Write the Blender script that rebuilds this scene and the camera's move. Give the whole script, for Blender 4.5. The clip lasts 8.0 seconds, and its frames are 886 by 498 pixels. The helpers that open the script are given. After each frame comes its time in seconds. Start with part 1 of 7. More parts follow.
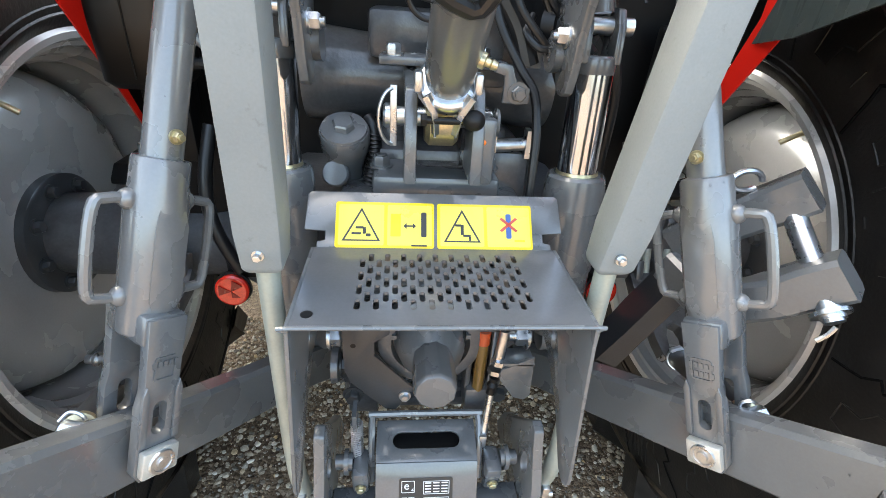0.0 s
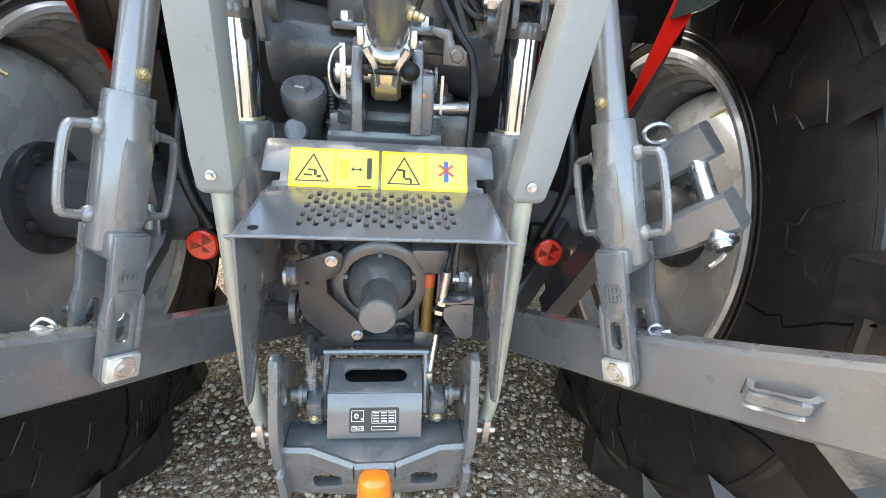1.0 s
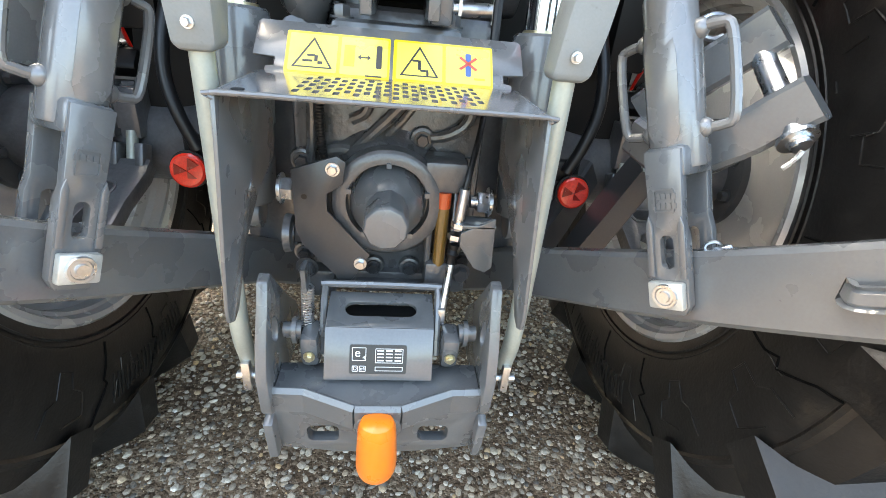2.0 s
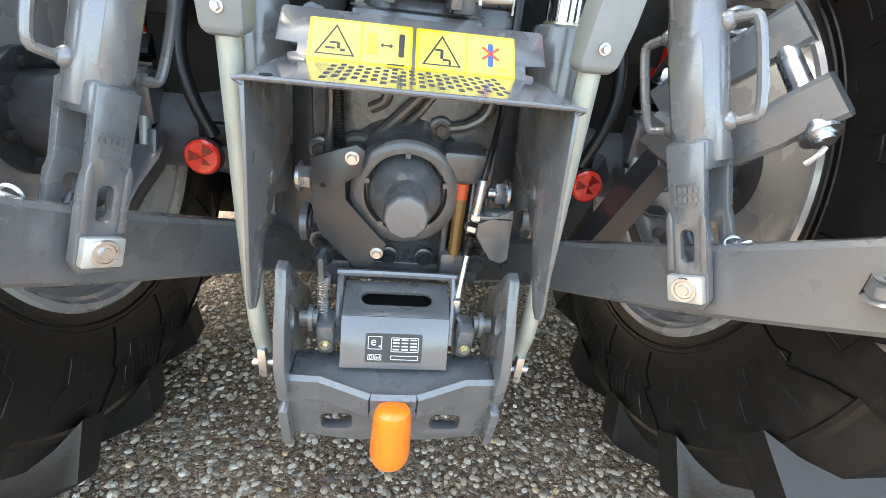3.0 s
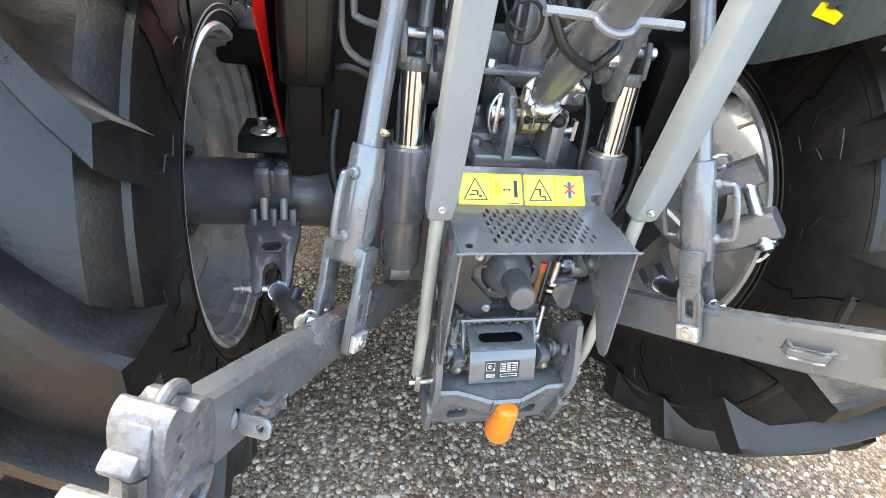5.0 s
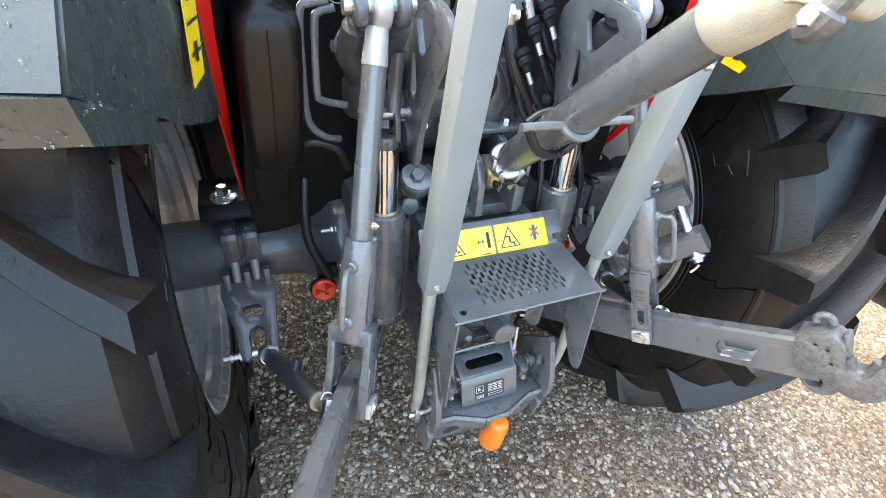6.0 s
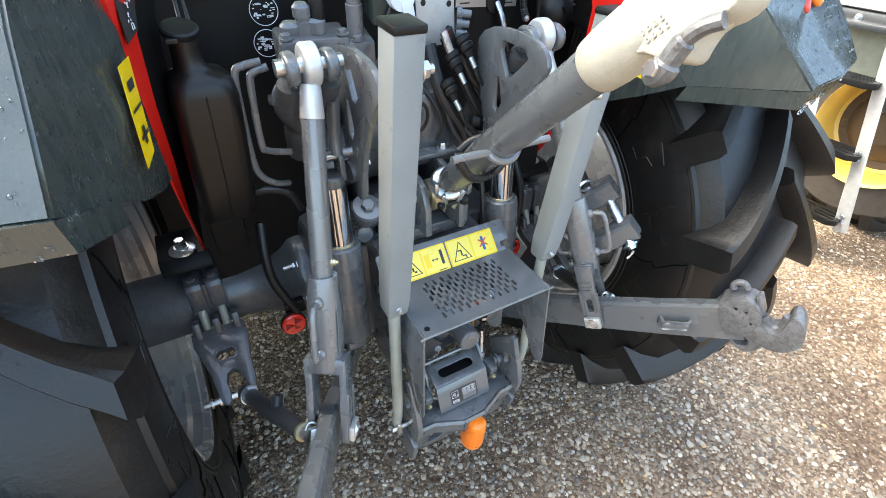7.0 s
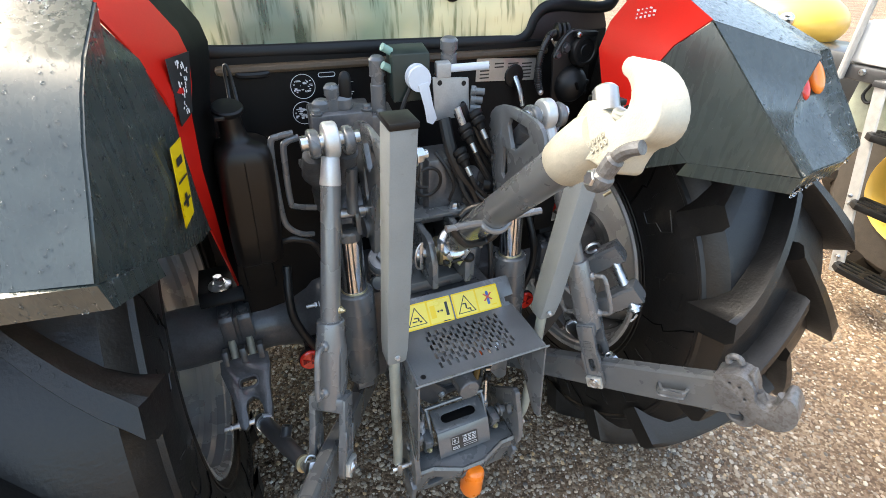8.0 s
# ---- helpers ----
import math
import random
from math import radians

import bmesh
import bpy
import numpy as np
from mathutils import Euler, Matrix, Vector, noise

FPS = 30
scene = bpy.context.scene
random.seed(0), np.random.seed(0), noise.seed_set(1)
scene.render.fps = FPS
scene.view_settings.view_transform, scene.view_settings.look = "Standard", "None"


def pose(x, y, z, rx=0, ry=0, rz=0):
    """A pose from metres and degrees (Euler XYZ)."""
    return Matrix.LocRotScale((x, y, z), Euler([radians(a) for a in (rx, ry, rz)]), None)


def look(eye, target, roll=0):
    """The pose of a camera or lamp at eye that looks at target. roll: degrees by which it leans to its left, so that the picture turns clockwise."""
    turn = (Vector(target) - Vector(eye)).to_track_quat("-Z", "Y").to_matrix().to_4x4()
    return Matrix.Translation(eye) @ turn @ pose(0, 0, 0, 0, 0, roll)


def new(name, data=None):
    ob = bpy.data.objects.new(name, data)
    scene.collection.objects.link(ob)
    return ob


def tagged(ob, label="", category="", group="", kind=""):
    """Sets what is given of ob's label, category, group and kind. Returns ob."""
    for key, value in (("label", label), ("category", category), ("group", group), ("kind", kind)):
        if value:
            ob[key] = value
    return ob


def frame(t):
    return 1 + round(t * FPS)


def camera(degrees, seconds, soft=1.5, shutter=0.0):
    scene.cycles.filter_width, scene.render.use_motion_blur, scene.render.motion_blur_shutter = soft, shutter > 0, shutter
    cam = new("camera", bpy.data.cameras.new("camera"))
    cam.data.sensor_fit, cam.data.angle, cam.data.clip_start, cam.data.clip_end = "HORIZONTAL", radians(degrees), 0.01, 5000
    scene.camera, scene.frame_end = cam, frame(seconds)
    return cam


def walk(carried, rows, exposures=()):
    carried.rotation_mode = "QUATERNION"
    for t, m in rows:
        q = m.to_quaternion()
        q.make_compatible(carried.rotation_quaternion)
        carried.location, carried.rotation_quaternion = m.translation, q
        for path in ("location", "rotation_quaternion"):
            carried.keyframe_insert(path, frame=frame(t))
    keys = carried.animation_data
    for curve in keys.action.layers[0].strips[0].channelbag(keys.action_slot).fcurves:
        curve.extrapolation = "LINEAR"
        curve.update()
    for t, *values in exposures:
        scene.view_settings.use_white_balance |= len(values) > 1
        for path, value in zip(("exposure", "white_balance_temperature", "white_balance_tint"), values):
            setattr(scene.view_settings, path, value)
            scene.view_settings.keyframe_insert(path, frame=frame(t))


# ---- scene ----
cam = camera(88.0, 8.0, soft=0.4)
PATH = [
    (0, (-0.0501, -0.3594, 1.2632), (0.0676, 0.6793, 0.6740), 3.99),
    (0.5, (-0.0060, -0.4121, 1.2354), (0.1148, 0.6347, 0.6612), 4.13),
    (1, (0.0190, -0.4761, 1.2106), (0.1517, 0.5778, 0.6525), 4.71),
    (1.5, (0.0129, -0.4448, 1.0989), (0.1546, 0.6109, 0.5464), 5.42),
    (2.8, (-0.0036, -0.4497, 1.0409), (0.1178, 0.6022, 0.4762), 6.29),
    (3, (-0.0160, -0.4474, 1.0494), (0.1205, 0.6000, 0.4800), 6.87),
    (3.5, (-0.0370, -0.4624, 1.0815), (0.0953, 0.5719, 0.4876), 7.19),
    (4, (-0.1318, -0.5163, 1.1740), (0.0125, 0.5069, 0.5639), 7.84),
    (4.5, (-0.2551, -0.5714, 1.2889), (-0.0819, 0.4271, 0.6464), 7.81),
    (4.7, (-0.2891, -0.5796, 1.3240), (-0.0968, 0.4070, 0.6685), 7.66),
    (5.8, (-0.4235, -0.5258, 1.5644), (-0.0451, 0.3327, 0.8162), 7.85),
    (6, (-0.4393, -0.4825, 1.5877), (-0.0353, 0.3562, 0.8305), 7.10),
    (6.5, (-0.4414, -0.4876, 1.6267), (0.0182, 0.3193, 0.8666), 5.07),
    (7, (-0.4389, -0.5225, 1.6606), (0.0491, 0.2841, 0.9183), 2.41),
    (7.5, (-0.4320, -0.5495, 1.7252), (0.0551, 0.2925, 1.0226), 1.91),
    (8, (-0.3774, -0.5956, 1.7498), (0.0270, 0.3112, 1.0758), 1.75),
]
walk(cam, [(t, look(eye, target, roll)) for t, eye, target, roll in PATH],
     [(0, 3.3, 7350, 3), (1, 3.5, 7350, 3), (1.5, 3.55, 7400, 2), (3, 3.55, 7350, 3), (4.5, 3.62, 7200, 3), (6, 3.25, 6700, 1), (7, 2.92, 6700, 1), (8, 2.52, 7150, 4)])

# ---- world and light ----
world = bpy.data.worlds.new("world")
scene.world = world
world.use_nodes = True
wn = world.node_tree.nodes
sky = wn.new("ShaderNodeTexSky")
sky.sky_type, sky.sun_disc = "NISHITA", False
sky.sun_elevation, sky.sun_rotation = radians(55), radians(318.5)
sky.air_density, sky.dust_density, sky.ozone_density = 1.0, 5.0, 1.0
world.node_tree.links.new(sky.outputs[0], wn["Background"].inputs[0])
wn["Background"].inputs[1].default_value = 0.15
sun = new("sun", bpy.data.lights.new("sun", "SUN"))
sun.data.energy, sun.data.angle, sun.data.color = 0.5, radians(9.0), (1.0, 0.98, 0.96)
sun.matrix_world = look((-3.8, 4.3, 8.2), (0, 0, 0))


# ---- materials ----
def material(name, color, rough=0.5, metal=0.0, var=0.15, scale=30.0, bump=0.1, fine=250.0, spec=0.5, coat=0.0, second=None, amount=0.0, patch=6.0):
    """Painted, cast or moulded surface: two scales of tone, uneven gloss, fine relief, and patches of a second colour."""
    m = bpy.data.materials.new(name)
    m.use_nodes = True
    t = m.node_tree
    n, l = t.nodes, t.links
    b = n["Principled BSDF"]
    co = n.new("ShaderNodeTexCoord")
    a, c = n.new("ShaderNodeTexNoise"), n.new("ShaderNodeTexNoise")
    a.inputs["Scale"].default_value, a.inputs["Detail"].default_value = scale, 6
    c.inputs["Scale"].default_value, c.inputs["Detail"].default_value = fine, 3
    for x in (a, c):
        l.new(co.outputs["Object"], x.inputs["Vector"])
    ramp = n.new("ShaderNodeValToRGB")
    e = ramp.color_ramp.elements
    e[0].position, e[1].position = 0.3, 0.72
    e[0].color = (*[v * (1 - var) for v in color], 1)
    e[1].color = (*[min(1, v * (1 + var)) for v in color], 1)
    mix = n.new("ShaderNodeMath")
    mix.operation = "MULTIPLY_ADD"
    mix.inputs[1].default_value = 0.35
    l.new(c.outputs[0], mix.inputs[0])
    sc = n.new("ShaderNodeMath")
    sc.operation = "MULTIPLY"
    sc.inputs[1].default_value = 0.65
    l.new(a.outputs[0], sc.inputs[0])
    l.new(sc.outputs[0], mix.inputs[2])
    l.new(mix.outputs[0], ramp.inputs[0])
    out = ramp.outputs[0]
    if second:
        d = n.new("ShaderNodeTexNoise")
        d.inputs["Scale"].default_value, d.inputs["Detail"].default_value = patch, 8
        d.inputs["Roughness"].default_value = 0.65
        l.new(co.outputs["Object"], d.inputs["Vector"])
        r2 = n.new("ShaderNodeValToRGB")
        r2.color_ramp.elements[0].position, r2.color_ramp.elements[1].position = 0.68 - amount, 0.80 - amount
        l.new(d.outputs[0], r2.inputs[0])
        mm = n.new("ShaderNodeMix")
        mm.data_type = "RGBA"
        l.new(r2.outputs[0], mm.inputs[0])
        l.new(out, mm.inputs[6])
        mm.inputs[7].default_value = (*second, 1)
        out = mm.outputs[2]
    l.new(out, b.inputs["Base Color"])
    rr = n.new("ShaderNodeMapRange")
    rr.inputs[3].default_value, rr.inputs[4].default_value = max(0.03, rough - 0.12), min(1, rough + 0.12)
    l.new(a.outputs[0], rr.inputs[0])
    l.new(rr.outputs[0], b.inputs["Roughness"])
    b.inputs["Metallic"].default_value = metal
    b.inputs["Specular IOR Level"].default_value = spec
    b.inputs["Coat Weight"].default_value = coat
    b.inputs["Coat Roughness"].default_value = 0.12
    if bump:
        bp = n.new("ShaderNodeBump")
        bp.inputs["Strength"].default_value, bp.inputs["Distance"].default_value = bump, 0.002
        l.new(mix.outputs[0], bp.inputs["Height"])
        l.new(bp.outputs[0], b.inputs["Normal"])
    return m


WETGREY = material("wet_grey_paint", (0.118, 0.122, 0.126), 0.2, 0.0, 0.12, 14, 0.05, 300, 0.5, 0.9, (0.10, 0.10, 0.10), 0.02, 9)
GREY = material("grey_paint", (0.108, 0.113, 0.116), 0.28, 0.0, 0.14, 14, 0.1, 300, 0.6, 0.7, (0.085, 0.085, 0.085), 0.02, 9)
DARKGREY = material("dark_grey_paint", (0.040, 0.042, 0.045), 0.34, 0.0, 0.18, 16, 0.15, 260, 0.5, 0.25, (0.11, 0.10, 0.09), 0.0, 9)
SILVER = material("silver_grey_paint", (0.19, 0.193, 0.195), 0.27, 0.3, 0.1, 12, 0.1, 300, 0.5, 0.5)
STRUT = material("matt_light_grey_paint", (0.215, 0.228, 0.224), 0.5, 0.0, 0.1, 9, 0.08, 400, 0.4, 0.0, (0.15, 0.15, 0.145), 0.06, 45)
CASTSILVER = material("rough_cast_silver", (0.128, 0.128, 0.130), 0.42, 0.0, 0.25, 55, 1.2, 190, 0.5, 0.3, (0.088, 0.082, 0.078), 0.22, 110)
CAST = material("cast_grey_paint", (0.082, 0.083, 0.086), 0.34, 0.0, 0.25, 40, 0.6, 160, 0.6, 0.5)
CASTROUGH = material("rough_cast_housing", (0.078, 0.079, 0.081), 0.30, 0.0, 0.3, 45, 1.7, 130, 0.6, 0.6)
CHROME = material("chrome", (0.62, 0.63, 0.66), 0.09, 1.0, 0.04, 10, 0.0)
ZINC = material("zinc_plating", (0.62, 0.64, 0.66), 0.3, 1.0, 0.15, 60, 0.1, 400)
PALEZINC = material("pale_zinc_rod", (0.37, 0.385, 0.33), 0.40, 0.3, 0.14, 25, 0.1, 300, 0.5, 0.0, (0.42, 0.40, 0.28), 0.02, 20)
YELLOWZINC = material("yellow_zinc", (0.62, 0.55, 0.36), 0.35, 0.9, 0.2, 50, 0.1, 400)
RIM = material("rim_paint", (0.43, 0.425, 0.415), 0.27, 0.2, 0.1, 8, 0.1, 250, 0.5, 0.6, (0.2, 0.18, 0.15), 0.0, 7)
RUBBER = material("tyre_rubber", (0.0100, 0.0090, 0.0082), 0.40, 0.0, 0.45, 26, 0.9, 160, 0.48, 0.0, (0.026, 0.021, 0.016), 0.10, 11)
SEAM = material("deep_black_seam", (0.0015, 0.0015, 0.0015), 0.8, 0.0, 0.1, 30, 0.0, 300, 0.1)
BLACK = material("black_plastic", (0.006, 0.006, 0.0063), 0.45, 0.0, 0.25, 30, 0.15, 300, 0.35)
TANK = material("dark_brown_plastic", (0.0065, 0.0048, 0.0038), 0.36, 0.0, 0.3, 20, 0.1, 250, 0.4)
REDSHADE = material("shaded_red_facet", (0.22, 0.008, 0.006), 0.25, 0.0, 0.1, 100, 0.1)
HOSE = material("black_hose", (0.0095, 0.0095, 0.010), 0.38, 0.0, 0.2, 40, 0.1, 300)
PANEL = material("black_panel", (0.0042, 0.0042, 0.0042), 0.5, 0.0, 0.3, 12, 0.1, 200, 0.25, 0.0, (0.016, 0.012, 0.009), 0.04, 4)
FENDER = material("dark_fender_plastic", (0.046, 0.056, 0.052), 0.32, 0.0, 0.25, 20, 0.14, 350, 0.45, 0.42, (0.040, 0.047, 0.048), 0.06, 5)
FENDER.node_tree.nodes["Principled BSDF"].inputs["Coat IOR"].default_value = 1.62


def rain_runs(m):
    """Thin runs of water down the surface: glossier lines over the duller plastic."""
    n, l = m.node_tree.nodes, m.node_tree.links
    co, mp_, no, ra = n.new("ShaderNodeTexCoord"), n.new("ShaderNodeMapping"), n.new("ShaderNodeTexNoise"), n.new("ShaderNodeValToRGB")
    mp_.inputs["Scale"].default_value = (110, 70, 4)
    no.inputs["Scale"].default_value, no.inputs["Detail"].default_value = 1.0, 3
    ra.color_ramp.elements[0].position, ra.color_ramp.elements[1].position = 0.50, 0.60
    l.new(co.outputs["Object"], mp_.inputs[0])
    l.new(mp_.outputs[0], no.inputs["Vector"])
    l.new(no.outputs[0], ra.inputs[0])
    mr = n.new("ShaderNodeMapRange")
    mr.inputs[3].default_value, mr.inputs[4].default_value = 0.28, 0.2
    l.new(ra.outputs[0], mr.inputs[0])
    l.new(mr.outputs[0], n["Principled BSDF"].inputs["Roughness"])


rain_runs(FENDER)
RED = material("red_paint", (0.66, 0.016, 0.010), 0.34, 0.0, 0.06, 8, 0.05, 300, 0.3, 0.15)
REDLENS = material("red_reflector", (0.75, 0.03, 0.015), 0.2, 0.0, 0.2, 120, 0.3, 500, 0.6, 0.6)
ORANGELENS = material("orange_lens", (0.9, 0.25, 0.03), 0.2, 0.0, 0.1, 60, 0.1, 500, 0.6, 0.6)
ORANGE = material("orange_plastic", (0.95, 0.22, 0.015), 0.3, 0.0, 0.05, 20, 0.05, 300, 0.5, 0.3)
YELLOW = material("yellow_sticker", (0.88, 0.60, 0.008), 0.3, 0.0, 0.04, 10, 0.02, 300, 0.5, 0.2)
PALEYELLOW = material("pale_yellow_print", (0.88, 0.70, 0.10), 0.3, 0.0, 0.04, 10, 0.02, 300, 0.5, 0.2)
INK = material("black_ink", (0.03, 0.03, 0.03), 0.4, 0.0, 0.1, 30, 0.0)
REDINK = material("red_ink", (0.6, 0.08, 0.05), 0.4, 0.0, 0.1, 30, 0.0)
BLUEINK = material("blue_ink", (0.05, 0.12, 0.35), 0.4, 0.0, 0.1, 30, 0.0)
WHITEINK = material("white_ink", (0.75, 0.75, 0.75), 0.45, 0.0, 0.05, 30, 0.0)
ROD = material("pale_zinc_casting", (0.66, 0.67, 0.66), 0.4, 0.5, 0.1, 40, 0.1)
PALEPLATE = material("pale_zinc_plate", (0.52, 0.53, 0.50), 0.38, 0.5, 0.15, 60, 0.1, 300, 0.5, 0.0, (0.38, 0.36, 0.29), 0.05, 25)
PLATE = material("aluminium_plate", (0.5, 0.5, 0.49), 0.35, 0.8, 0.1, 50, 0.05)
CREAM = material("cream_cast_iron", (0.47, 0.44, 0.355), 0.5, 0.1, 0.12, 60, 0.8, 420, 0.5, 0.0, (0.42, 0.38, 0.28), 0.06, 12)
for nd in CREAM.node_tree.nodes:
    if nd.type == "BUMP":
        nd.inputs["Distance"].default_value = 0.0025
WHITEPLASTIC = material("white_plastic_cap", (0.62, 0.65, 0.70), 0.35, 0.0, 0.05, 20, 0.03)
SIGHTCAP = material("orange_red_plastic", (0.50, 0.075, 0.02), 0.25, 0.0, 0.1, 30, 0.0, 300, 0.6, 0.5)
BROWN = material("amber_sight_tube", (0.15, 0.085, 0.02), 0.18, 0.0, 0.2, 40, 0.0, 300, 0.6, 0.6)
STEPGREY = material("galvanised_steel", (0.42, 0.42, 0.41), 0.42, 0.4, 0.15, 30, 0.1)
WHITE = material("white_paint", (0.78, 0.78, 0.76), 0.35, 0.0, 0.05, 8, 0.03, 300, 0.5, 0.3)
GOLD = material("yellow_machine_paint", (0.80, 0.52, 0.10), 0.4, 0.0, 0.1, 8, 0.05, 300, 0.5, 0.3)
SILL = material("dusty_sill", (0.07, 0.045, 0.024), 0.5, 0.0, 0.4, 12, 0.1, 200)
# Darker and browner than the yellow of the rim.
DARKGOLD = material("dark_yellow_disc", (0.20, 0.13, 0.035), 0.6, 0.0, 0.35, 14, 0.3, 160, 0.4, 0.0, (0.09, 0.06, 0.035), 0.35, 9)
GUMBROWN = material("dusty_rubber", (0.06, 0.05, 0.04), 0.8, 0.0, 0.3, 20, 0.3)


# ---- building helpers ----
AX = {"x": (1, 2, 0), "y": (0, 2, 1), "z": (0, 1, 2)}


class Build:
    """A bmesh that grows by boxes, tubes, plates and turned shapes, in world metres."""

    def __init__(self):
        self.bm = bmesh.new()

    def box(self, c, size, turn=None):
        m = Matrix.Translation(c) @ (turn.to_4x4() if turn else Matrix()) @ Matrix.Diagonal((*size, 1))
        bmesh.ops.create_cube(self.bm, size=1, matrix=m)
        return self

    def ring(self, c, u, v, r, n):
        return [self.bm.verts.new(c + u * (r * math.cos(2 * math.pi * i / n)) + v * (r * math.sin(2 * math.pi * i / n))) for i in range(n)]

    def lathe(self, base, axis, profile, n=24, caps=True, arc=1.0):
        """profile: (distance along axis, radius) pairs."""
        base, axis = Vector(base), Vector(axis).normalized()
        u = axis.orthogonal().normalized()
        v = axis.cross(u)
        rows = [self.ring(base + axis * h, u, v, max(r, 1e-5), n) for h, r in profile]
        for a, b in zip(rows, rows[1:]):
            for i in range(n):
                self.bm.faces.new((a[i], a[(i + 1) % n], b[(i + 1) % n], b[i]))
        if caps:
            self.bm.faces.new(rows[0][::-1])
            self.bm.faces.new(rows[-1])
        return self

    def cyl(self, p, q, r, r2=None, n=20):
        p, q = Vector(p), Vector(q)
        return self.lathe(p, q - p, [(0, r), ((q - p).length, r if r2 is None else r2)], n)

    def tube(self, path, r, n=10, steps=6, closed=False, square=False):
        """A bent round bar through the points of path."""
        pts = [Vector(p) for p in path]
        if steps > 1 and len(pts) > 2:
            ext = [pts[0] * 2 - pts[1], *pts, pts[-1] * 2 - pts[-2]]
            fine = []
            for k in range(1, len(ext) - 2):
                a, b, c, d = ext[k - 1:k + 3]
                for j in range(steps):
                    t = j / steps
                    fine.append(0.5 * ((2 * b) + (c - a) * t + (2 * a - 5 * b + 4 * c - d) * t * t + (3 * b - a - 3 * c + d) * t ** 3))
            pts = fine + [pts[-1]]
        rows, u = [], None
        for k, p in enumerate(pts):
            d = (pts[min(k + 1, len(pts) - 1)] - pts[max(k - 1, 0)]).normalized()
            u = d.orthogonal().normalized() if u is None else (u - d * u.dot(d)).normalized()
            rr = r[min(k, len(r) - 1)] if isinstance(r, (list, tuple)) else r
            rows.append(self.ring(p, u, d.cross(u), rr, n))
        for a, b in zip(rows, rows[1:]):
            for i in range(n):
                self.bm.faces.new((a[i], a[(i + 1) % n], b[(i + 1) % n], b[i]))
        self.bm.faces.new(rows[0][::-1])
        self.bm.faces.new(rows[-1])
        return self

    def plate(self, poly, axis, a, b, holes=(), m=None):
        """A flat plate: outline and holes in the plane across axis, from a to b along it."""
        tmp = bmesh.new()
        i, j, k = AX[axis]

        def at(p):
            c = [0, 0, 0]
            c[i], c[j], c[k] = p[0], p[1], a
            return tmp.verts.new(c)

        edges = []
        for loop in (poly, *holes):
            vs = [at(p) for p in loop]
            edges += [tmp.edges.new((vs[q], vs[(q + 1) % len(vs)])) for q in range(len(vs))]
        if holes:
            bmesh.ops.triangle_fill(tmp, use_beauty=True, use_dissolve=True, edges=edges)
        else:
            tmp.faces.new(tmp.verts[:] if False else [v for v in tmp.verts])
        d = [0, 0, 0]
        d[k] = b - a
        geo = bmesh.ops.extrude_face_region(tmp, geom=tmp.faces[:])
        bmesh.ops.translate(tmp, verts=[g for g in geo["geom"] if isinstance(g, bmesh.types.BMVert)], vec=d)
        if m:
            tmp.transform(m)
        me = bpy.data.meshes.new("tmp")
        tmp.to_mesh(me)
        tmp.free()
        self.bm.from_mesh(me)
        bpy.data.meshes.remove(me)
        return self

    def ball(self, c, r, stretch=(1, 1, 1), turn=None, seg=20):
        m = Matrix.Translation(c) @ (turn.to_4x4() if turn else Matrix()) @ Matrix.Diagonal((*[r * s for s in stretch], 1))
        bmesh.ops.create_uvsphere(self.bm, u_segments=seg, v_segments=seg // 2 + 2, radius=1, matrix=m)
        return self

    def hexa(self, p, d, r, h):
        p, d = Vector(p), Vector(d).normalized()
        return self.lathe(p, d, [(0, r), (h * 0.8, r), (h, r * 0.86)], 6)

    def skin(self, rows):
        """A sheet through rows of points."""
        g = [[self.bm.verts.new(p) for p in row] for row in rows]
        for a, b in zip(g, g[1:]):
            for i in range(len(a) - 1):
                self.bm.faces.new((a[i], a[i + 1], b[i + 1], b[i]))
        return self


def rounded(w, h, r, cx=0.0, cy=0.0, n=4):
    """Outline of a rectangle with round corners."""
    out = []
    for k, (sx, sy) in enumerate(((1, 1), (-1, 1), (-1, -1), (1, -1))):
        for i in range(n + 1):
            a = math.pi / 2 * (k + i / n)
            out.append((cx + sx * (w / 2 - r) + r * math.cos(a), cy + sy * (h / 2 - r) + r * math.sin(a)))
    return out


def smooth(poly, times=2):
    """The outline with its corners cut, times over."""
    for _ in range(times):
        poly = [(p[0] * w + q[0] * (1 - w), p[1] * w + q[1] * (1 - w)) for p, q in zip(poly, poly[1:] + poly[:1]) for w in (0.75, 0.25)]
    return poly


def finish(ob, b, mat, base, bevel=0.0, angle=34, thick=0.0):
    bm = b.bm
    bm.transform(Matrix.Translation(-Vector(base)))
    bmesh.ops.remove_doubles(bm, verts=bm.verts[:], dist=1e-5)
    bmesh.ops.recalc_face_normals(bm, faces=bm.faces[:])
    lim = radians(angle)
    if bevel:
        sharp = [e for e in bm.edges if len(e.link_faces) == 2 and e.calc_face_angle(0) > radians(30)]
        bmesh.ops.bevel(bm, geom=sharp, offset=bevel, segments=2, profile=0.5, affect="EDGES", clamp_overlap=True)
    for f in bm.faces:
        f.smooth = True
    for e in bm.edges:
        e.smooth = len(e.link_faces) == 2 and e.calc_face_angle(0) < lim
    me = ob.data
    bm.to_mesh(me)
    bm.free()
    me.materials.append(mat)
    if thick:
        s = ob.modifiers.new("thickness", "SOLIDIFY")
        s.thickness = thick
        s.offset = 0
    return ob


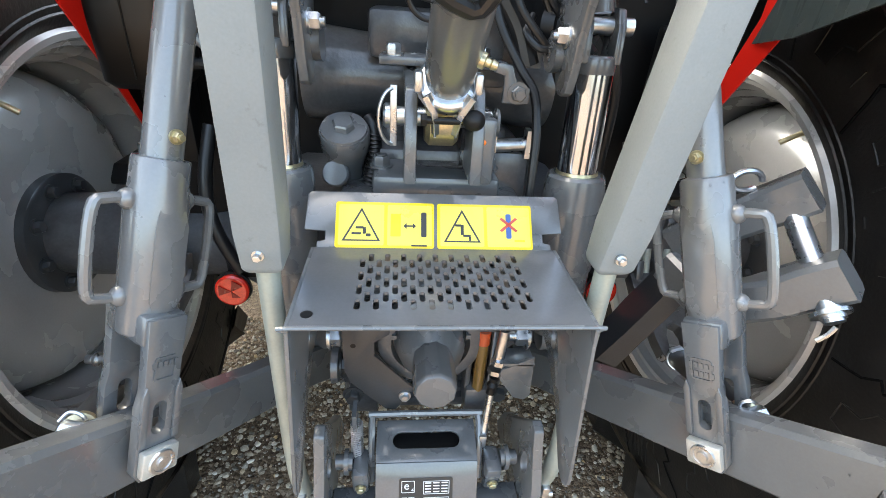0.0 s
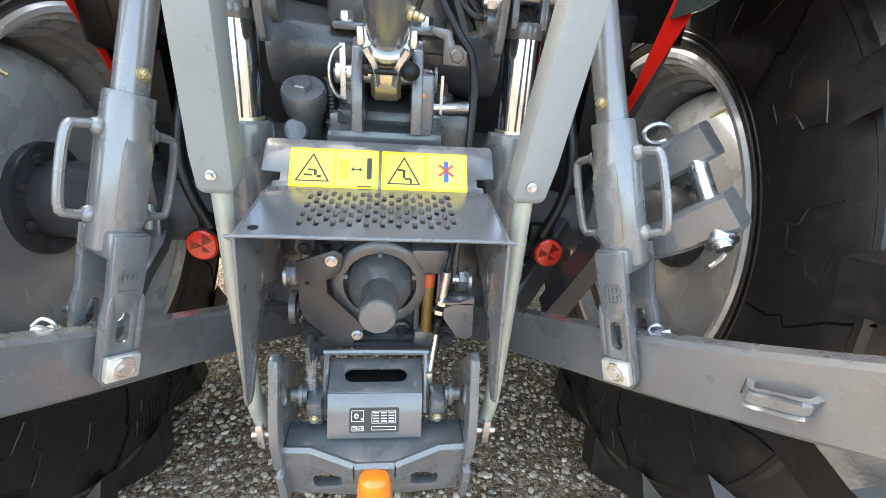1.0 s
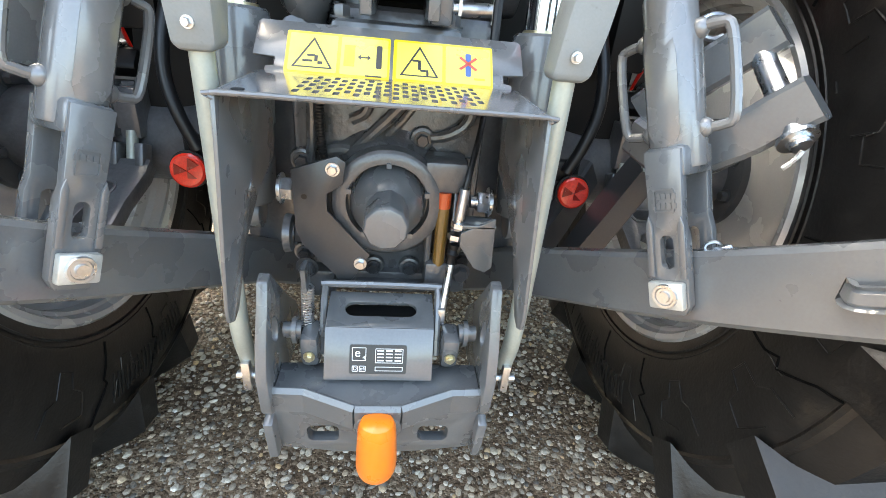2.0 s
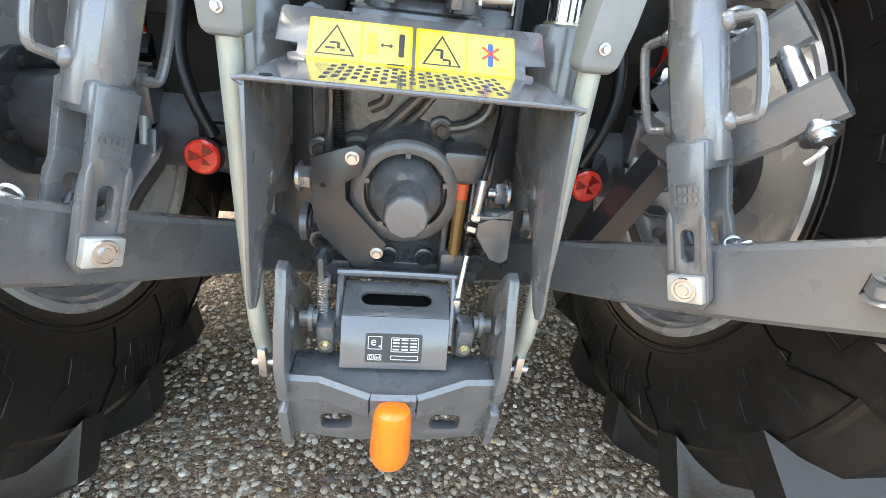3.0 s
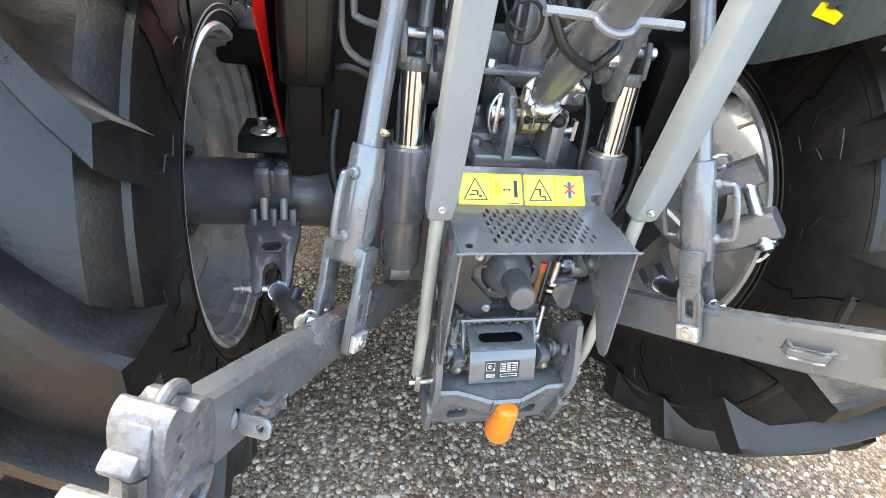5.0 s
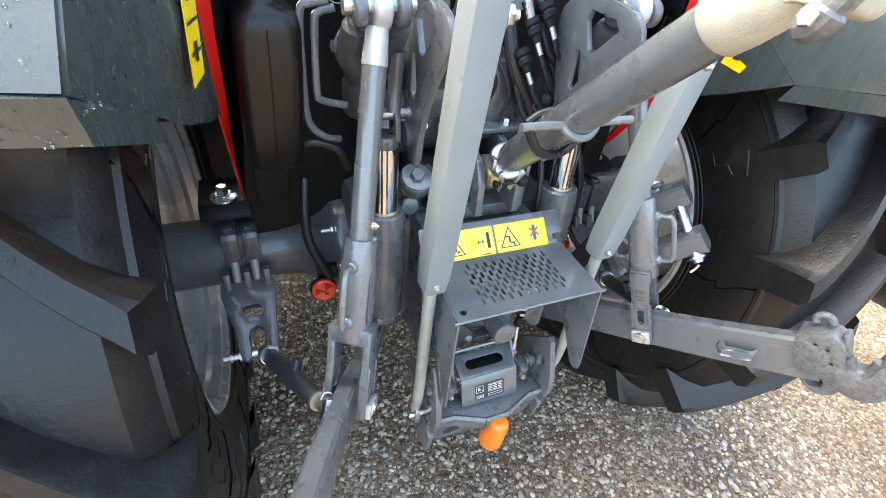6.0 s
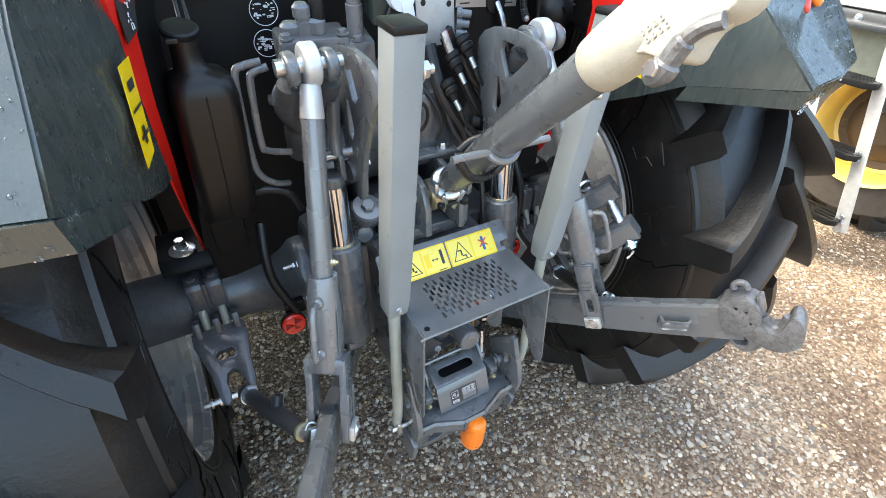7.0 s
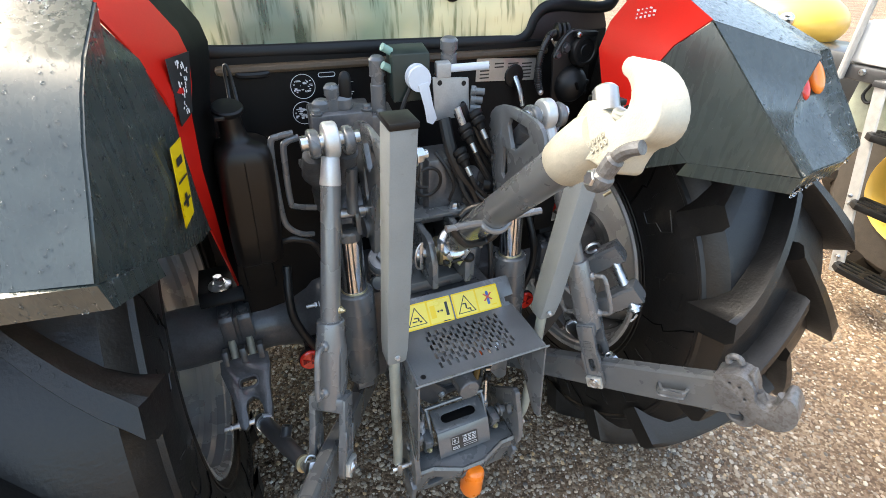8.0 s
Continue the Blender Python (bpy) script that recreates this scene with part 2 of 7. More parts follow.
def thing(name, base, label, category, group="", kind=""):
    e = new(name)
    e.empty_display_size = 0.05
    e.location = base
    return tagged(e, label, category, group, kind)


def part(name, b, mat, parent, label="", bevel=0.0, angle=34, thick=0.0):
    ob = new(name, bpy.data.meshes.new(name))
    base = parent.matrix_basis.translation
    up = parent
    while up.parent:
        up = up.parent
        base = base + up.matrix_basis.translation
    finish(ob, b, mat, base, bevel, angle, thick)
    ob.parent = parent
    return tagged(ob, label)


def solo(name, b, mat, base, label, category, group="", kind="", bevel=0.0, angle=34, thick=0.0):
    ob = new(name, bpy.data.meshes.new(name))
    ob.location = base
    finish(ob, b, mat, base, bevel, angle, thick)
    return tagged(ob, label, category, group, kind)


def bolt(parent, p, d, r=0.009, h=0.01, stud=0.0, mat=None, name="bolt"):
    """A hexagon head with washer, and a stud out of it where stud is given."""
    p, d = Vector(p), Vector(d).normalized()
    b = Build().lathe(p, d, [(0, r * 1.35), (0.0025, r * 1.35)], 16).hexa(p + d * 0.0025, d, r, h)
    if stud:
        b.cyl(p + d * h, p + d * (h + stud), r * 0.55, n=12)
    return part(name, b, mat or ZINC, parent)


def beam(b, path, w, h, steps=5):
    """A flat bar along path, w across and h high."""
    pts = [Vector(p) for p in path]
    ext = [pts[0] * 2 - pts[1], *pts, pts[-1] * 2 - pts[-2]]
    fine = []
    for k in range(1, len(ext) - 2):
        p0, p1, p2, p3 = ext[k - 1:k + 3]
        for j in range(steps):
            t = j / steps
            fine.append(0.5 * ((2 * p1) + (p2 - p0) * t + (2 * p0 - 5 * p1 + 4 * p2 - p3) * t * t + (3 * p1 - p0 - 3 * p2 + p3) * t ** 3))
    fine.append(pts[-1])
    rows = []
    for k, p in enumerate(fine):
        d = (fine[min(k + 1, len(fine) - 1)] - fine[max(k - 1, 0)]).normalized()
        side = d.cross(Vector((0, 0, 1))).normalized()
        up = side.cross(d)
        hh = h(k / (len(fine) - 1)) if callable(h) else h
        c = 0.006
        ring = [(w / 2, hh / 2 - c), (w / 2 - c, hh / 2), (-w / 2 + c, hh / 2), (-w / 2, hh / 2 - c), (-w / 2, -hh / 2 + c), (-w / 2 + c, -hh / 2), (w / 2 - c, -hh / 2), (w / 2, -hh / 2 + c)]
        rows.append([b.bm.verts.new(p + side * x + up * y) for x, y in ring])
    for a, c in zip(rows, rows[1:]):
        for i in range(8):
            b.bm.faces.new((a[i], a[(i + 1) % 8], c[(i + 1) % 8], c[i]))
    b.bm.faces.new(rows[0][::-1])
    b.bm.faces.new(rows[-1])
    return b


def axes(o, u, v):
    """The pose whose x runs along u and whose z lies near v."""
    u = Vector(u).normalized()
    y = Vector(v).cross(u).normalized()
    z = u.cross(y)
    return Matrix.Translation(o) @ Matrix((u, y, z)).transposed().to_4x4()


def settle(things, move):
    """Sets finished things at their place: move takes a point of the world and gives its new place."""
    done = set()
    for top_ob in things:
        for ob in (top_ob, *top_ob.children_recursive):
            if ob.type != "MESH" or ob.data.name in done:
                continue
            done.add(ob.data.name)
            base, up = ob.matrix_basis.translation.copy(), ob.parent
            while up:
                base, up = base + up.matrix_basis.translation, up.parent
            for v in ob.data.vertices:
                v.co = Vector(move(*(v.co + base))) - base
            ob.data.update()


def named(*names):
    """The top-level things of these names."""
    return [ob for ob in scene.objects if not ob.parent and ob.name.split(".")[0] in names]


# ---- ground ----
def gravel_material():
    m = bpy.data.materials.new("gravel_ground")
    m.use_nodes = True
    n, l = m.node_tree.nodes, m.node_tree.links
    b = n["Principled BSDF"]
    co = n.new("ShaderNodeTexCoord")
    v = n.new("ShaderNodeTexVoronoi")
    v.inputs["Scale"].default_value = 95
    v2 = n.new("ShaderNodeTexVoronoi")
    v2.inputs["Scale"].default_value = 210
    big = n.new("ShaderNodeTexNoise")
    big.inputs["Scale"].default_value, big.inputs["Detail"].default_value = 2.2, 8
    for x in (v, v2, big):
        l.new(co.outputs["Object"], x.inputs["Vector"])
    r = n.new("ShaderNodeValToRGB")
    e = r.color_ramp.elements
    e[0].position, e[0].color = 0.0, (0.105, 0.068, 0.040, 1)
    e[1].position, e[1].color = 1.0, (0.40, 0.32, 0.23, 1)
    e.new(0.5).color = (0.21, 0.142, 0.086, 1)
    e.new(0.8).color = (0.30, 0.222, 0.150, 1)
    sep = n.new("ShaderNodeSeparateColor")
    l.new(v.outputs["Color"], sep.inputs[0])
    l.new(sep.outputs[0], r.inputs[0])
    tone = n.new("ShaderNodeValToRGB")
    tone.color_ramp.elements[0].color, tone.color_ramp.elements[1].color = (0.52, 0.45, 0.39, 1), (1, 0.97, 0.93, 1)
    tone.color_ramp.elements[0].position, tone.color_ramp.elements[1].position = 0.36, 0.64
    l.new(big.outputs[0], tone.inputs[0])
    mm = n.new("ShaderNodeMix")
    mm.data_type, mm.blend_type = "RGBA", "MULTIPLY"
    mm.inputs[0].default_value = 0.85
    l.new(r.outputs[0], mm.inputs[6])
    l.new(tone.outputs[0], mm.inputs[7])
    l.new(mm.outputs[2], b.inputs["Base Color"])
    b.inputs["Roughness"].default_value = 0.72
    add = n.new("ShaderNodeMath")
    add.operation = "MULTIPLY_ADD"
    add.inputs[1].default_value = -0.6
    l.new(v2.outputs["Distance"], add.inputs[0])
    neg = n.new("ShaderNodeMath")
    neg.operation = "MULTIPLY"
    neg.inputs[1].default_value = -1.0
    l.new(v.outputs["Distance"], neg.inputs[0])
    l.new(neg.outputs[0], add.inputs[2])
    bp = n.new("ShaderNodeBump")
    bp.inputs["Strength"].default_value, bp.inputs["Distance"].default_value = 0.9, 0.006
    l.new(add.outputs[0], bp.inputs["Height"])
    l.new(bp.outputs[0], b.inputs["Normal"])
    return m


def stone_material():
    m = bpy.data.materials.new("gravel_stones")
    m.use_nodes = True
    n, l = m.node_tree.nodes, m.node_tree.links
    b = n["Principled BSDF"]
    g = n.new("ShaderNodeNewGeometry")
    r = n.new("ShaderNodeValToRGB")
    e = r.color_ramp.elements
    e[0].position, e[0].color = 0.0, (0.10, 0.09, 0.08, 1)
    e[1].position, e[1].color = 1.0, (0.70, 0.66, 0.59, 1)
    for p, c in ((0.2, (0.21, 0.172, 0.13)), (0.42, (0.32, 0.262, 0.195)), (0.58, (0.40, 0.315, 0.22)), (0.72, (0.42, 0.375, 0.31)), (0.88, (0.50, 0.44, 0.35)), (0.95, (0.50, 0.33, 0.16))):
        e.new(p).color = (*c, 1)
    l.new(g.outputs["Random Per Island"], r.inputs[0])
    co = n.new("ShaderNodeTexCoord")
    no = n.new("ShaderNodeTexNoise")
    no.inputs["Scale"].default_value = 400
    l.new(co.outputs["Object"], no.inputs["Vector"])
    mm = n.new("ShaderNodeMix")
    mm.data_type, mm.blend_type = "RGBA", "OVERLAY"
    mm.inputs[0].default_value = 0.5
    l.new(r.outputs[0], mm.inputs[6])
    l.new(no.outputs[0], mm.inputs[7])
    l.new(mm.outputs[2], b.inputs["Base Color"])
    b.inputs["Roughness"].default_value = 0.55
    return m


ground = solo("ground", Build().lathe((0, 0, -0.02), (0, 0, 1), [(0, 900), (0.02, 900)], 64), gravel_material(), (0, 0, 0),
              "damp grey-brown gravel yard of fine stones", "ground", kind="structure")


def stones(count, area, low, high, seed):
    """Loose stones as one mesh: squashed, knocked octahedra with a cut top."""
    rng = np.random.default_rng(seed)
    t = (1 + 5 ** 0.5) / 2
    ico = np.array([(-1, t, 0), (1, t, 0), (-1, -t, 0), (1, -t, 0), (0, -1, t), (0, 1, t), (0, -1, -t), (0, 1, -t), (t, 0, -1), (t, 0, 1), (-t, 0, -1), (-t, 0, 1)]) / 1.9
    tri = np.array([(0, 11, 5), (0, 5, 1), (0, 1, 7), (0, 7, 10), (0, 10, 11), (1, 5, 9), (5, 11, 4), (11, 10, 2), (10, 7, 6), (7, 1, 8), (3, 9, 4), (3, 4, 2), (3, 2, 6), (3, 6, 8), (3, 8, 9), (4, 9, 5), (2, 4, 11), (6, 2, 10), (8, 6, 7), (9, 8, 1)])
    x0, x1, y0, y1 = area
    size = low + (high - low) * rng.random(count) ** 3.4
    form = ico[None] * (1 + 0.34 * (rng.random((count, 12, 1)) - 0.5))
    form = form * np.stack([0.75 + 0.6 * rng.random(count), 0.7 + 0.5 * rng.random(count), 0.42 + 0.35 * rng.random(count)], 1)[:, None] * size[:, None, None]
    a = rng.random(count) * 6.283
    ca, sa = np.cos(a)[:, None], np.sin(a)[:, None]
    px, py = rng.uniform(x0, x1, count), rng.uniform(y0, y1, count)
    v = np.stack([form[..., 0] * ca - form[..., 1] * sa + px[:, None], form[..., 0] * sa + form[..., 1] * ca + py[:, None], form[..., 2] + (size * 0.18)[:, None]], 2)
    f = (tri[None] + (np.arange(count) * 12)[:, None, None]).reshape(-1, 3)
    return v.reshape(-1, 3), f


sv, sf = [], []
for count, area, low, high, seed in ((36000, (-1.1, 1.4, -0.75, 1.25), 0.0016, 0.0108, 1), (16000, (1.3, 3.6, -0.9, 1.6), 0.0018, 0.0105, 2), (700, (-1.0, 2.2, -0.7, 1.2), 0.006, 0.0125, 3)):
    v, f = stones(count, area, low, high, seed)
    sf.append(f + sum(len(x) for x in sv))
    sv.append(v)
me = bpy.data.meshes.new("gravel_stones")
sv, sf = np.concatenate(sv), np.concatenate(sf)
me.from_pydata(sv.tolist(), [], sf.tolist())
me.materials.append(stone_material())
tagged(new("gravel", me), "loose mixed grey and tan gravel stones on the yard", "gravel", kind="stuff")


# ---- rear wheels ----
AXLE_Y, AXLE_Z, TRACK = 0.58, 0.758, {-1: 0.832, 1: 0.84}


def lug_mesh(half):
    """One tread bar on the inner (-1) or outer (+1) half, at angle zero, about the wheel's centre."""
    bm = bmesh.new()
    rows = []
    n = 9
    for k in range(n + 1):
        t = k / n
        u = half * (-0.014 + 0.252 * t)
        turn = 0.42 * (1 - t) ** 1.25
        top = 0.768 - 0.004 * t - 0.016 * t ** 4
        low = 0.70 - 0.085 * max(0, (t - 0.72) / 0.28) ** 1.5
        wide = 0.022 + 0.011 * t
        base = wide + 0.011
        row = []
        for r, w in ((low, -base), (top - 0.012, -wide), (top, -wide + 0.008), (top, wide - 0.008), (top - 0.012, wide), (low, base)):
            a = turn + w / 0.75
            uu = u - (half * 0.012 if (t == 1 and r == top) else 0)
            row.append(bm.verts.new((uu, r * math.sin(a), r * math.cos(a))))
        rows.append(row)
    for a, b in zip(rows, rows[1:]):
        for i in range(5):
            bm.faces.new((a[i], a[i + 1], b[i + 1], b[i]))
    bm.faces.new(rows[0])
    bm.faces.new(rows[-1])
    bmesh.ops.recalc_face_normals(bm, faces=bm.faces[:])
    for f in bm.faces:
        f.smooth = True
    for e in bm.edges:
        e.smooth = len(e.link_faces) == 2 and e.calc_face_angle(0) < radians(30)
    me = bpy.data.meshes.new("lug")
    bm.to_mesh(me)
    bm.free()
    me.materials.append(RUBBER)
    return me


LUGS = {-1: lug_mesh(-1), 1: lug_mesh(1)}


def rear_wheel(s, phase):
    c = Vector((s * TRACK[s], AXLE_Y, AXLE_Z))
    w = thing("rear_wheel", c, "large tractor rear wheel with a lugged black tyre and silver-grey rim", "wheel", "rear wheels")
    ax = (s, 0, 0)
    half = [(-0.19, 0.392), (-0.208, 0.425), (-0.221, 0.49), (-0.225, 0.55), (-0.220, 0.615), (-0.207, 0.665), (-0.18, 0.697), (-0.10, 0.712), (0, 0.716)]
    prof = half + [(-u, r) for u, r in half[-2::-1]]
    tyre = part("tyre", Build().lathe(c, ax, prof, 96, caps=False), RUBBER, w, "black rubber tyre with deep bar tread")
    for h in (-1, 1):
        for k in range(16):
            ob = new("lug", LUGS[h * s])
            ob.parent = tyre
            ob.rotation_euler = (2 * math.pi * (k + (0.5 if h > 0 else 0)) / 16 + phase, 0, 0)
    # moulded seams and raised bars on the inner sidewall
    b = Build()
    for r in (0.432, 0.445):
        b.lathe(c, ax, [(-0.209, r - 0.003), (-0.214, r), (-0.212, r + 0.003)], 96, caps=False)
    part("sidewall_rib", b, RUBBER, tyre)
    prof_r = [(0.44, -0.212), (0.50, -0.2225), (0.56, -0.2255), (0.62, -0.2195), (0.66, -0.209)]

    def wall(r, a, lift=0.0):
        u = np.interp(r, [q[0] for q in prof_r], [q[1] for q in prof_r]) - lift
        return c + Vector((s * u, r * math.cos(a), r * math.sin(a)))

    rng = random.Random(7 + s)
    def trace(points, lift, seg=5):
        """Points on the sidewall along straight runs in radius and angle."""
        out = []
        for (r0, a0), (r1, a1) in zip(points, points[1:]):
            out += [wall(r0 + (r1 - r0) * q / seg, a0 + (a1 - a0) * q / seg, lift) for q in range(seg)]
        return out + [wall(*points[-1], lift)]

    for k in range(16):
        a = 2 * math.pi * (k + 0.4) / 16 + phase
        kink = rng.uniform(-0.02, 0.02)
        seam = [(0.455, a + 0.03), (0.51, a + 0.01 + kink), (0.535, a - 0.012), (0.545, a + 0.012 + kink), (0.60, a - 0.05), (0.655, a - 0.09 + kink)]
        if k % 3:
            part("mould_seam", Build().tube(trace(seam, 0.0004, 3), rng.uniform(0.0016, 0.0028), 5, 1), SEAM, tyre, "thin black mould seam on the sidewall")
        g = a + 0.06
        low, high = 0.500 + rng.uniform(-0.012, 0.012), 0.585 + rng.uniform(-0.01, 0.01)
        outline = [(high + 0.02, g), (high - 0.03, g + 0.012), (high - 0.045, g + 0.055), (low, g + 0.06), (low, g + 0.13), (low + 0.035, g + 0.14), (low + 0.045, g + 0.19), (high, g + 0.20), (high + 0.012, g + 0.10)]
        part("relief_outline", Build().tube(trace(outline, 0.0, 3), 0.0017, 5, 1), RUBBER, tyre, "raised moulded outline")
    part("shoulder_rib", Build().lathe(c, ax, [(-0.2155, 0.632), (-0.2215, 0.638), (-0.2195, 0.646), (-0.2105, 0.652)], 96, caps=False), RUBBER, tyre)
    for k in range(14):
        a, r0 = rng.uniform(0, 6.283), rng.uniform(0.45, 0.63)
        ln, way = rng.uniform(0.015, 0.05), rng.choice((0, 0, 1))
        ends = [(r0 + ln * f * (1 - way), a + way * ln * f / r0) for f in (0.0, 0.5, 1.0)]
        part("relief_line", Build().tube([wall(min(r, 0.655), b_, 0.0006) for r, b_ in ends], 0.0013, 5, 1), RUBBER, tyre)
    for a0 in (-1.9, 1.2):
        for k in range(10):
            a = a0 + 0.062 * k
            e = Build()
            for da, r0, r1 in ((-0.017, 0.535, 0.60), (0.017, 0.535, 0.60)):
                e.tube([wall(r0, a + da, 0.001), wall((r0 + r1) / 2, a + da, 0.001), wall(r1, a + da, 0.001)], 0.0022, 5, 1)
            part("raised_bar", e, RUBBER, tyre)
    rimp = [(-0.198, 0.408), (-0.203, 0.402), (-0.200, 0.392), (-0.186, 0.386), (-0.182, 0.379), (-0.158, 0.375), (-0.146, 0.363), (-0.122, 0.360), (-0.110, 0.349), (-0.075, 0.347), (-0.06, 0.340), (-0.02, 0.338), (0.05, 0.343), (0.10, 0.372), (0.18, 0.380), (0.19, 0.392), (0.2, 0.408)]
    rim = part("rim", Build().lathe(c, ax, rimp, 96, caps=False), RIM, w, "silver-grey steel rim", thick=0.004)
    disc = [(-0.03, 0.07), (-0.058, 0.075), (-0.058, 0.135), (-0.061, 0.155), (-0.070, 0.195), (-0.076, 0.235), (-0.071, 0.272), (-0.052, 0.306), (-0.022, 0.326), (0.0, 0.334)]
    part("wheel_disc", Build().lathe(c, ax, disc, 72, caps=False), RIM, w, "dished silver-grey wheel disc", thick=0.008)
    for k in range(8):
        a = 2 * math.pi * (k + 0.3) / 8
        d = Vector((0, math.cos(a), math.sin(a)))
        t = Vector((0, -math.sin(a), math.cos(a)))
        b = Build()
        m = Matrix((Vector((s, 0, 0)), t, d)).transposed()
        b.box(c + d * 0.334 + Vector((s * 0.0, 0, 0)), (0.012, 0.07, 0.045), m)
        part("rim_lug", b, RIM, rim, bevel=0.003)
    hub = part("hub", Build().lathe(c, (-s, 0, 0), [(0.04, 0.128), (0.079, 0.128), (0.083, 0.122), (0.083, 0.09)], 48), DARKGREY, w, "dark grey hub flange")
    for k in range(8):
        a = 2 * math.pi * k / 8 + 0.2
        bolt(hub, c + Vector((-s * 0.083, 0.105 * math.cos(a), 0.105 * math.sin(a))), (-s, 0, 0), 0.012, 0.012, mat=DARKGREY)
    v = Vector((0, math.cos(2.0), math.sin(2.0)))
    q = c + Vector((-s * 0.12, 0, 0)) + v * 0.36
    valve = part("valve", Build().cyl(q, q + Vector((-s * 0.02, 0, 0)) - v * 0.014, 0.008).cyl(q + Vector((-s * 0.02, 0, 0)) - v * 0.014, q + Vector((-s * 0.05, 0, 0)) - v * 0.04, 0.005), YELLOWZINC, w, "brass tyre valve")
    return w


left_wheel = rear_wheel(-1, 0.227)
rear_wheel(1, 0.11)


# ---- axle and rear housing ----
axle = thing("rear_axle", (0, AXLE_Y, AXLE_Z), "dark grey cast rear axle with flanged trumpet housings", "axle")
for s in (-1, 1):
    part("axle_tube", Build().lathe((s * 0.775, AXLE_Y, AXLE_Z), (-s, 0, 0), [(0, 0.086), (0.10, 0.089), (0.34, 0.088), (0.40, 0.098), (0.46, 0.13), (0.48, 0.15), (0.50, 0.155), (0.52, 0.155)], 40), CAST, axle)
    for k in range(9):
        a = 2 * math.pi * k / 9 + 0.3
        p = Vector((s * 0.29, AXLE_Y + 0.138 * math.cos(a), AXLE_Z + 0.138 * math.sin(a)))
        bolt(axle, p, (s, 0, 0), 0.011, 0.012, 0.025)
part("gear_housing", Build().box((0, 0.53, 0.80), (0.52, 0.40, 0.34)), CAST, axle, bevel=0.03)
part("rear_cover", Build().box((0, 0.31, 0.80), (0.28, 0.16, 0.38)), CASTROUGH, axle, bevel=0.012)


def lower_link(s):
    o = (s * 0.362, 0.03, 0.768)
    w = thing("lower_link", o, "grey steel lower link arm with an open claw end", "lower link", "lower links")
    path = [(s * 0.15, 0.46, 0.52), (s * 0.22, 0.32, 0.615), (s * 0.29, 0.17, 0.695), (s * 0.362, 0.03, 0.768), (s * 0.424, -0.118, 0.857), (s * 0.478, -0.262, 0.952)] if s > 0 else [(-0.15, 0.46, 0.52), (-0.22, 0.32, 0.615), (-0.29, 0.17, 0.695), (-0.362, 0.03, 0.768), (-0.424, -0.118, 0.857), (-0.488, -0.287, 0.959)]
    part("arm", beam(Build(), path, 0.036, lambda t: 0.082 + 0.008 * t), GREY, w, "smooth grey flat-bar arm")
    u = Vector((s * 0.32, -0.81, 0.50))
    m = axes((s * 0.470, -0.235, 0.953 if s > 0 else 0.930), u, (0, 0, 1))
    hole = lambda x, z, r: [(x + r * math.cos(2 * math.pi * i / 12), z + r * math.sin(2 * math.pi * i / 12)) for i in range(12)]
    if s > 0:
        claw = [(-0.012, -0.046), (-0.012, 0.046), (0.012, 0.056), (0.04, 0.058), (0.056, 0.05), (0.064, 0.032), (0.066, 0.012), (0.061, -0.006), (0.068, -0.026), (0.084, -0.032), (0.098, -0.022), (0.107, -0.002), (0.116, 0.012), (0.128, 0.008), (0.134, -0.014), (0.131, -0.045), (0.118, -0.07), (0.094, -0.085), (0.068, -0.082), (0.048, -0.066), (0.034, -0.046), (0.014, -0.046)]
        claw = [(x, z * 0.88) for x, z in claw]
        throat = ((0.063, -0.002), (0.069, -0.025), (0.085, -0.032), (0.099, -0.022), (0.108, -0.002))
        holes, ring, lug, tongue = ((0.022, 0.028), (0.04, 0.02), (0.044, -0.008)), (0.030, 0.063, 0.0125), (0.0, 0.0), (0.064, 0.028)
    else:
        claw = [(0.046, -0.030), (0.064, 0.044), (0.086, 0.055), (0.098, 0.044), (0.108, 0.050), (0.117, 0.058), (0.126, 0.050), (0.130, 0.036), (0.125, 0.010), (0.119, -0.012), (0.115, -0.035), (0.119, -0.055), (0.130, -0.062), (0.141, -0.050), (0.147, -0.022), (0.153, -0.002), (0.166, 0.0), (0.174, -0.02), (0.172, -0.055), (0.160, -0.085), (0.138, -0.102), (0.112, -0.104), (0.092, -0.092), (0.080, -0.074), (0.070, -0.058), (0.058, -0.036)]
        throat = ((0.121, -0.008), (0.116, -0.035), (0.120, -0.055), (0.131, -0.061), (0.141, -0.050), (0.147, -0.024))
        holes, ring, lug, tongue = ((0.086, 0.028), (0.110, 0.026), (0.102, 0.007)), (0.094, 0.047, 0.0150), (0.062, 0.016), (0.127, 0.020)
    part("claw", Build().plate(smooth(claw, 1), "y", -0.027, 0.027, holes=[hole(x, z, 0.0032) for x, z in holes] + ([rounded(0.027, 0.021, 0.010, 0.078, -0.046)] if s < 0 else []), m=m), CASTSILVER, w, "rough silver-grey forged claw", bevel=0.006)
    part("throat_lip", Build().tube([m @ Vector((x, 0, z)) for x, z in throat], 0.011, 10, 3), CASTSILVER, w)
    eye = [m @ Vector((ring[0] + ring[2] * math.cos(a), 0.004, ring[1] + ring[2] * math.sin(a))) for a in [-0.3 + math.pi * 1.2 * q / 8 for q in range(9)]]
    part("eye", Build().tube(eye, 0.0068, 10, 2), CASTSILVER, w)
    ear = [(0.048, -0.062), (0.040, -0.036), (-0.006, -0.036), (-0.008, -0.052), (-0.004, -0.070), (0.008, -0.084), (0.024, -0.090), (0.042, -0.084), (0.056, -0.070)]
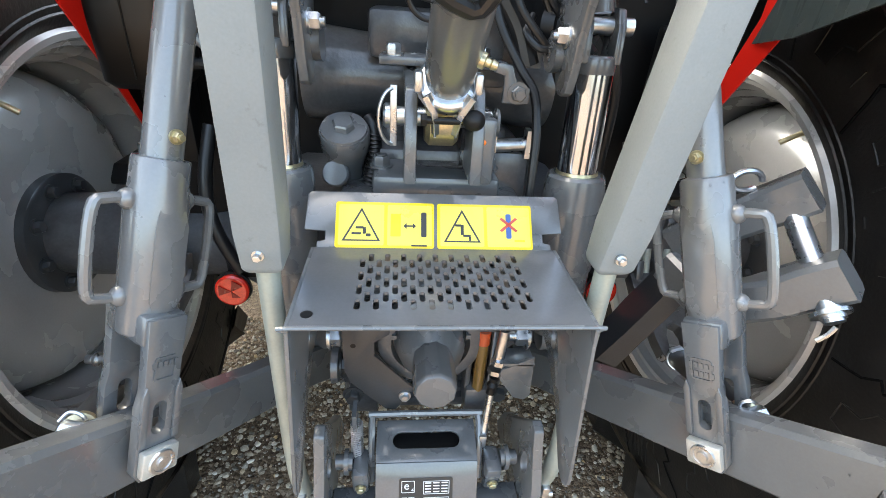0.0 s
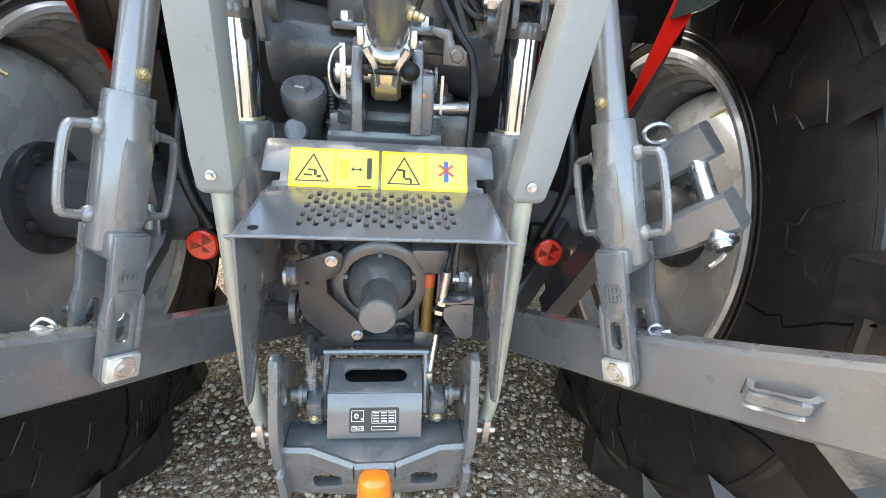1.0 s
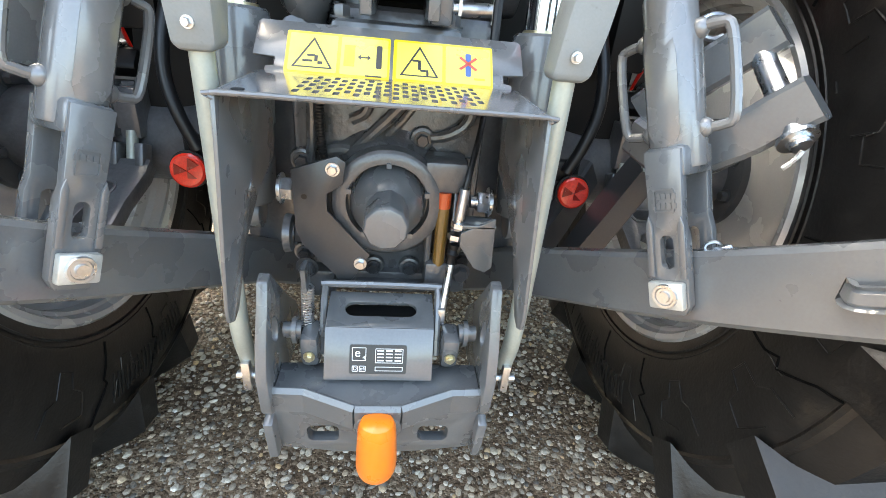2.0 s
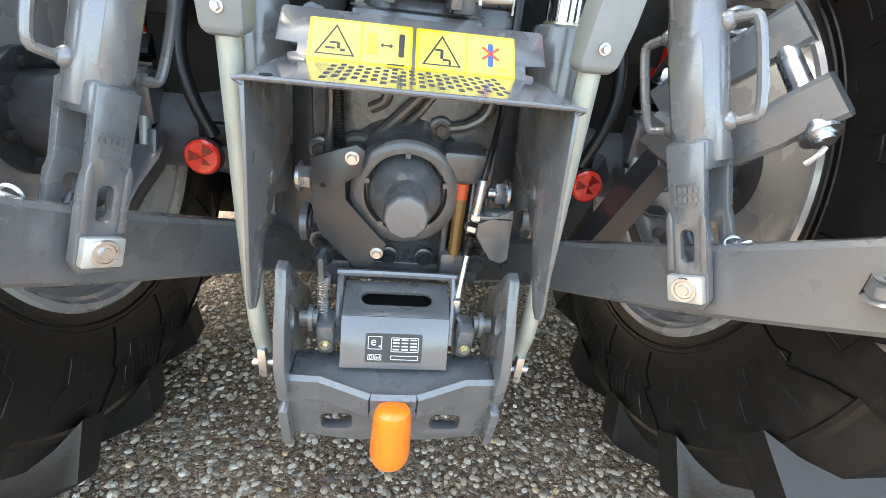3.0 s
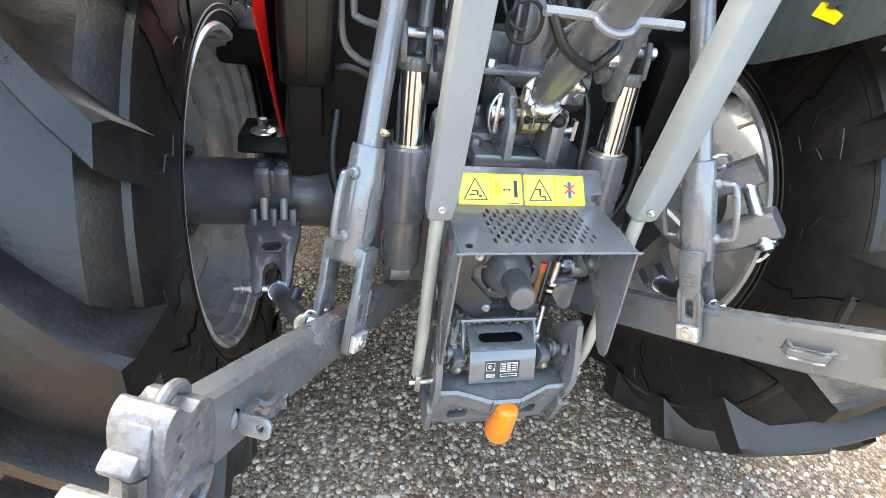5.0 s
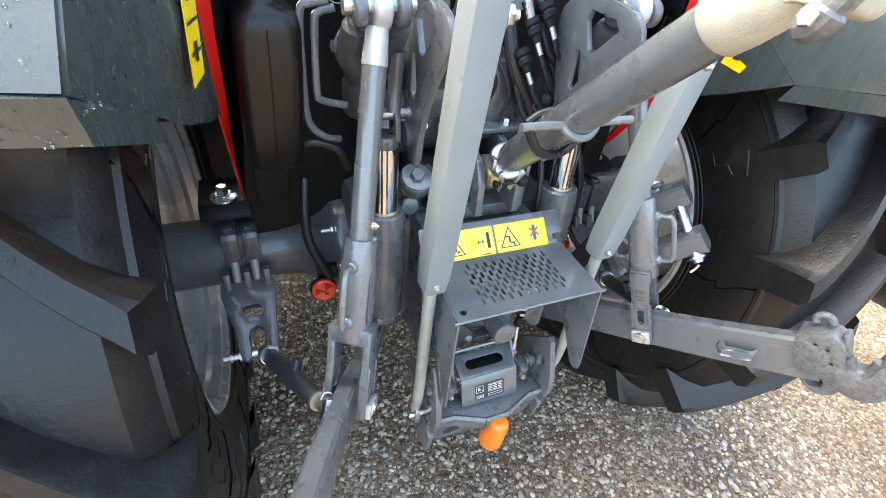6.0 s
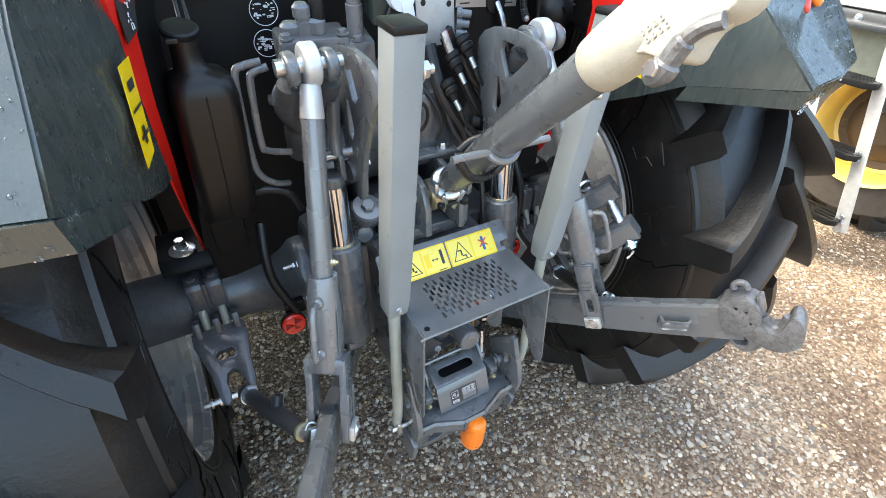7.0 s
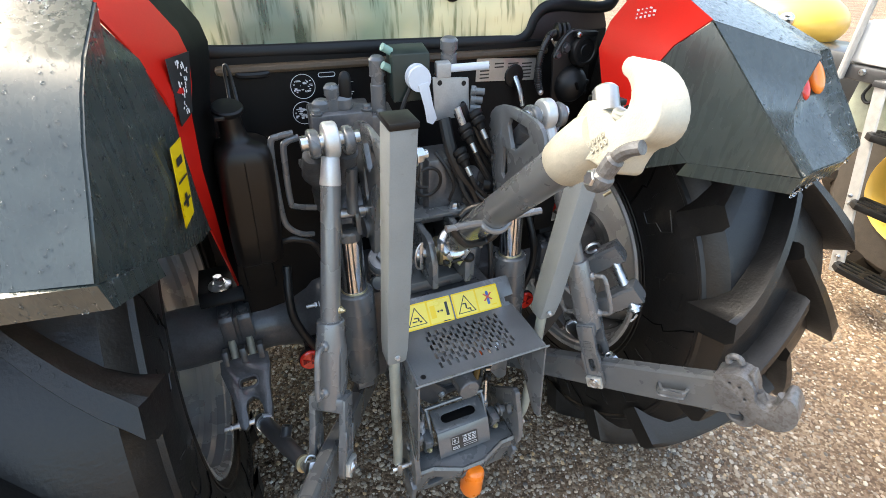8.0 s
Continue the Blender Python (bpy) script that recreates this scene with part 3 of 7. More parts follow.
    ear = [(x + lug[0], z + lug[1]) for x, z in ear]
    part("eye", Build().plate(smooth(ear, 1), "y", -0.017, 0.033 if s < 0 else 0.021, holes=[rounded(0.027, 0.021, 0.010, 0.016 + lug[0], -0.062 + lug[1])], m=m), CASTSILVER, w, "cast eye lug with an oval hole", bevel=0.005)
    part("latch", Build().box(m @ Vector((tongue[0], 0.0, tongue[1])), (0.010, 0.032, 0.044), m.to_3x3()), CASTSILVER, w, bevel=0.004)
    if s < 0:
        beak = [(0.116, 0.018), (0.134, 0.016), (0.142, 0.002), (0.138, -0.004), (0.122, -0.008)]
        part("beak", Build().plate(beak, "y", -0.022, 0.010, m=m), CASTSILVER, w, "pointed latch beak", bevel=0.003)
    m2 = axes((0.437, -0.15, 0.878) if s > 0 else (-0.4445, -0.169, 0.889), u, (0, 0, 1))
    off = -0.03 if s > 0 else 0.03
    clip = [m2 @ Vector((x, y * (1 if s > 0 else -1), z)) for x, y, z in ((-0.028, -0.018, 0.003), (-0.016, -0.036, 0.0), (0.0, -0.034, -0.002), (0.034, -0.034, -0.002), (0.038, -0.018, -0.002))]
    if s < 0:
        clip = [m2 @ Vector(p) for p in ((0.090, 0.021, -0.002), (0.054, 0.021, -0.004), (0.047, 0.036, -0.008), (0.014, 0.036, -0.010), (0.010, 0.044, -0.010))]
        part("clip_tab", Build().plate([(0.016, -0.020), (0.016, 0.004), (0.056, 0.003), (0.062, -0.002), (0.062, -0.016), (0.057, -0.020)], "x", 0.084, 0.088, holes=[hole(0.049, -0.008, 0.0048)], m=m2), SILVER, w, "zinc tab with a hole", bevel=0.001)
        part("weld", Build().ball(m2 @ Vector((0.088, 0.019, -0.006)), 0.008, (1, 0.7, 1.5), m2.to_3x3(), 12), GREY, w)
    part("clip", beam(Build(), clip, 0.005, 0.022, 3), GREY, w)
    return w


def lift_rod(s):
    a, t = Vector((s * 0.356, 0.029, 0.784)) if s < 0 else Vector((0.372, 0.013, 0.786)), Vector((s * 0.24, 0.25, 1.428))
    w = thing("lift_rod", a, "grey adjustable lift rod with forked foot and side handles", "lift rod", "lift rods")
    d = (t - a).normalized()
    n = Vector((-s * 0.82, -0.57, 0.0))
    n = (n - d * n.dot(d)).normalized()
    side = d.cross(n)
    turn = Matrix((side, n, d)).transposed()
    full = (t - a).length
    for k in (-1, 1):
        leg = [(-0.0225, -0.022), (-0.0225, 0.058), (-0.019, 0.076), (-0.021, 0.160), (0.021, 0.160), (0.019, 0.076), (0.0225, 0.058), (0.0225, -0.022), (0.016, -0.033), (-0.016, -0.033)]
        ml = Matrix.Translation(a + n * (0.027 if k > 0 else -0.041)) @ turn.to_4x4()
        part("fork_leg", Build().plate(leg, "y", 0, 0.014, holes=[rounded(0.015, 0.040, 0.007, 0.0, 0.042)], m=ml), GREY, w, "grey forged fork leg with a long hole", bevel=0.003)
    for k in (-1, 1):
        rib = [(0.0, 0.012), (0.0, 0.074), (0.004, 0.086), (0.008, 0.074), (0.008, 0.012)]
        part("fork_rib", Build().plate([(k * 0.0185 - 0.004 + x, z) for x, z in rib], "y", 0.0, 0.0045, m=Matrix.Translation(a + n * 0.0405) @ turn.to_4x4()), GREY, w, bevel=0.0015)
    part("fork_head", Build().box(a + d * 0.146, (0.047, 0.074, 0.036), turn), GREY, w, bevel=0.006)
    code = Matrix.Translation(a + n * 0.0415) @ turn.to_4x4()
    for k in range(2 if s > 0 else 1):
        for j in range(5):
            part("cast_mark", Build().plate(rounded(0.0045, 0.007, 0.001, -0.012 + 0.006 * j, 0.108 - 0.011 * k), "y", 0.0, 0.0012, m=code), GREY, w)
    part("cast_frame", Build().plate(rounded(0.024, 0.028, 0.003, 0.0, 0.103), "y", 0.0, 0.0014, holes=[rounded(0.020, 0.024, 0.002, 0.0, 0.103)], m=code), GREY, w)
    part("bolt_plate", Build().box(a + n * 0.047 - d * 0.008, (0.041, 0.012, 0.033), turn), PALEPLATE, w, "pale zinc square plate", bevel=0.003)
    part("bolt_plate", Build().box(a - n * 0.047 - d * 0.008, (0.041, 0.012, 0.033), turn), PALEPLATE, w, "pale zinc square plate", bevel=0.003)
    part("bolt", Build().lathe(a + n * 0.053 - d * 0.008, n, [(0, 0.015), (0.0025, 0.014), (0.0025, 0.011), (0.001, 0.010), (0.001, 0.007), (0.004, 0.006)], 20), ZINC, w)
    p0, p1 = full * 0.215, full * 0.475
    sleeve = Build().lathe(a, d, [(p0 - 0.012, 0.030), (p0 - 0.009, 0.0315), (p1 - 0.05, 0.0315), (p1 - 0.03, 0.029), (p1 - 0.004, 0.0285), (p1, 0.0275), (p1 + 0.001, 0.021)], 28)
    part("sleeve", sleeve, SILVER, w, "silver-grey pressed tube sleeve", angle=40)
    flat_face = []
    for h, hw, out in ((p0 + 0.012, 0.008, 0.0300), (p0 + 0.03, 0.014, 0.0330), (p1 - 0.07, 0.014, 0.0330), (p1 - 0.045, 0.010, 0.0295)):
        flat_face.append([a + d * h + side * (k2 * hw) + n * (out - 0.0025 * abs(k2)) for k2 in (-1.25, -1, 0, 1, 1.25)])
    part("pressed_flat", Build().skin(flat_face), SILVER, w, thick=0.002, angle=60)
    part("screw_rod", Build().cyl(a + d * (p1 - 0.01), a + d * (full - 0.075), 0.0205, 0.0195), SILVER, w)
    for k in (-1, 1):
        x = side * k
        path = [a + d * (p1 - 0.045) + x * 0.026, a + d * (p1 - 0.045) + x * 0.050, a + d * (p1 - 0.057) + x * 0.063, a + d * (p0 + 0.042) + x * 0.063, a + d * (p0 + 0.03) + x * 0.050, a + d * (p0 + 0.03) + x * 0.026]
        part("handle", Build().tube(path, 0.0058, 10, 4), SILVER, w, "bent round-bar handle")
        for hh in (p1 - 0.045, p0 + 0.03):
            part("weld", Build().ball(a + d * hh + x * 0.031, 0.0105, (1, 1, 1.1), turn, 12), SILVER, w)
    bolt(w, a + d * (p1 + 0.025) + n * 0.0195, n, 0.006, 0.006, 0.006, YELLOWZINC, "grease_nipple")
    # rod end with its ball
    eye = Build().lathe(t - Vector((s * 0.016, 0, 0)), (s, 0, 0), [(0.002, 0.016), (0.002, 0.031), (0.006, 0.035), (0.026, 0.035), (0.030, 0.031), (0.030, 0.016)], 28)
    eye.cyl(t - d * 0.030, t - d * 0.085, 0.017, 0.021)
    part("rod_end", eye, ROD, w, "pale zinc-plated rod end", bevel=0.002)
    part("pin", Build().cyl(t - Vector((0.055, 0, 0)), t + Vector((0.055, 0, 0)), 0.014), ZINC, w)
    return w


def hitch_strut(s):
    bot, top = Vector((s * 0.188, 0.070, 0.997)), (Vector((-0.170, 0.045, 1.52)) if s < 0 else Vector((0.256, 0.085, 1.50)))
    w = thing("hitch_strut", bot, "light grey square-tube hitch strut with a pale sliding rod", "strut", "hitch struts")
    d = (top - bot).normalized()
    turn = Matrix((Vector((1, 0, 0)), d.cross(Vector((1, 0, 0))), d)).transposed()
    b = Build()
    rows = []
    for h, x, y in ((0.0, 0.015, 0.016), (0.006, 0.021, 0.021), (0.05, 0.0228, 0.025), ((top - bot).length, 0.0228, 0.026)):
        c = bot + d * h
        rows.append([b.bm.verts.new(c + turn @ Vector((i * x, j * y, 0))) for i, j in ((1, 1), (-1, 1), (-1, -1), (1, -1))])
    for p, q in zip(rows, rows[1:]):
        for i in range(4):
            b.bm.faces.new((p[i], p[(i + 1) % 4], q[(i + 1) % 4], q[i]))
    b.bm.faces.new(rows[0][::-1])
    b.bm.faces.new(rows[-1])
    part("square_tube", b, STRUT, w, bevel=0.004)
    part("end_cap", Build().box(top + Vector((0, 0, 0.004)), (0.048, 0.055, 0.012), turn), BLACK, w, "black plastic end cap", bevel=0.003)
    part("sliding_rod", Build().tube([bot + Vector((0, 0, 0.03)), (s * 0.190, 0.070, 0.68), (s * 0.188, 0.085, 0.58)], 0.0125, 14), PALEZINC, w, "pale zinc sliding rod")
    foot = Build().box((s * 0.188, 0.078, 0.568), (0.012, 0.03, 0.05)).cyl((s * 0.206, 0.078, 0.56), (s * 0.15, 0.078, 0.56), 0.0065)
    part("foot", foot, ZINC, w, bevel=0.002)
    bolt(w, bot + Vector((0, -0.0235, 0.026)), (0, -1, 0), 0.0045, 0.006, 0.003)
    bolt(w, top + Vector((-s * 0.0235, 0.0, -0.055)), (-s, 0, 0), 0.013, 0.012, 0.01)
    return w


for s in (-1, 1):
    lower_link(s)
    lift_rod(s)
    hitch_strut(s)


# ---- guard over the power take-off ----
guard = thing("pto_guard", (0, 0.08, 0.976), "grey folded sheet-steel guard with a slotted top", "machine guard")


def slotted_top():
    """Flat top sheet with staggered slots cut through."""
    b = Build()
    bm = b.bm
    z = 0.976
    x0, x1, y0, y1 = -0.095, 0.099, 0.022, 0.146
    cols, per = 20, 4
    cw, pitch = (x1 - x0) / cols, (y1 - y0) / 4.5

    def quad(*p):
        bm.faces.new([bm.verts.new((x, y, z)) for x, y in p])

    quad((-0.152, 0.0), (0.152, 0.0), (0.152, y0), (-0.152, y0))
    quad((-0.152, y1), (0.152, y1), (0.152, 0.156), (-0.152, 0.156))
    quad((-0.152, y0), (x0, y0), (x0, y1), (-0.152, y1))
    quad((x1, y0), (0.152, y0), (0.152, y1), (x1, y1))
    for c in range(cols):
        xa, xb = x0 + c * cw, x0 + (c + 1) * cw
        start = y0 + (pitch * 0.5 if c % 2 else 0.0)
        if c % 2:
            quad((xa, y0), (xb, y0), (xb, start), (xa, start))
        else:
            quad((xa, start + per * pitch), (xb, start + per * pitch), (xb, y1), (xa, y1))
        for r in range(per):
            ya, yb = start + r * pitch, start + (r + 1) * pitch
            cx, cy = (xa + xb) / 2, (ya + yb) / 2
            w, h, k = 0.0031, pitch * 0.33, 0.0018
            slot = [(cx - w + k, cy - h), (cx + w - k, cy - h), (cx + w, cy - h + k), (cx + w, cy + h - k), (cx + w - k, cy + h), (cx - w + k, cy + h), (cx - w, cy + h - k), (cx - w, cy - h + k)]
            cor = [(xa, ya), (xb, ya), (xb, yb), (xa, yb)]
            for i in range(4):
                quad(cor[i], cor[(i + 1) % 4], slot[(2 * i + 1) % 8], slot[2 * i])
                quad(cor[i], slot[2 * i], slot[(2 * i + 7) % 8])
    return b


part("slotted_top", slotted_top(), WETGREY, guard, "grey sheet with rows of short slots", thick=0.004)
for s in (-1, 1):
    side = [(-0.002, 0.978), (-0.008, 0.90), (-0.022, 0.75), (-0.018, 0.732), (-0.004, 0.724), (0.012, 0.73), (0.06, 0.80), (0.12, 0.84), (0.20, 0.86), (0.20, 0.95), (0.156, 0.978)]
    ms = Matrix.Translation((s * 0.152, 0, 0.976)) @ Matrix.Rotation(radians(-s * 2.2), 4, "Y") @ Matrix.Translation((-s * 0.152, 0, -0.976))
    part("side_sheet", Build().plate(side, "x", s * 0.152, s * 0.1565, m=ms), GREY, guard, bevel=0.0012)
lip = Build().tube([(-0.154, -0.001, 0.972), (-0.15, -0.003, 0.9775), (0, -0.003, 0.9775), (0.15, -0.003, 0.9775), (0.154, -0.001, 0.972)], 0.0026, 8, 3)
part("front_edge", lip, GREY, guard)
back = [(-0.150, 0.0), (-0.150, 0.012), (-0.140, 0.014), (-0.140, 0.026), (-0.166, 0.028), (-0.164, 0.076), (-0.160, 0.080), (0.160, 0.080), (0.164, 0.076), (0.166, 0.028), (0.140, 0.026), (0.140, 0.014), (0.150, 0.012), (0.150, 0.0)]
tilt = Matrix.Translation((0, 0.155, 0.974)) @ Matrix.Rotation(radians(-44), 4, "X")
part("label_sheet", Build().plate(back, "y", -0.0, 0.004, m=tilt), GREY, guard, "grey upright sheet that carries the stickers", bevel=0.001)
# Black disc laid on the sheet for the dark inside the hole.
part("drain_hole", Build().lathe((-0.138, 0.018, 0.9783), (0, 0, 1), [(0, 0.0062), (0.0003, 0.0062)], 16), BLACK, guard)

# stickers with plain warning shapes
for k, (xa, xb) in enumerate(((-0.128, -0.003), (0.001, 0.126))):
    st = thing("warning_sticker", tilt @ Vector(((xa + xb) / 2, -0.001, 0.035)), "yellow safety sticker with black-edged warning shapes" if k == 0 else "yellow safety sticker with a red-crossed shape", "sticker", "guard stickers")

    def flat(name, poly, mat, d, holes=(), up=st):
        return part(name, Build().plate(poly, "y", -d - 0.0002, -d, holes=holes, m=tilt), mat, up)

    cx = (xa + xb) / 2
    flat("backing", rounded(xb - xa, 0.062, 0.003, cx, 0.035), YELLOW, 0.0004)
    for j in (0, 1):
        c = xa + (xb - xa) * (0.26 + 0.49 * j)
        flat("panel", rounded(0.057, 0.055, 0.002, c, 0.035), PALEYELLOW, 0.0008)
    c = xa + (xb - xa) * 0.26
    tri = [(c - 0.024, 0.013), (c + 0.024, 0.013), (c, 0.058)]
    hole = [(c - 0.0205, 0.0148), (c + 0.0205, 0.0148), (c, 0.0535)]
    flat("triangle", tri, INK, 0.0011, [hole])
    for j, (px, py, w, h) in enumerate(((-0.006, 0.023, 0.012, 0.003), (0.004, 0.027, 0.004, 0.009), (-0.002, 0.031, 0.010, 0.003), (0.009, 0.021, 0.006, 0.004)) if k == 0 else ((0.0, 0.030, 0.004, 0.014), (-0.005, 0.036, 0.008, 0.003), (0.006, 0.022, 0.010, 0.003), (0.010, 0.018, 0.003, 0.006))):
        flat("mark", rounded(w, h, 0.001, c + px, py), INK, 0.0011)
    c = xa + (xb - xa) * 0.75
    if k == 0:
        flat("frame_mark", rounded(0.013, 0.031, 0.001, c - 0.018, 0.035), YELLOW, 0.0011)
        flat("arrow", [(c - 0.008, 0.034), (c - 0.004, 0.038), (c - 0.004, 0.035), (c + 0.004, 0.035), (c + 0.004, 0.038), (c + 0.008, 0.034), (c + 0.004, 0.030), (c + 0.004, 0.033), (c - 0.004, 0.033), (c - 0.004, 0.030)], INK, 0.0011)
        flat("mark", rounded(0.007, 0.034, 0.002, c + 0.018, 0.036), INK, 0.0011)
        flat("mark", rounded(0.02, 0.002, 0.0005, c + 0.012, 0.0075), INK, 0.0011)
    else:
        flat("mark", rounded(0.007, 0.034, 0.002, c, 0.036), BLUEINK, 0.0011)
        for q in (-1, 1):
            turn2 = [(c + q * -0.012, 0.046), (c + q * -0.009, 0.048), (c + q * 0.012, 0.030), (c + q * 0.009, 0.028)]
            flat("cross_bar", turn2, REDINK, 0.0014)
        flat("mark", rounded(0.014, 0.003, 0.001, c + 0.014, 0.016), YELLOW, 0.0011)

# ---- power take-off and what stands round it ----
pto = thing("power_take_off", (0, 0.15, 0.81), "grey power take-off stub under a plastic cap", "shaft")
part("ring_flange", Build().lathe((-0.003, 0.165, 0.805), (0, -1, 0), [(0, 0.092), (0.02, 0.09), (0.024, 0.084), (0.024, 0.068), (0.006, 0.066), (0.006, 0.05)], 48), CAST, pto)
part("dome", Build().lathe((-0.003, 0.165, 0.805), (0, -1, 0), [(0, 0.064), (0.02, 0.062), (0.045, 0.052), (0.06, 0.036), (0.066, 0.03)], 40), GREY, pto)
part("cap", Build().lathe((-0.003, 0.12, 0.812), (0, -0.985, 0.06), [(0, 0.032), (0.03, 0.034), (0.078, 0.0335), (0.083, 0.030)], 10), GREY, pto, "grey ten-sided plastic shaft cap", bevel=0.002, angle=25)
for k in range(5):
    a = 2 * math.pi * k / 5 + math.pi / 2
    part("tab", Build().box((-0.003 + 0.066 * math.cos(a), 0.143, 0.805 + 0.066 * math.sin(a)), (0.008, 0.012, 0.008)), GREY, pto)
brk = thing("swing_bracket", (-0.08, 0.13, 0.79), "dark grey bent steel bracket bolted over the shaft housing", "bracket")
cshape = [(-0.128, 0.862), (-0.068, 0.884), (-0.056, 0.876), (-0.060, 0.845), (-0.082, 0.83), (-0.082, 0.805), (-0.032, 0.748), (-0.022, 0.738), (-0.050, 0.692), (-0.066, 0.695), (-0.118, 0.752), (-0.126, 0.775)]
part("plate", Build().plate(cshape, "y", 0.128, 0.134), DARKGREY, brk, bevel=0.001)
bolt(brk, (-0.073, 0.128, 0.866), (0, -1, 0), 0.007, 0.006)
bolt(brk, (-0.036, 0.128, 0.724), (0, -1, 0), 0.007, 0.006)
# No cut here: a black disc gives the hole its darkness.
part("hole", Build().lathe((-0.112, 0.1275, 0.825), (0, 1, 0), [(0, 0.004), (0.0003, 0.004)], 12), BLACK, brk)

sight = thing("oil_sight_tube", (0.066, 0.13, 0.77), "amber oil sight tube with an orange cap", "gauge")
part("tube", Build().cyl((0.0685, 0.135, 0.703), (0.0685, 0.135, 0.808), 0.0098), BROWN, sight)
part("cap", Build().cyl((0.0685, 0.135, 0.800), (0.0685, 0.135, 0.824), 0.0102), SIGHTCAP, sight, "orange-red cap")
part("holder", Build().box((0.068, 0.16, 0.845), (0.06, 0.06, 0.045)).box((0.066, 0.15, 0.685), (0.036, 0.05, 0.05)).box((0.087, 0.155, 0.765), (0.010, 0.04, 0.13)).box((0.051, 0.155, 0.765), (0.010, 0.04, 0.13)), CAST, sight, bevel=0.005)
# Black box stands for the shade in the recess behind the tube.
part("recess", Build().box((0.069, 0.166, 0.765), (0.028, 0.012, 0.13)), BLACK, sight, bevel=0.002)

rod = thing("latch_cable", (0.1, 0.12, 0.80), "black and zinc control rod with threaded nuts", "control rod")
part("cable", Build().tube([(0.14, 0.24, 0.965), (0.124, 0.175, 0.912), (0.108, 0.13, 0.86), (0.102, 0.12, 0.83)], 0.0045, 10), HOSE, rod)
part("ferrule", Build().cyl((0.102, 0.12, 0.835), (0.096, 0.112, 0.775), 0.0075), ZINC, rod)
for h in (0.786, 0.768):
    part("nut", Build().hexa((0.096 - (0.775 - h) * 0.2, 0.112, h), (-0.1, -0.1, -1), 0.012, 0.009), ZINC, rod)
part("boot", Build().lathe((0.094, 0.110, 0.752), (-0.15, -0.15, -1), [(0, 0.008), (0.008, 0.006), (0.014, 0.009), (0.02, 0.006), (0.03, 0.007)], 14), BLACK, rod)
part("thin_rod", Build().cyl((0.092, 0.108, 0.725), (0.083, 0.085, 0.655), 0.0052), ZINC, rod)
part("fork_end", Build().box((0.081, 0.08, 0.645), (0.012, 0.012, 0.03)), ZINC, rod, bevel=0.002)

tab = thing("steel_tab", (0.12, 0.12, 0.77), "grey bent steel tab beside the guard", "bracket")
part("tab_plate", Build().plate([(0.10, 0.775), (0.148, 0.80), (0.152, 0.72), (0.142, 0.712), (0.125, 0.718), (0.10, 0.755)], "y", 0.10, 0.106), GREY, tab, bevel=0.002)
part("tab_fold", Build().box((0.125, 0.118, 0.785), (0.05, 0.036, 0.006)), GREY, tab, bevel=0.002)
for p, d in (((0.152, 0.178, 0.808), (-1, 0, 0)), ((-0.15, 0.172, 0.815), (1, 0, 0))):
    fx = thing("side_bolt", p, "large zinc bolt and nut through the guard side", "bolt", "guard side bolts")
    part("washer", Build().lathe(p, d, [(0, 0.019), (0.003, 0.019), (0.004, 0.017)], 24), ZINC, fx)
    bolt(fx, Vector(p) + 0.003 * Vector(d), d, 0.0165, 0.016, 0.012)

# ---- pick-up hitch under the guard ----
hitch = thing("pickup_hitch", (0, 0.05, 0.45), "grey welded steel pick-up hitch frame with a hook", "tow hitch")
for s in (-1, 1):
    sp = [(0.02, 0.556), (-0.018, 0.556), (-0.024, 0.57), (-0.02, 0.62), (0.0, 0.66), (0.03, 0.70), (0.046, 0.726), (0.064, 0.73), (0.085, 0.705), (0.13, 0.655), (0.17, 0.62), (0.19, 0.57), (0.12, 0.556)]
    side = part("side_plate", Build().plate(sp, "x", s * 0.141, s * 0.156, holes=[[(0.045 + 0.013 * math.cos(a), 0.655 + 0.02 * math.sin(a)) for a in [2 * math.pi * k / 14 for k in range(14)]]]), GREY, hitch, "thick grey side plate with worn bright edges", bevel=0.003)
beam_top = [(-0.141, 0.052), (-0.141, -0.006), (-0.10, -0.008), (-0.03, -0.039), (0.03, -0.039), (0.10, -0.008), (0.141, -0.006), (0.141, 0.052)]
part("cross_beam", Build().plate(beam_top, "z", 0.565, 0.592), GREY, hitch, bevel=0.003)
nose = [(-0.141, -0.004), (-0.10, -0.006), (-0.03, -0.037), (0.03, -0.037), (0.10, -0.006), (0.141, -0.004)]
for a, b in zip(nose, nose[1:]):
    part("front_flange", beam(Build(), [(*a, 0.573), (*b, 0.573)], 0.014, 0.046, 1), GREY, hitch, "thick grey front edge of the cross beam")
low = [(-0.158, 0.560), (-0.10, 0.556), (0.10, 0.554), (0.158, 0.558), (0.152, 0.462), (0.135, 0.46), (0.06, 0.449), (-0.06, 0.449), (-0.135, 0.462), (-0.152, 0.464)]
slots = [rounded(0.046, 0.034, 0.010, x, 0.494) for x in (-0.082, 0.084)]
part("lower_plate", Build().plate(low, "y", 0.0, 0.02, holes=slots), GREY, hitch, "grey lower plate with two long holes", bevel=0.002)
for s in (-1, 1):
    part("end_rib", Build().plate([(-0.02, 0.535), (0.02, 0.545), (0.08, 0.54), (0.08, 0.46), (0.0, 0.455), (-0.02, 0.463)], "x", s * 0.146, s * 0.16), GREY, hitch, bevel=0.003)
part("hook_throat", Build().lathe((0, -0.012, 0.56), (0, -1, -0.15), [(0, 0.034), (0.03, 0.033), (0.035, 0.028)], 20), GREY, hitch)
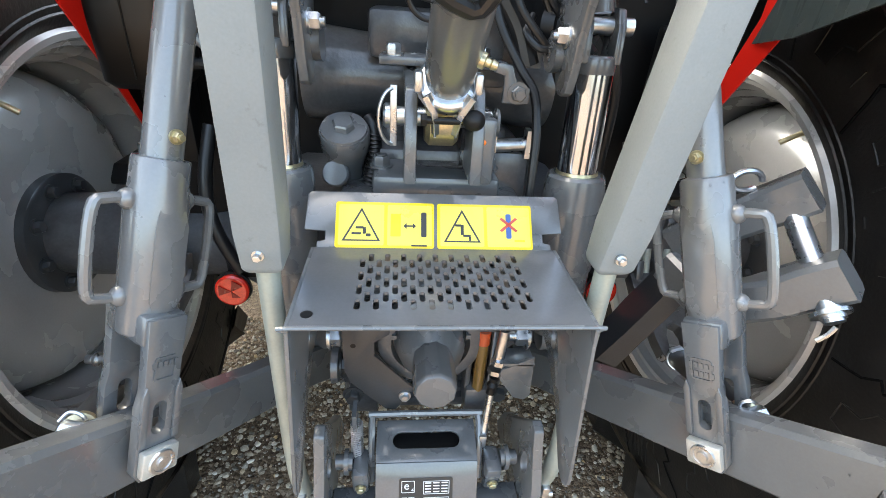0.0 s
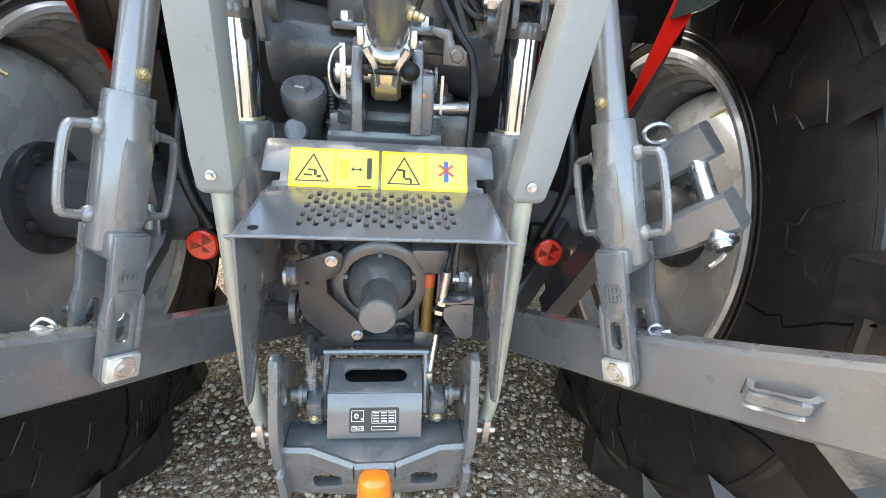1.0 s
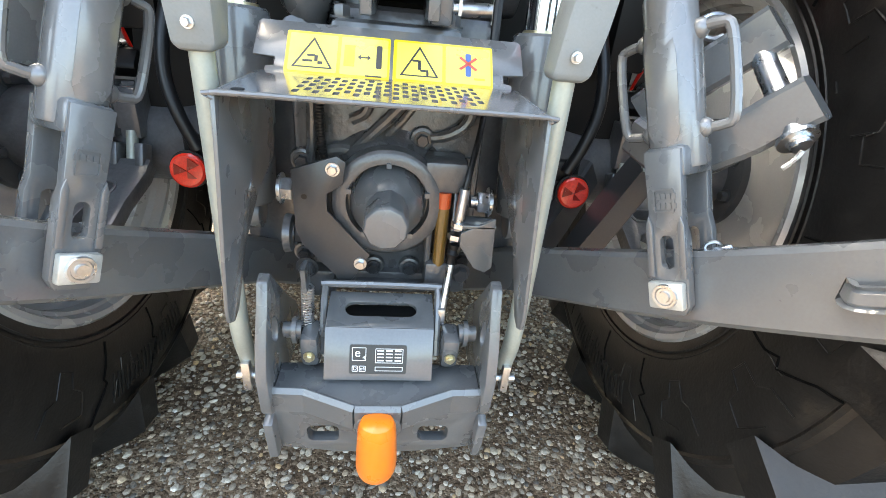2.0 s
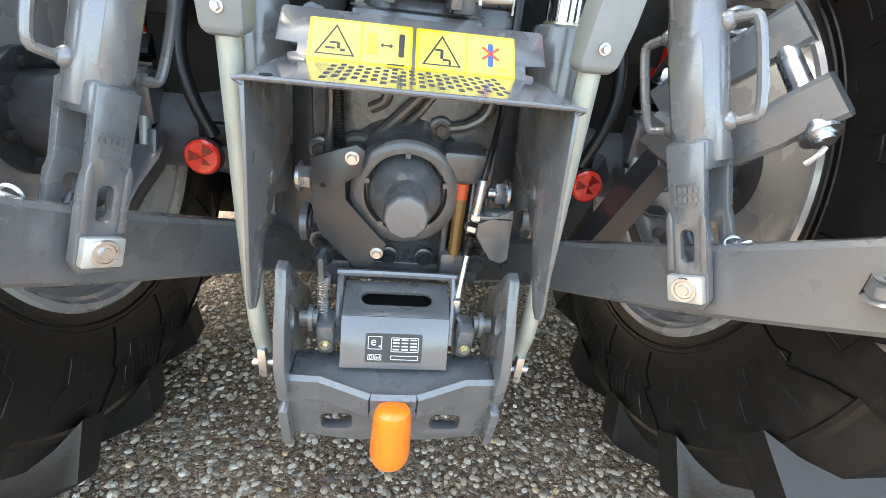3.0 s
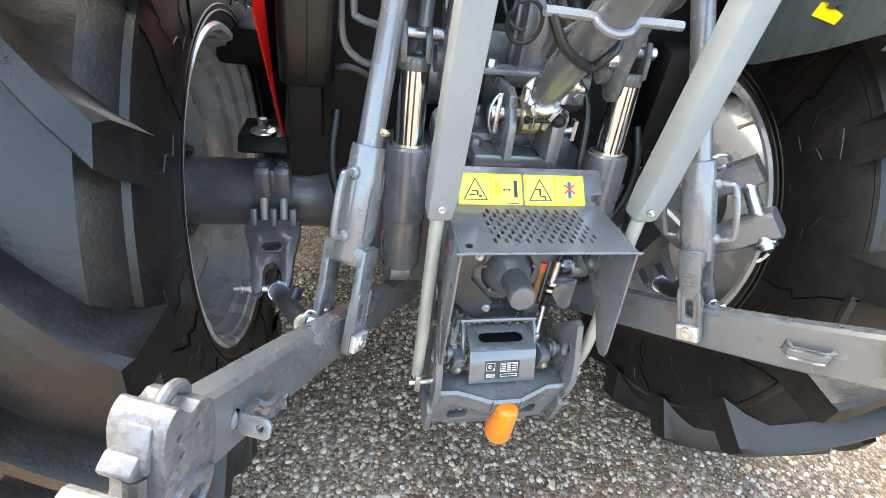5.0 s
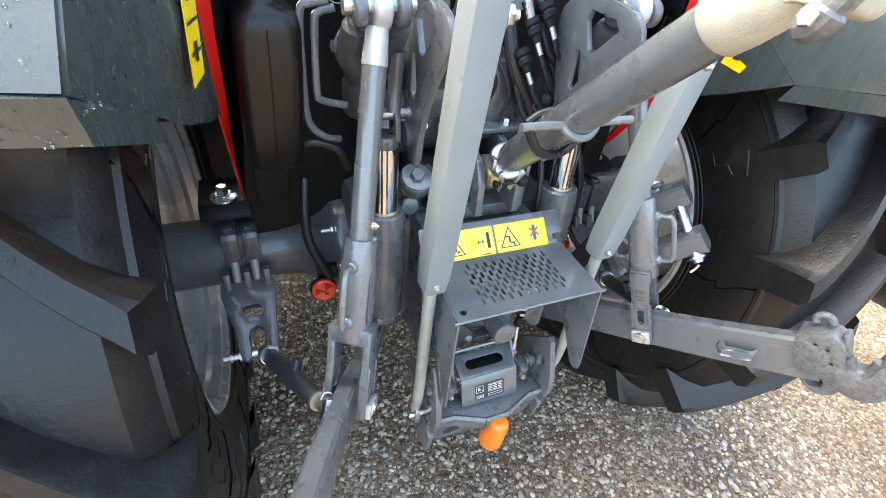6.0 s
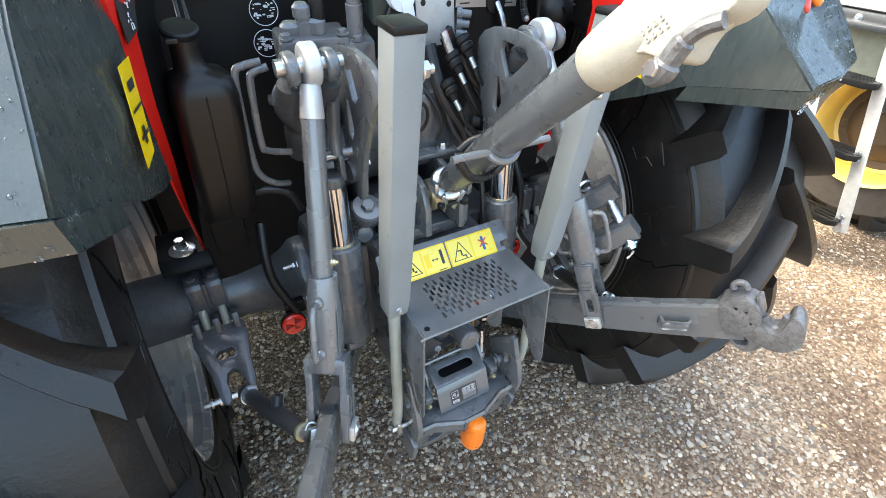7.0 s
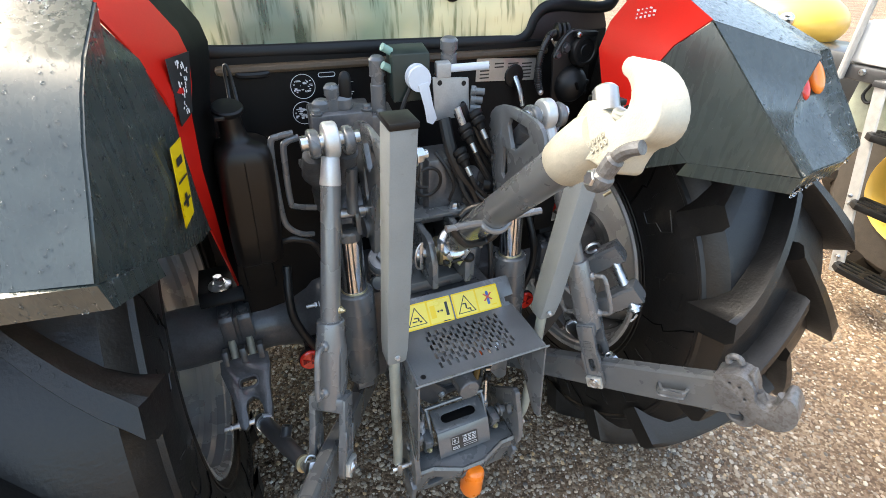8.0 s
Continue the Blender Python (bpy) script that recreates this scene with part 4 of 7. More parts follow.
slot = [rounded(0.100, 0.026, 0.0125, -0.002, 0.082)]
m = Matrix.Translation((0, 0, 0.658)) @ Matrix.Translation((0, 0.05, 0)) @ Matrix.Rotation(radians(13), 4, "X") @ Matrix.Translation((0, -0.05, 0))
latch = part("latch_cover_top", Build().plate([(-0.076, 0.048), (0.072, 0.048), (0.072, 0.115), (-0.076, 0.115)], "z", -0.003, 0.003, holes=slot, m=m), GREY, hitch, "grey latch cover with a long slot", bevel=0.001)
mf = Matrix.Translation((0, 0.049, 0.6585)) @ Matrix.Rotation(math.atan2(-0.042, 0.060), 4, "X")
part("latch_cover_front", Build().plate([(-0.076, -0.072), (0.072, -0.072), (0.072, 0.0), (-0.076, 0.0)], "y", -0.003, 0.003, m=mf), WETGREY, hitch, bevel=0.001)
part("latch_frame", Build().tube([(-0.083, 0.05, 0.61), (-0.083, 0.085, 0.66), (-0.083, 0.113, 0.682), (-0.075, 0.116, 0.686), (0.071, 0.116, 0.686), (0.079, 0.113, 0.682), (0.079, 0.085, 0.66), (0.079, 0.05, 0.61)], 0.0054, 8, 3), SILVER, hitch, "bright worn edge of the latch frame")
for s in (-1, 1):
    part("latch_lug", Build().box((s * 0.098, 0.06, 0.622), (0.026, 0.05, 0.05)), GREY, hitch, bevel=0.008)
    bolt(hitch, (s * 0.098, 0.034, 0.618), (0, -1, 0), 0.006, 0.005, 0.003, YELLOWZINC, "grease_nipple")
    part("latch_pin", Build().lathe((s * 0.11, 0.065, 0.64), (s, 0, 0), [(0, 0.014), (0.006, 0.014), (0.006, 0.02), (0.012, 0.02), (0.012, 0.012), (0.025, 0.012)], 20), GREY, hitch)
# Black box added under the cover's slot so that it looks dark.
part("latch_body", Build().box((0, 0.085, 0.645), (0.125, 0.05, 0.02)), BLACK, hitch)
spring = [(-0.105 + 0.0085 * math.cos(k * 0.9), 0.075 + 0.0085 * math.sin(k * 0.9) + 0.0002 * k, 0.64 + 0.00048 * k) for k in range(110)]
part("spring", Build().tube(spring, 0.0014, 6, 1), ZINC, hitch, "coiled steel spring")
part("spring_hook", Build().box((-0.106, 0.095, 0.708), (0.006, 0.03, 0.035)), GREY, hitch)
for s in (-1, 1):
    bolt(hitch, (s * 0.115, 0.155, 0.69), (0, -1, 0), 0.012, 0.012, mat=DARKGREY)

horn = thing("orange_hook_cap", (0, -0.05, 0.48), "bright orange plastic cap over the tow hook", "safety cap")
cap = []
for y, z, rx, ry in ((-0.056, 0.590, 0.0004, 0.0004), (-0.056, 0.5895, 0.016, 0.012), (-0.056, 0.586, 0.0215, 0.019), (-0.056, 0.578, 0.0245, 0.023), (-0.055, 0.555, 0.0262, 0.027), (-0.054, 0.530, 0.0275, 0.032), (-0.054, 0.512, 0.0285, 0.035), (-0.054, 0.499, 0.0288, 0.035), (-0.054, 0.490, 0.0275, 0.032), (-0.053, 0.485, 0.0235, 0.026), (-0.052, 0.482, 0.014, 0.015), (-0.052, 0.4815, 0.001, 0.001)):
    cap.append([(rx * math.cos(2 * math.pi * i / 28), y + ry * math.sin(2 * math.pi * i / 28), z) for i in range(29)])
part("cap_body", Build().skin(cap), ORANGE, horn)

# rating plate on the latch cover
def on_front(x, z):
    return Vector((x, 0.049 - 0.042 / 0.0732 * z - 0.0035, 0.6585 - 0.060 / 0.0732 * z))


rating = thing("rating_plate", on_front(-0.003, 0.045), "small black and silver rating plate with printed boxes", "label")
mp = mf
part("plate", Build().plate(rounded(0.078, 0.040, 0.003, -0.003, -0.043), "y", -0.0036, -0.0031, m=mp), INK, rating)
for x, z, w, h in ((-0.029, -0.036, 0.019, 0.018), (0.012, -0.038, 0.038, 0.020), (-0.034, -0.056, 0.008, 0.008), (-0.024, -0.056, 0.009, 0.008), (0.012, -0.056, 0.038, 0.006)):
    part("box", Build().plate(rounded(w, h, 0.0008, x, z), "y", -0.0039, -0.0037, holes=[rounded(w - 0.0016, h - 0.0016, 0.0006, x, z)], m=mp), WHITEINK, rating)
for j in range(4):
    for i in range(3):
        part("print_bar", Build().plate(rounded(0.009, 0.0018, 0.0003, 0.0 + 0.012 * i, -0.031 - 0.0045 * j), "y", -0.0039, -0.0037, m=mp), WHITEINK, rating)


def lettering(text, size, m, mat, parent, name="lettering"):
    cu = bpy.data.curves.new("text", "FONT")
    cu.body, cu.size, cu.align_x, cu.align_y, cu.extrude = text, size, "CENTER", "CENTER", 0.0001
    tmp = new("tmp", cu)
    me = bpy.data.meshes.new_from_object(tmp.evaluated_get(bpy.context.evaluated_depsgraph_get()))
    bpy.data.objects.remove(tmp)
    ob = new(name, me)
    base = parent.matrix_basis.translation
    me.transform(Matrix.Translation(-base) @ m)
    me.materials.clear()
    me.materials.append(mat)
    ob.parent = parent
    return ob


face = mp @ Matrix.Translation((0, -0.0041, 0)) @ Matrix.Rotation(radians(90), 4, "X")
lettering("e", 0.017, face @ Matrix.Translation((-0.031, -0.0345, 0)), WHITEINK, rating)
lettering("4", 0.007, face @ Matrix.Translation((-0.0225, -0.041, 0)), WHITEINK, rating)
lettering("D", 0.007, face @ Matrix.Translation((-0.034, -0.056, 0)), WHITEINK, rating)
lettering("e4", 0.007, face @ Matrix.Translation((-0.024, -0.056, 0)), WHITEINK, rating)


# ---- hydraulic lift ----
def lift_ram(s):
    w = thing("lift_ram", (s * 0.222, 0.275, 0.76), "grey hydraulic lift ram with a chromed rod", "hydraulic ram", "lift rams")
    lo, hi = Vector((s * 0.222, 0.275, 0.755)), Vector((s * 0.216, 0.315, 1.18))
    d = (hi - lo).normalized()
    part("barrel", Build().lathe(lo, d, [(0, 0.039), (0.008, 0.044), (0.12, 0.044), (0.122, 0.0465), (0.255, 0.0465), (0.272, 0.044), (0.276, 0.040), (0.276, 0.032)], 36), GREY, w, "grey painted ram barrel")
    part("seal_ring", Build().lathe(lo + d * 0.274, d, [(0, 0.032), (0.006, 0.031), (0.007, 0.0275)], 32), YELLOWZINC, w)
    part("chrome_rod", Build().cyl(lo + d * 0.26, hi, 0.0295, n=40), CHROME, w, "polished chrome rod")
    t = hi
    yoke = Build().lathe(t - d * 0.012, d, [(0, 0.03), (0.02, 0.031), (0.026, 0.029)], 28)
    for k in (-1, 1):
        yoke.plate([(t.y - 0.024, t.z + 0.005), (t.y + 0.024, t.z + 0.005), (t.y + 0.028, t.z + 0.05), (t.y + 0.018, t.z + 0.072), (t.y - 0.006, t.z + 0.072), (t.y - 0.018, t.z + 0.05)], "x", t.x + k * 0.016, t.x + k * 0.028)
    part("yoke", yoke, GREY, w, bevel=0.003)
    part("yoke_pin", Build().cyl((t.x - 0.045, t.y + 0.008, t.z + 0.05), (t.x + 0.045, t.y + 0.008, t.z + 0.05), 0.012), ZINC, w)
    part("foot_eye", Build().lathe((s * 0.20, 0.275, 0.735), (s, 0, 0), [(0, 0.026), (0.044, 0.026)], 24), GREY, w, bevel=0.002)
    return w


lift = thing("lift_housing", (0, 0.5, 1.0), "dark grey cast lift housing with cross shaft", "housing")
part("cross_shaft", Build().lathe((-0.21, 0.50, 1.125), (1, 0, 0), [(0, 0.05), (0.0, 0.075), (0.03, 0.078), (0.10, 0.07), (0.21, 0.066), (0.32, 0.07), (0.39, 0.078), (0.42, 0.075), (0.42, 0.05)], 40), CAST, lift, "cast cross-shaft housing")
part("lift_base", Build().box((0.03, 0.46, 1.0), (0.26, 0.26, 0.10)), CAST, lift, bevel=0.02)
part("centre_block", Build().box((0.05, 0.40, 1.23), (0.10, 0.10, 0.16)).box((0.02, 0.46, 1.20), (0.24, 0.10, 0.07)), CAST, lift, bevel=0.01)
for x, y in ((-0.06, 0.385), (0.10, 0.385)):
    part("bolt_boss", Build().lathe((x, y, 0.98), (0, 0, 1), [(0, 0.03), (0.06, 0.027), (0.085, 0.024), (0.092, 0.022), (0.094, 0.012)], 20), CAST, lift)
    bolt(lift, (x, y, 1.073), (0, 0, 1), 0.013, 0.014, mat=CAST)


def lift_arm(s):
    w = thing("lift_lever", (s * 0.2, 0.5, 1.12), "grey cast lift arm with a forked end", "lift arm", "lift arms")
    t = Vector((s * 0.247, 0.30, 1.445))
    for k in (-1, 1):
        x = t.x + k * 0.034
        path = [(s * 0.235, 0.50, 1.16), (s * 0.235 + k * 0.012, 0.44, 1.26), (x, 0.36, 1.35), (x, 0.315, 1.41)]
        part("arm", Build().tube(path, [0.036] * 6 + [0.028] * 6 + [0.022] * 7, 14), CAST, w)
        part("eye", Build().lathe((x - 0.014, t.y, t.z), (1, 0, 0), [(0.003, 0.012), (0.003, 0.028), (0.007, 0.033), (0.021, 0.033), (0.025, 0.028), (0.025, 0.012)], 24), GREY, w, bevel=0.003)
    gus = [(0.175, 1.452), (0.185, 1.485), (0.215, 1.506), (0.29, 1.512), (0.355, 1.496), (0.385, 1.45), (0.375, 1.38), (0.36, 1.24), (0.34, 1.16), (0.31, 1.145), (0.285, 1.16), (0.275, 1.25), (0.25, 1.33), (0.205, 1.41)]
    gus = [(y + 0.30 * max(0.0, y - 0.28) * (z > 1.3), z - 0.035) for y, z in gus]
    part("gusset", Build().plate(smooth(gus, 1), "x", s * 0.166, s * 0.178, holes=[[(0.235, 1.425), (0.25, 1.443), (0.32, 1.443), (0.325, 1.42), (0.30, 1.365), (0.285, 1.365)], [(0.318, 1.265), (0.332, 1.275), (0.335, 1.355), (0.322, 1.355), (0.305, 1.295)]]), GREY, w, "grey gusset plate with cut-outs", bevel=0.002)
    part("link_eye", Build().lathe((s * 0.155, 0.345, 1.17), (s, 0, 0), [(0, 0.02), (0, 0.028), (0.03, 0.028), (0.03, 0.02)], 24), GREY, w)
    bolt(w, (s * 0.166, 0.32, 1.20), (-s, 0, 0), 0.013, 0.012, 0.008)
    part("side_link", Build().tube([(s * 0.205, 0.33, 1.36), (s * 0.208, 0.335, 1.29), (s * 0.212, 0.325, 1.235)], 0.013, 12), GREY, w)
    return w


for s in (-1, 1):
    lift_ram(s)
    lift_arm(s)

bracket = thing("top_link_bracket", (0, 0.28, 1.05), "grey twin-plate top link bracket", "bracket")
for x in (-0.036, 0.050):
    prof = [(0.205, 1.03), (0.21, 1.10), (0.235, 1.145), (0.262, 1.155), (0.29, 1.152), (0.36, 1.160), (0.42, 1.160), (0.42, 1.05), (0.30, 1.03)]
    part("cheek", Build().plate(prof, "x", x - 0.008, x + 0.008), GREY, bracket, bevel=0.003)
part("cheek_box", Build().box((0.061, 0.262, 1.070), (0.030, 0.085, 0.090)), GREY, bracket, "thick grey cheek block", bevel=0.006)
part("bore", Build().lathe((0.0755, 0.245, 1.105), (1, 0, 0), [(0, 0.019), (0.004, 0.018), (0.004, 0.010)], 20), GREY, bracket)
part("foot_plate", Build().box((0.004, 0.315, 1.004), (0.185, 0.12, 0.036)), GREY, bracket, "cast foot of the bracket", bevel=0.010)
for x in (-0.076, 0.083):
    bolt(bracket, (x, 0.298, 1.022), (0, 0, 1), 0.0125, 0.014, 0.004, mat=GREY)
part("orange_dot", Build().ball((0.059, 0.2195, 1.085), 0.0035, (1, 0.3, 1), seg=10), ORANGE, bracket, "small orange paint dot")
part("tab", Build().plate([(0.070, 1.176), (0.100, 1.172), (0.108, 1.152), (0.108, 1.146), (0.128, 1.144), (0.128, 1.122), (0.090, 1.122), (0.090, 1.158), (0.070, 1.164)], "y", 0.284, 0.291), GREY, bracket, "bent grey tab", bevel=0.002)
bolt(bracket, (0.111, 0.284, 1.137), (0, -1, 0), 0.011, 0.008, 0.010, mat=GREY)
part("bridge", Build().box((0.01, 0.34, 1.166), (0.18, 0.05, 0.012)), GREY, bracket, bevel=0.003)
for x in (-0.06, 0.065):
    bolt(bracket, (x, 0.335, 1.172), (0, 0, 1), 0.011, 0.012)
part("pivot_pin", Build().lathe((-0.072, 0.262, 1.105), (1, 0, 0), [(0, 0.013), (0.003, 0.016), (0.016, 0.016), (0.016, 0.0125), (0.145, 0.0125)], 24), ZINC, bracket, "zinc pivot pin")
part("linch_ring", Build().tube([(-0.058 - 0.019 * math.cos(a), 0.246 - 0.008 * math.cos(a), 1.107 + 0.036 * math.sin(a)) for a in [-1.5 + 0.273 * k for k in range(12)]], 0.0026, 8, 2), ZINC, bracket)
part("linch_tab", Build().box((-0.058, 0.246, 1.108), (0.009, 0.004, 0.078)), ZINC, bracket, bevel=0.001)
part("spare_pin", Build().cyl((0.080, 0.335, 1.046), (0.150, 0.34, 1.050), 0.0105), ZINC, bracket)
part("spare_pin_tab", Build().box((0.150, 0.338, 1.052), (0.008, 0.022, 0.044)), ZINC, bracket)
part("linch_tab", Build().box((0.096, 0.326, 1.070), (0.005, 0.005, 0.062)), ZINC, bracket)

# ---- top link with its catching hook ----
A = Vector((0.005, 0.258, 1.114))
Z = Vector((0.016, -0.702, 0.712)).normalized()
top = thing("top_link", A, "grey top link tube with a cream cast catching hook", "top link")
part("ball_end", Build().lathe(A - Vector((0.022, 0, 0)), (1, 0, 0), [(0, 0.014), (0, 0.03), (0.006, 0.036), (0.038, 0.036), (0.044, 0.03), (0.044, 0.014)], 28), YELLOWZINC, top, "yellow zinc ball end")
part("neck", Build().cyl(A + Z * 0.02, A + Z * 0.10, 0.02), YELLOWZINC, top)
part("clamp", Build().lathe(A + Z * 0.062, Z, [(0, 0.030), (0.003, 0.0375), (0.017, 0.0375), (0.020, 0.031)], 24), ZINC, top, "pale zinc split clamp", bevel=0.002)
for k in (-1, 1):
    part("clamp_ear", Build().box(A + Z * 0.070 + Vector((k * 0.035, -0.010, 0.006)), (0.010, 0.022, 0.024)), ZINC, top, bevel=0.003)
    part("clamp_arm", beam(Build(), [A + Z * 0.070 + Vector((k * 0.026, -0.030, -0.006)), A + Z * 0.050 + Vector((k * 0.016, -0.040, -0.012)), A + Z * 0.022 + Vector((k * 0.012, -0.046, -0.020))], 0.010, 0.012, 3), ZINC, top, bevel=0.002)
part("clamp_screw", Build().cyl(A + Z * 0.040 + Vector((-0.024, -0.044, -0.014)), A + Z * 0.040 + Vector((0.022, -0.044, -0.014)), 0.0045), BLACK, top)
part("screw_head", Build().hexa(A + Z * 0.040 + Vector((-0.024, -0.044, -0.014)), (-1, 0, 0), 0.008, 0.007), BLACK, top)
part("clamp_knob", Build().ball(A + Z * 0.040 + Vector((0.032, -0.046, -0.012)), 0.0125, (1.1, 1, 1), seg=18), BLACK, top)
part("tube", Build().lathe(A + Z * 0.075, Z, [(0, 0.026), (0.02, 0.029), (0.05, 0.0305), (0.486, 0.0305)], 36), GREY, top, "grey round tube")
n = Vector((0, -0.75, -0.66))
n = (n - Z * n.dot(Z)).normalized()
xs = Z.cross(n)
for h, mt in ((0.135, YELLOWZINC), (0.485, ZINC)):
    sd = (n * 0.4 + Vector((0.9, 0, 0))).normalized()
    part("grease_nipple", Build().lathe(A + Z * h + sd * 0.029, sd, [(0, 0.009), (0.006, 0.009), (0.007, 0.005), (0.012, 0.0045), (0.014, 0.006), (0.02, 0.004)], 12), mt, top)
ringp = [A + Z * 0.30 + (n * math.cos(a) + xs * math.sin(a)) * 0.034 for a in [-1.15 + 0.23 * k for k in range(11)]]
hold = [A + Z * 0.30 + xs * -0.10 + n * 0.012, A + Z * 0.30 + xs * -0.055 + n * 0.012, *ringp, A + Z * 0.30 + xs * 0.055 + n * 0.012, A + Z * 0.30 + xs * 0.10 + n * 0.012]
part("turning_handle", Build().tube(hold, 0.0068, 10, 3), SILVER, top, "bent round-bar turning handle")
band = [A + Z * (0.225 + 0.03 * math.sin(a)) + (n * math.cos(a) + xs * math.sin(a)) * 0.036 for a in [0.55 * k for k in range(11)]]
part("rubber_loop", Build().tube([A + Z * 0.30 + xs * -0.09 + n * 0.01, A + Z * 0.27 + xs * -0.06 + n * 0.04, *band[:8]], 0.0075, 10, 3), HOSE, top, "black rubber holding loop")
# cast head: socket, throat and horn
H = axes(A + Z * 0.586, Z, (0.22, 0.77, 0.59)) @ Matrix.Scale(0.68, 4)
head = [(0.0, -0.036), (-0.006, 0.0), (0.0, 0.036), (0.03, 0.050), (0.058, 0.060), (0.080, 0.050), (0.088, 0.020), (0.100, -0.004), (0.124, -0.014), (0.150, -0.010), (0.165, 0.010), (0.164, 0.034), (0.150, 0.056), (0.154, 0.070), (0.172, 0.074), (0.192, 0.052), (0.210, 0.022), (0.218, -0.014), (0.214, -0.046), (0.197, -0.068), (0.172, -0.074), (0.140, -0.066), (0.118, -0.078), (0.100, -0.094), (0.080, -0.086), (0.060, -0.062), (0.04, -0.044)]
part("hook_head", Build().plate(smooth(head, 1), "y", -0.029, 0.029, m=H), CREAM, top, "rough cream cast hook head", bevel=0.010, angle=60)
part("socket", Build().lathe(A + Z * 0.523, Z, [(0.012, 0.032), (0.016, 0.035), (0.04, 0.037), (0.08, 0.037), (0.10, 0.030)], 28), CREAM, top)
part("catch_pin", Build().lathe(H @ Vector((0.074, 0.0, 0.03)), H.to_3x3() @ Vector((0.05, 0, 1)), [(0, 0.0155), (0.030, 0.0155), (0.034, 0.012)], 24), PLATE, top, "worn bare steel catch pin")
part("saddle", Build().tube([H @ Vector((0.098, 0.0, 0.018)), H @ Vector((0.124, 0.0, -0.003)), H @ Vector((0.150, 0.0, 0.006))], 0.008, 12, 4), ZINC, top, "worn bright saddle")
lever = [H @ Vector(p) for p in ((0.062, -0.036, -0.092), (0.078, -0.038, -0.098), (0.10, -0.038, -0.088), (0.125, -0.038, -0.078), (0.15, -0.036, -0.077), (0.172, -0.030, -0.082))]
part("release_lever", Build().tube(lever, [0.014] * 10 + [0.011] * 8 + [0.008] * 14, 10), CASTSILVER, top, "grey cast release lever")
part("lever_bolt", Build().hexa(H @ Vector((0.078, -0.052, -0.096)), H.to_3x3() @ Vector((0, -1, 0)), 0.009, 0.006), ZINC, top)
for j in range(2):
    for i in range(4):
        part("cast_mark", Build().plate(rounded(0.007, 0.010, 0.002, 0.055 + 0.012 * i + 0.006 * j, -0.022 - 0.015 * j), "y", -0.0325, -0.0305, holes=[rounded(0.003, 0.005, 0.0008, 0.055 + 0.012 * i + 0.006 * j, -0.022 - 0.015 * j)], m=H), CREAM, top)

# ---- filler, stabilisers, reflectors ----
fill = thing("oil_filler", (-0.14, 0.35, 1.0), "grey oil filler neck with a hexagon plug", "oil filler")
up = Vector((0.0, -0.52, 1.0)).normalized()
o = Vector((-0.132, 0.372, 0.992))
part("neck", Build().lathe(o, up, [(-0.04, 0.026), (0.03, 0.030), (0.052, 0.032), (0.060, 0.037), (0.088, 0.038), (0.093, 0.036)], 32), GREY, fill)
part("plug", Build().lathe(o + up * 0.093, up, [(0, 0.035), (0.004, 0.034), (0.005, 0.022)], 32).hexa(o + up * 0.097, up, 0.0165, 0.012), SILVER, fill)
part("hose", Build().tube([(-0.100, 0.36, 1.085), (-0.090, 0.35, 1.072), (-0.087, 0.34, 1.03), (-0.098, 0.335, 0.985), (-0.105, 0.33, 0.94)], 0.0105, 12), HOSE, fill, "black corrugated hose")
for k in range(16):
    f = k / 15
    part("hose_ring", Build().lathe((-0.0885 + 0.002 * math.sin(3.1 * f) - 0.013 * f ** 1.6, 0.345 - 0.012 * f, 1.066 - 0.095 * f), (-0.1, 0, -1), [(-0.0018, 0.0108), (0, 0.0126), (0.0018, 0.0108)], 14, caps=False), HOSE, fill)
part("side_port", Build().lathe((-0.146, 0.340, 1.002), (-0.05, -1, 0.35), [(0, 0.021), (0.022, 0.021), (0.026, 0.018), (0.0265, 0.0)], 24), GREY, fill)


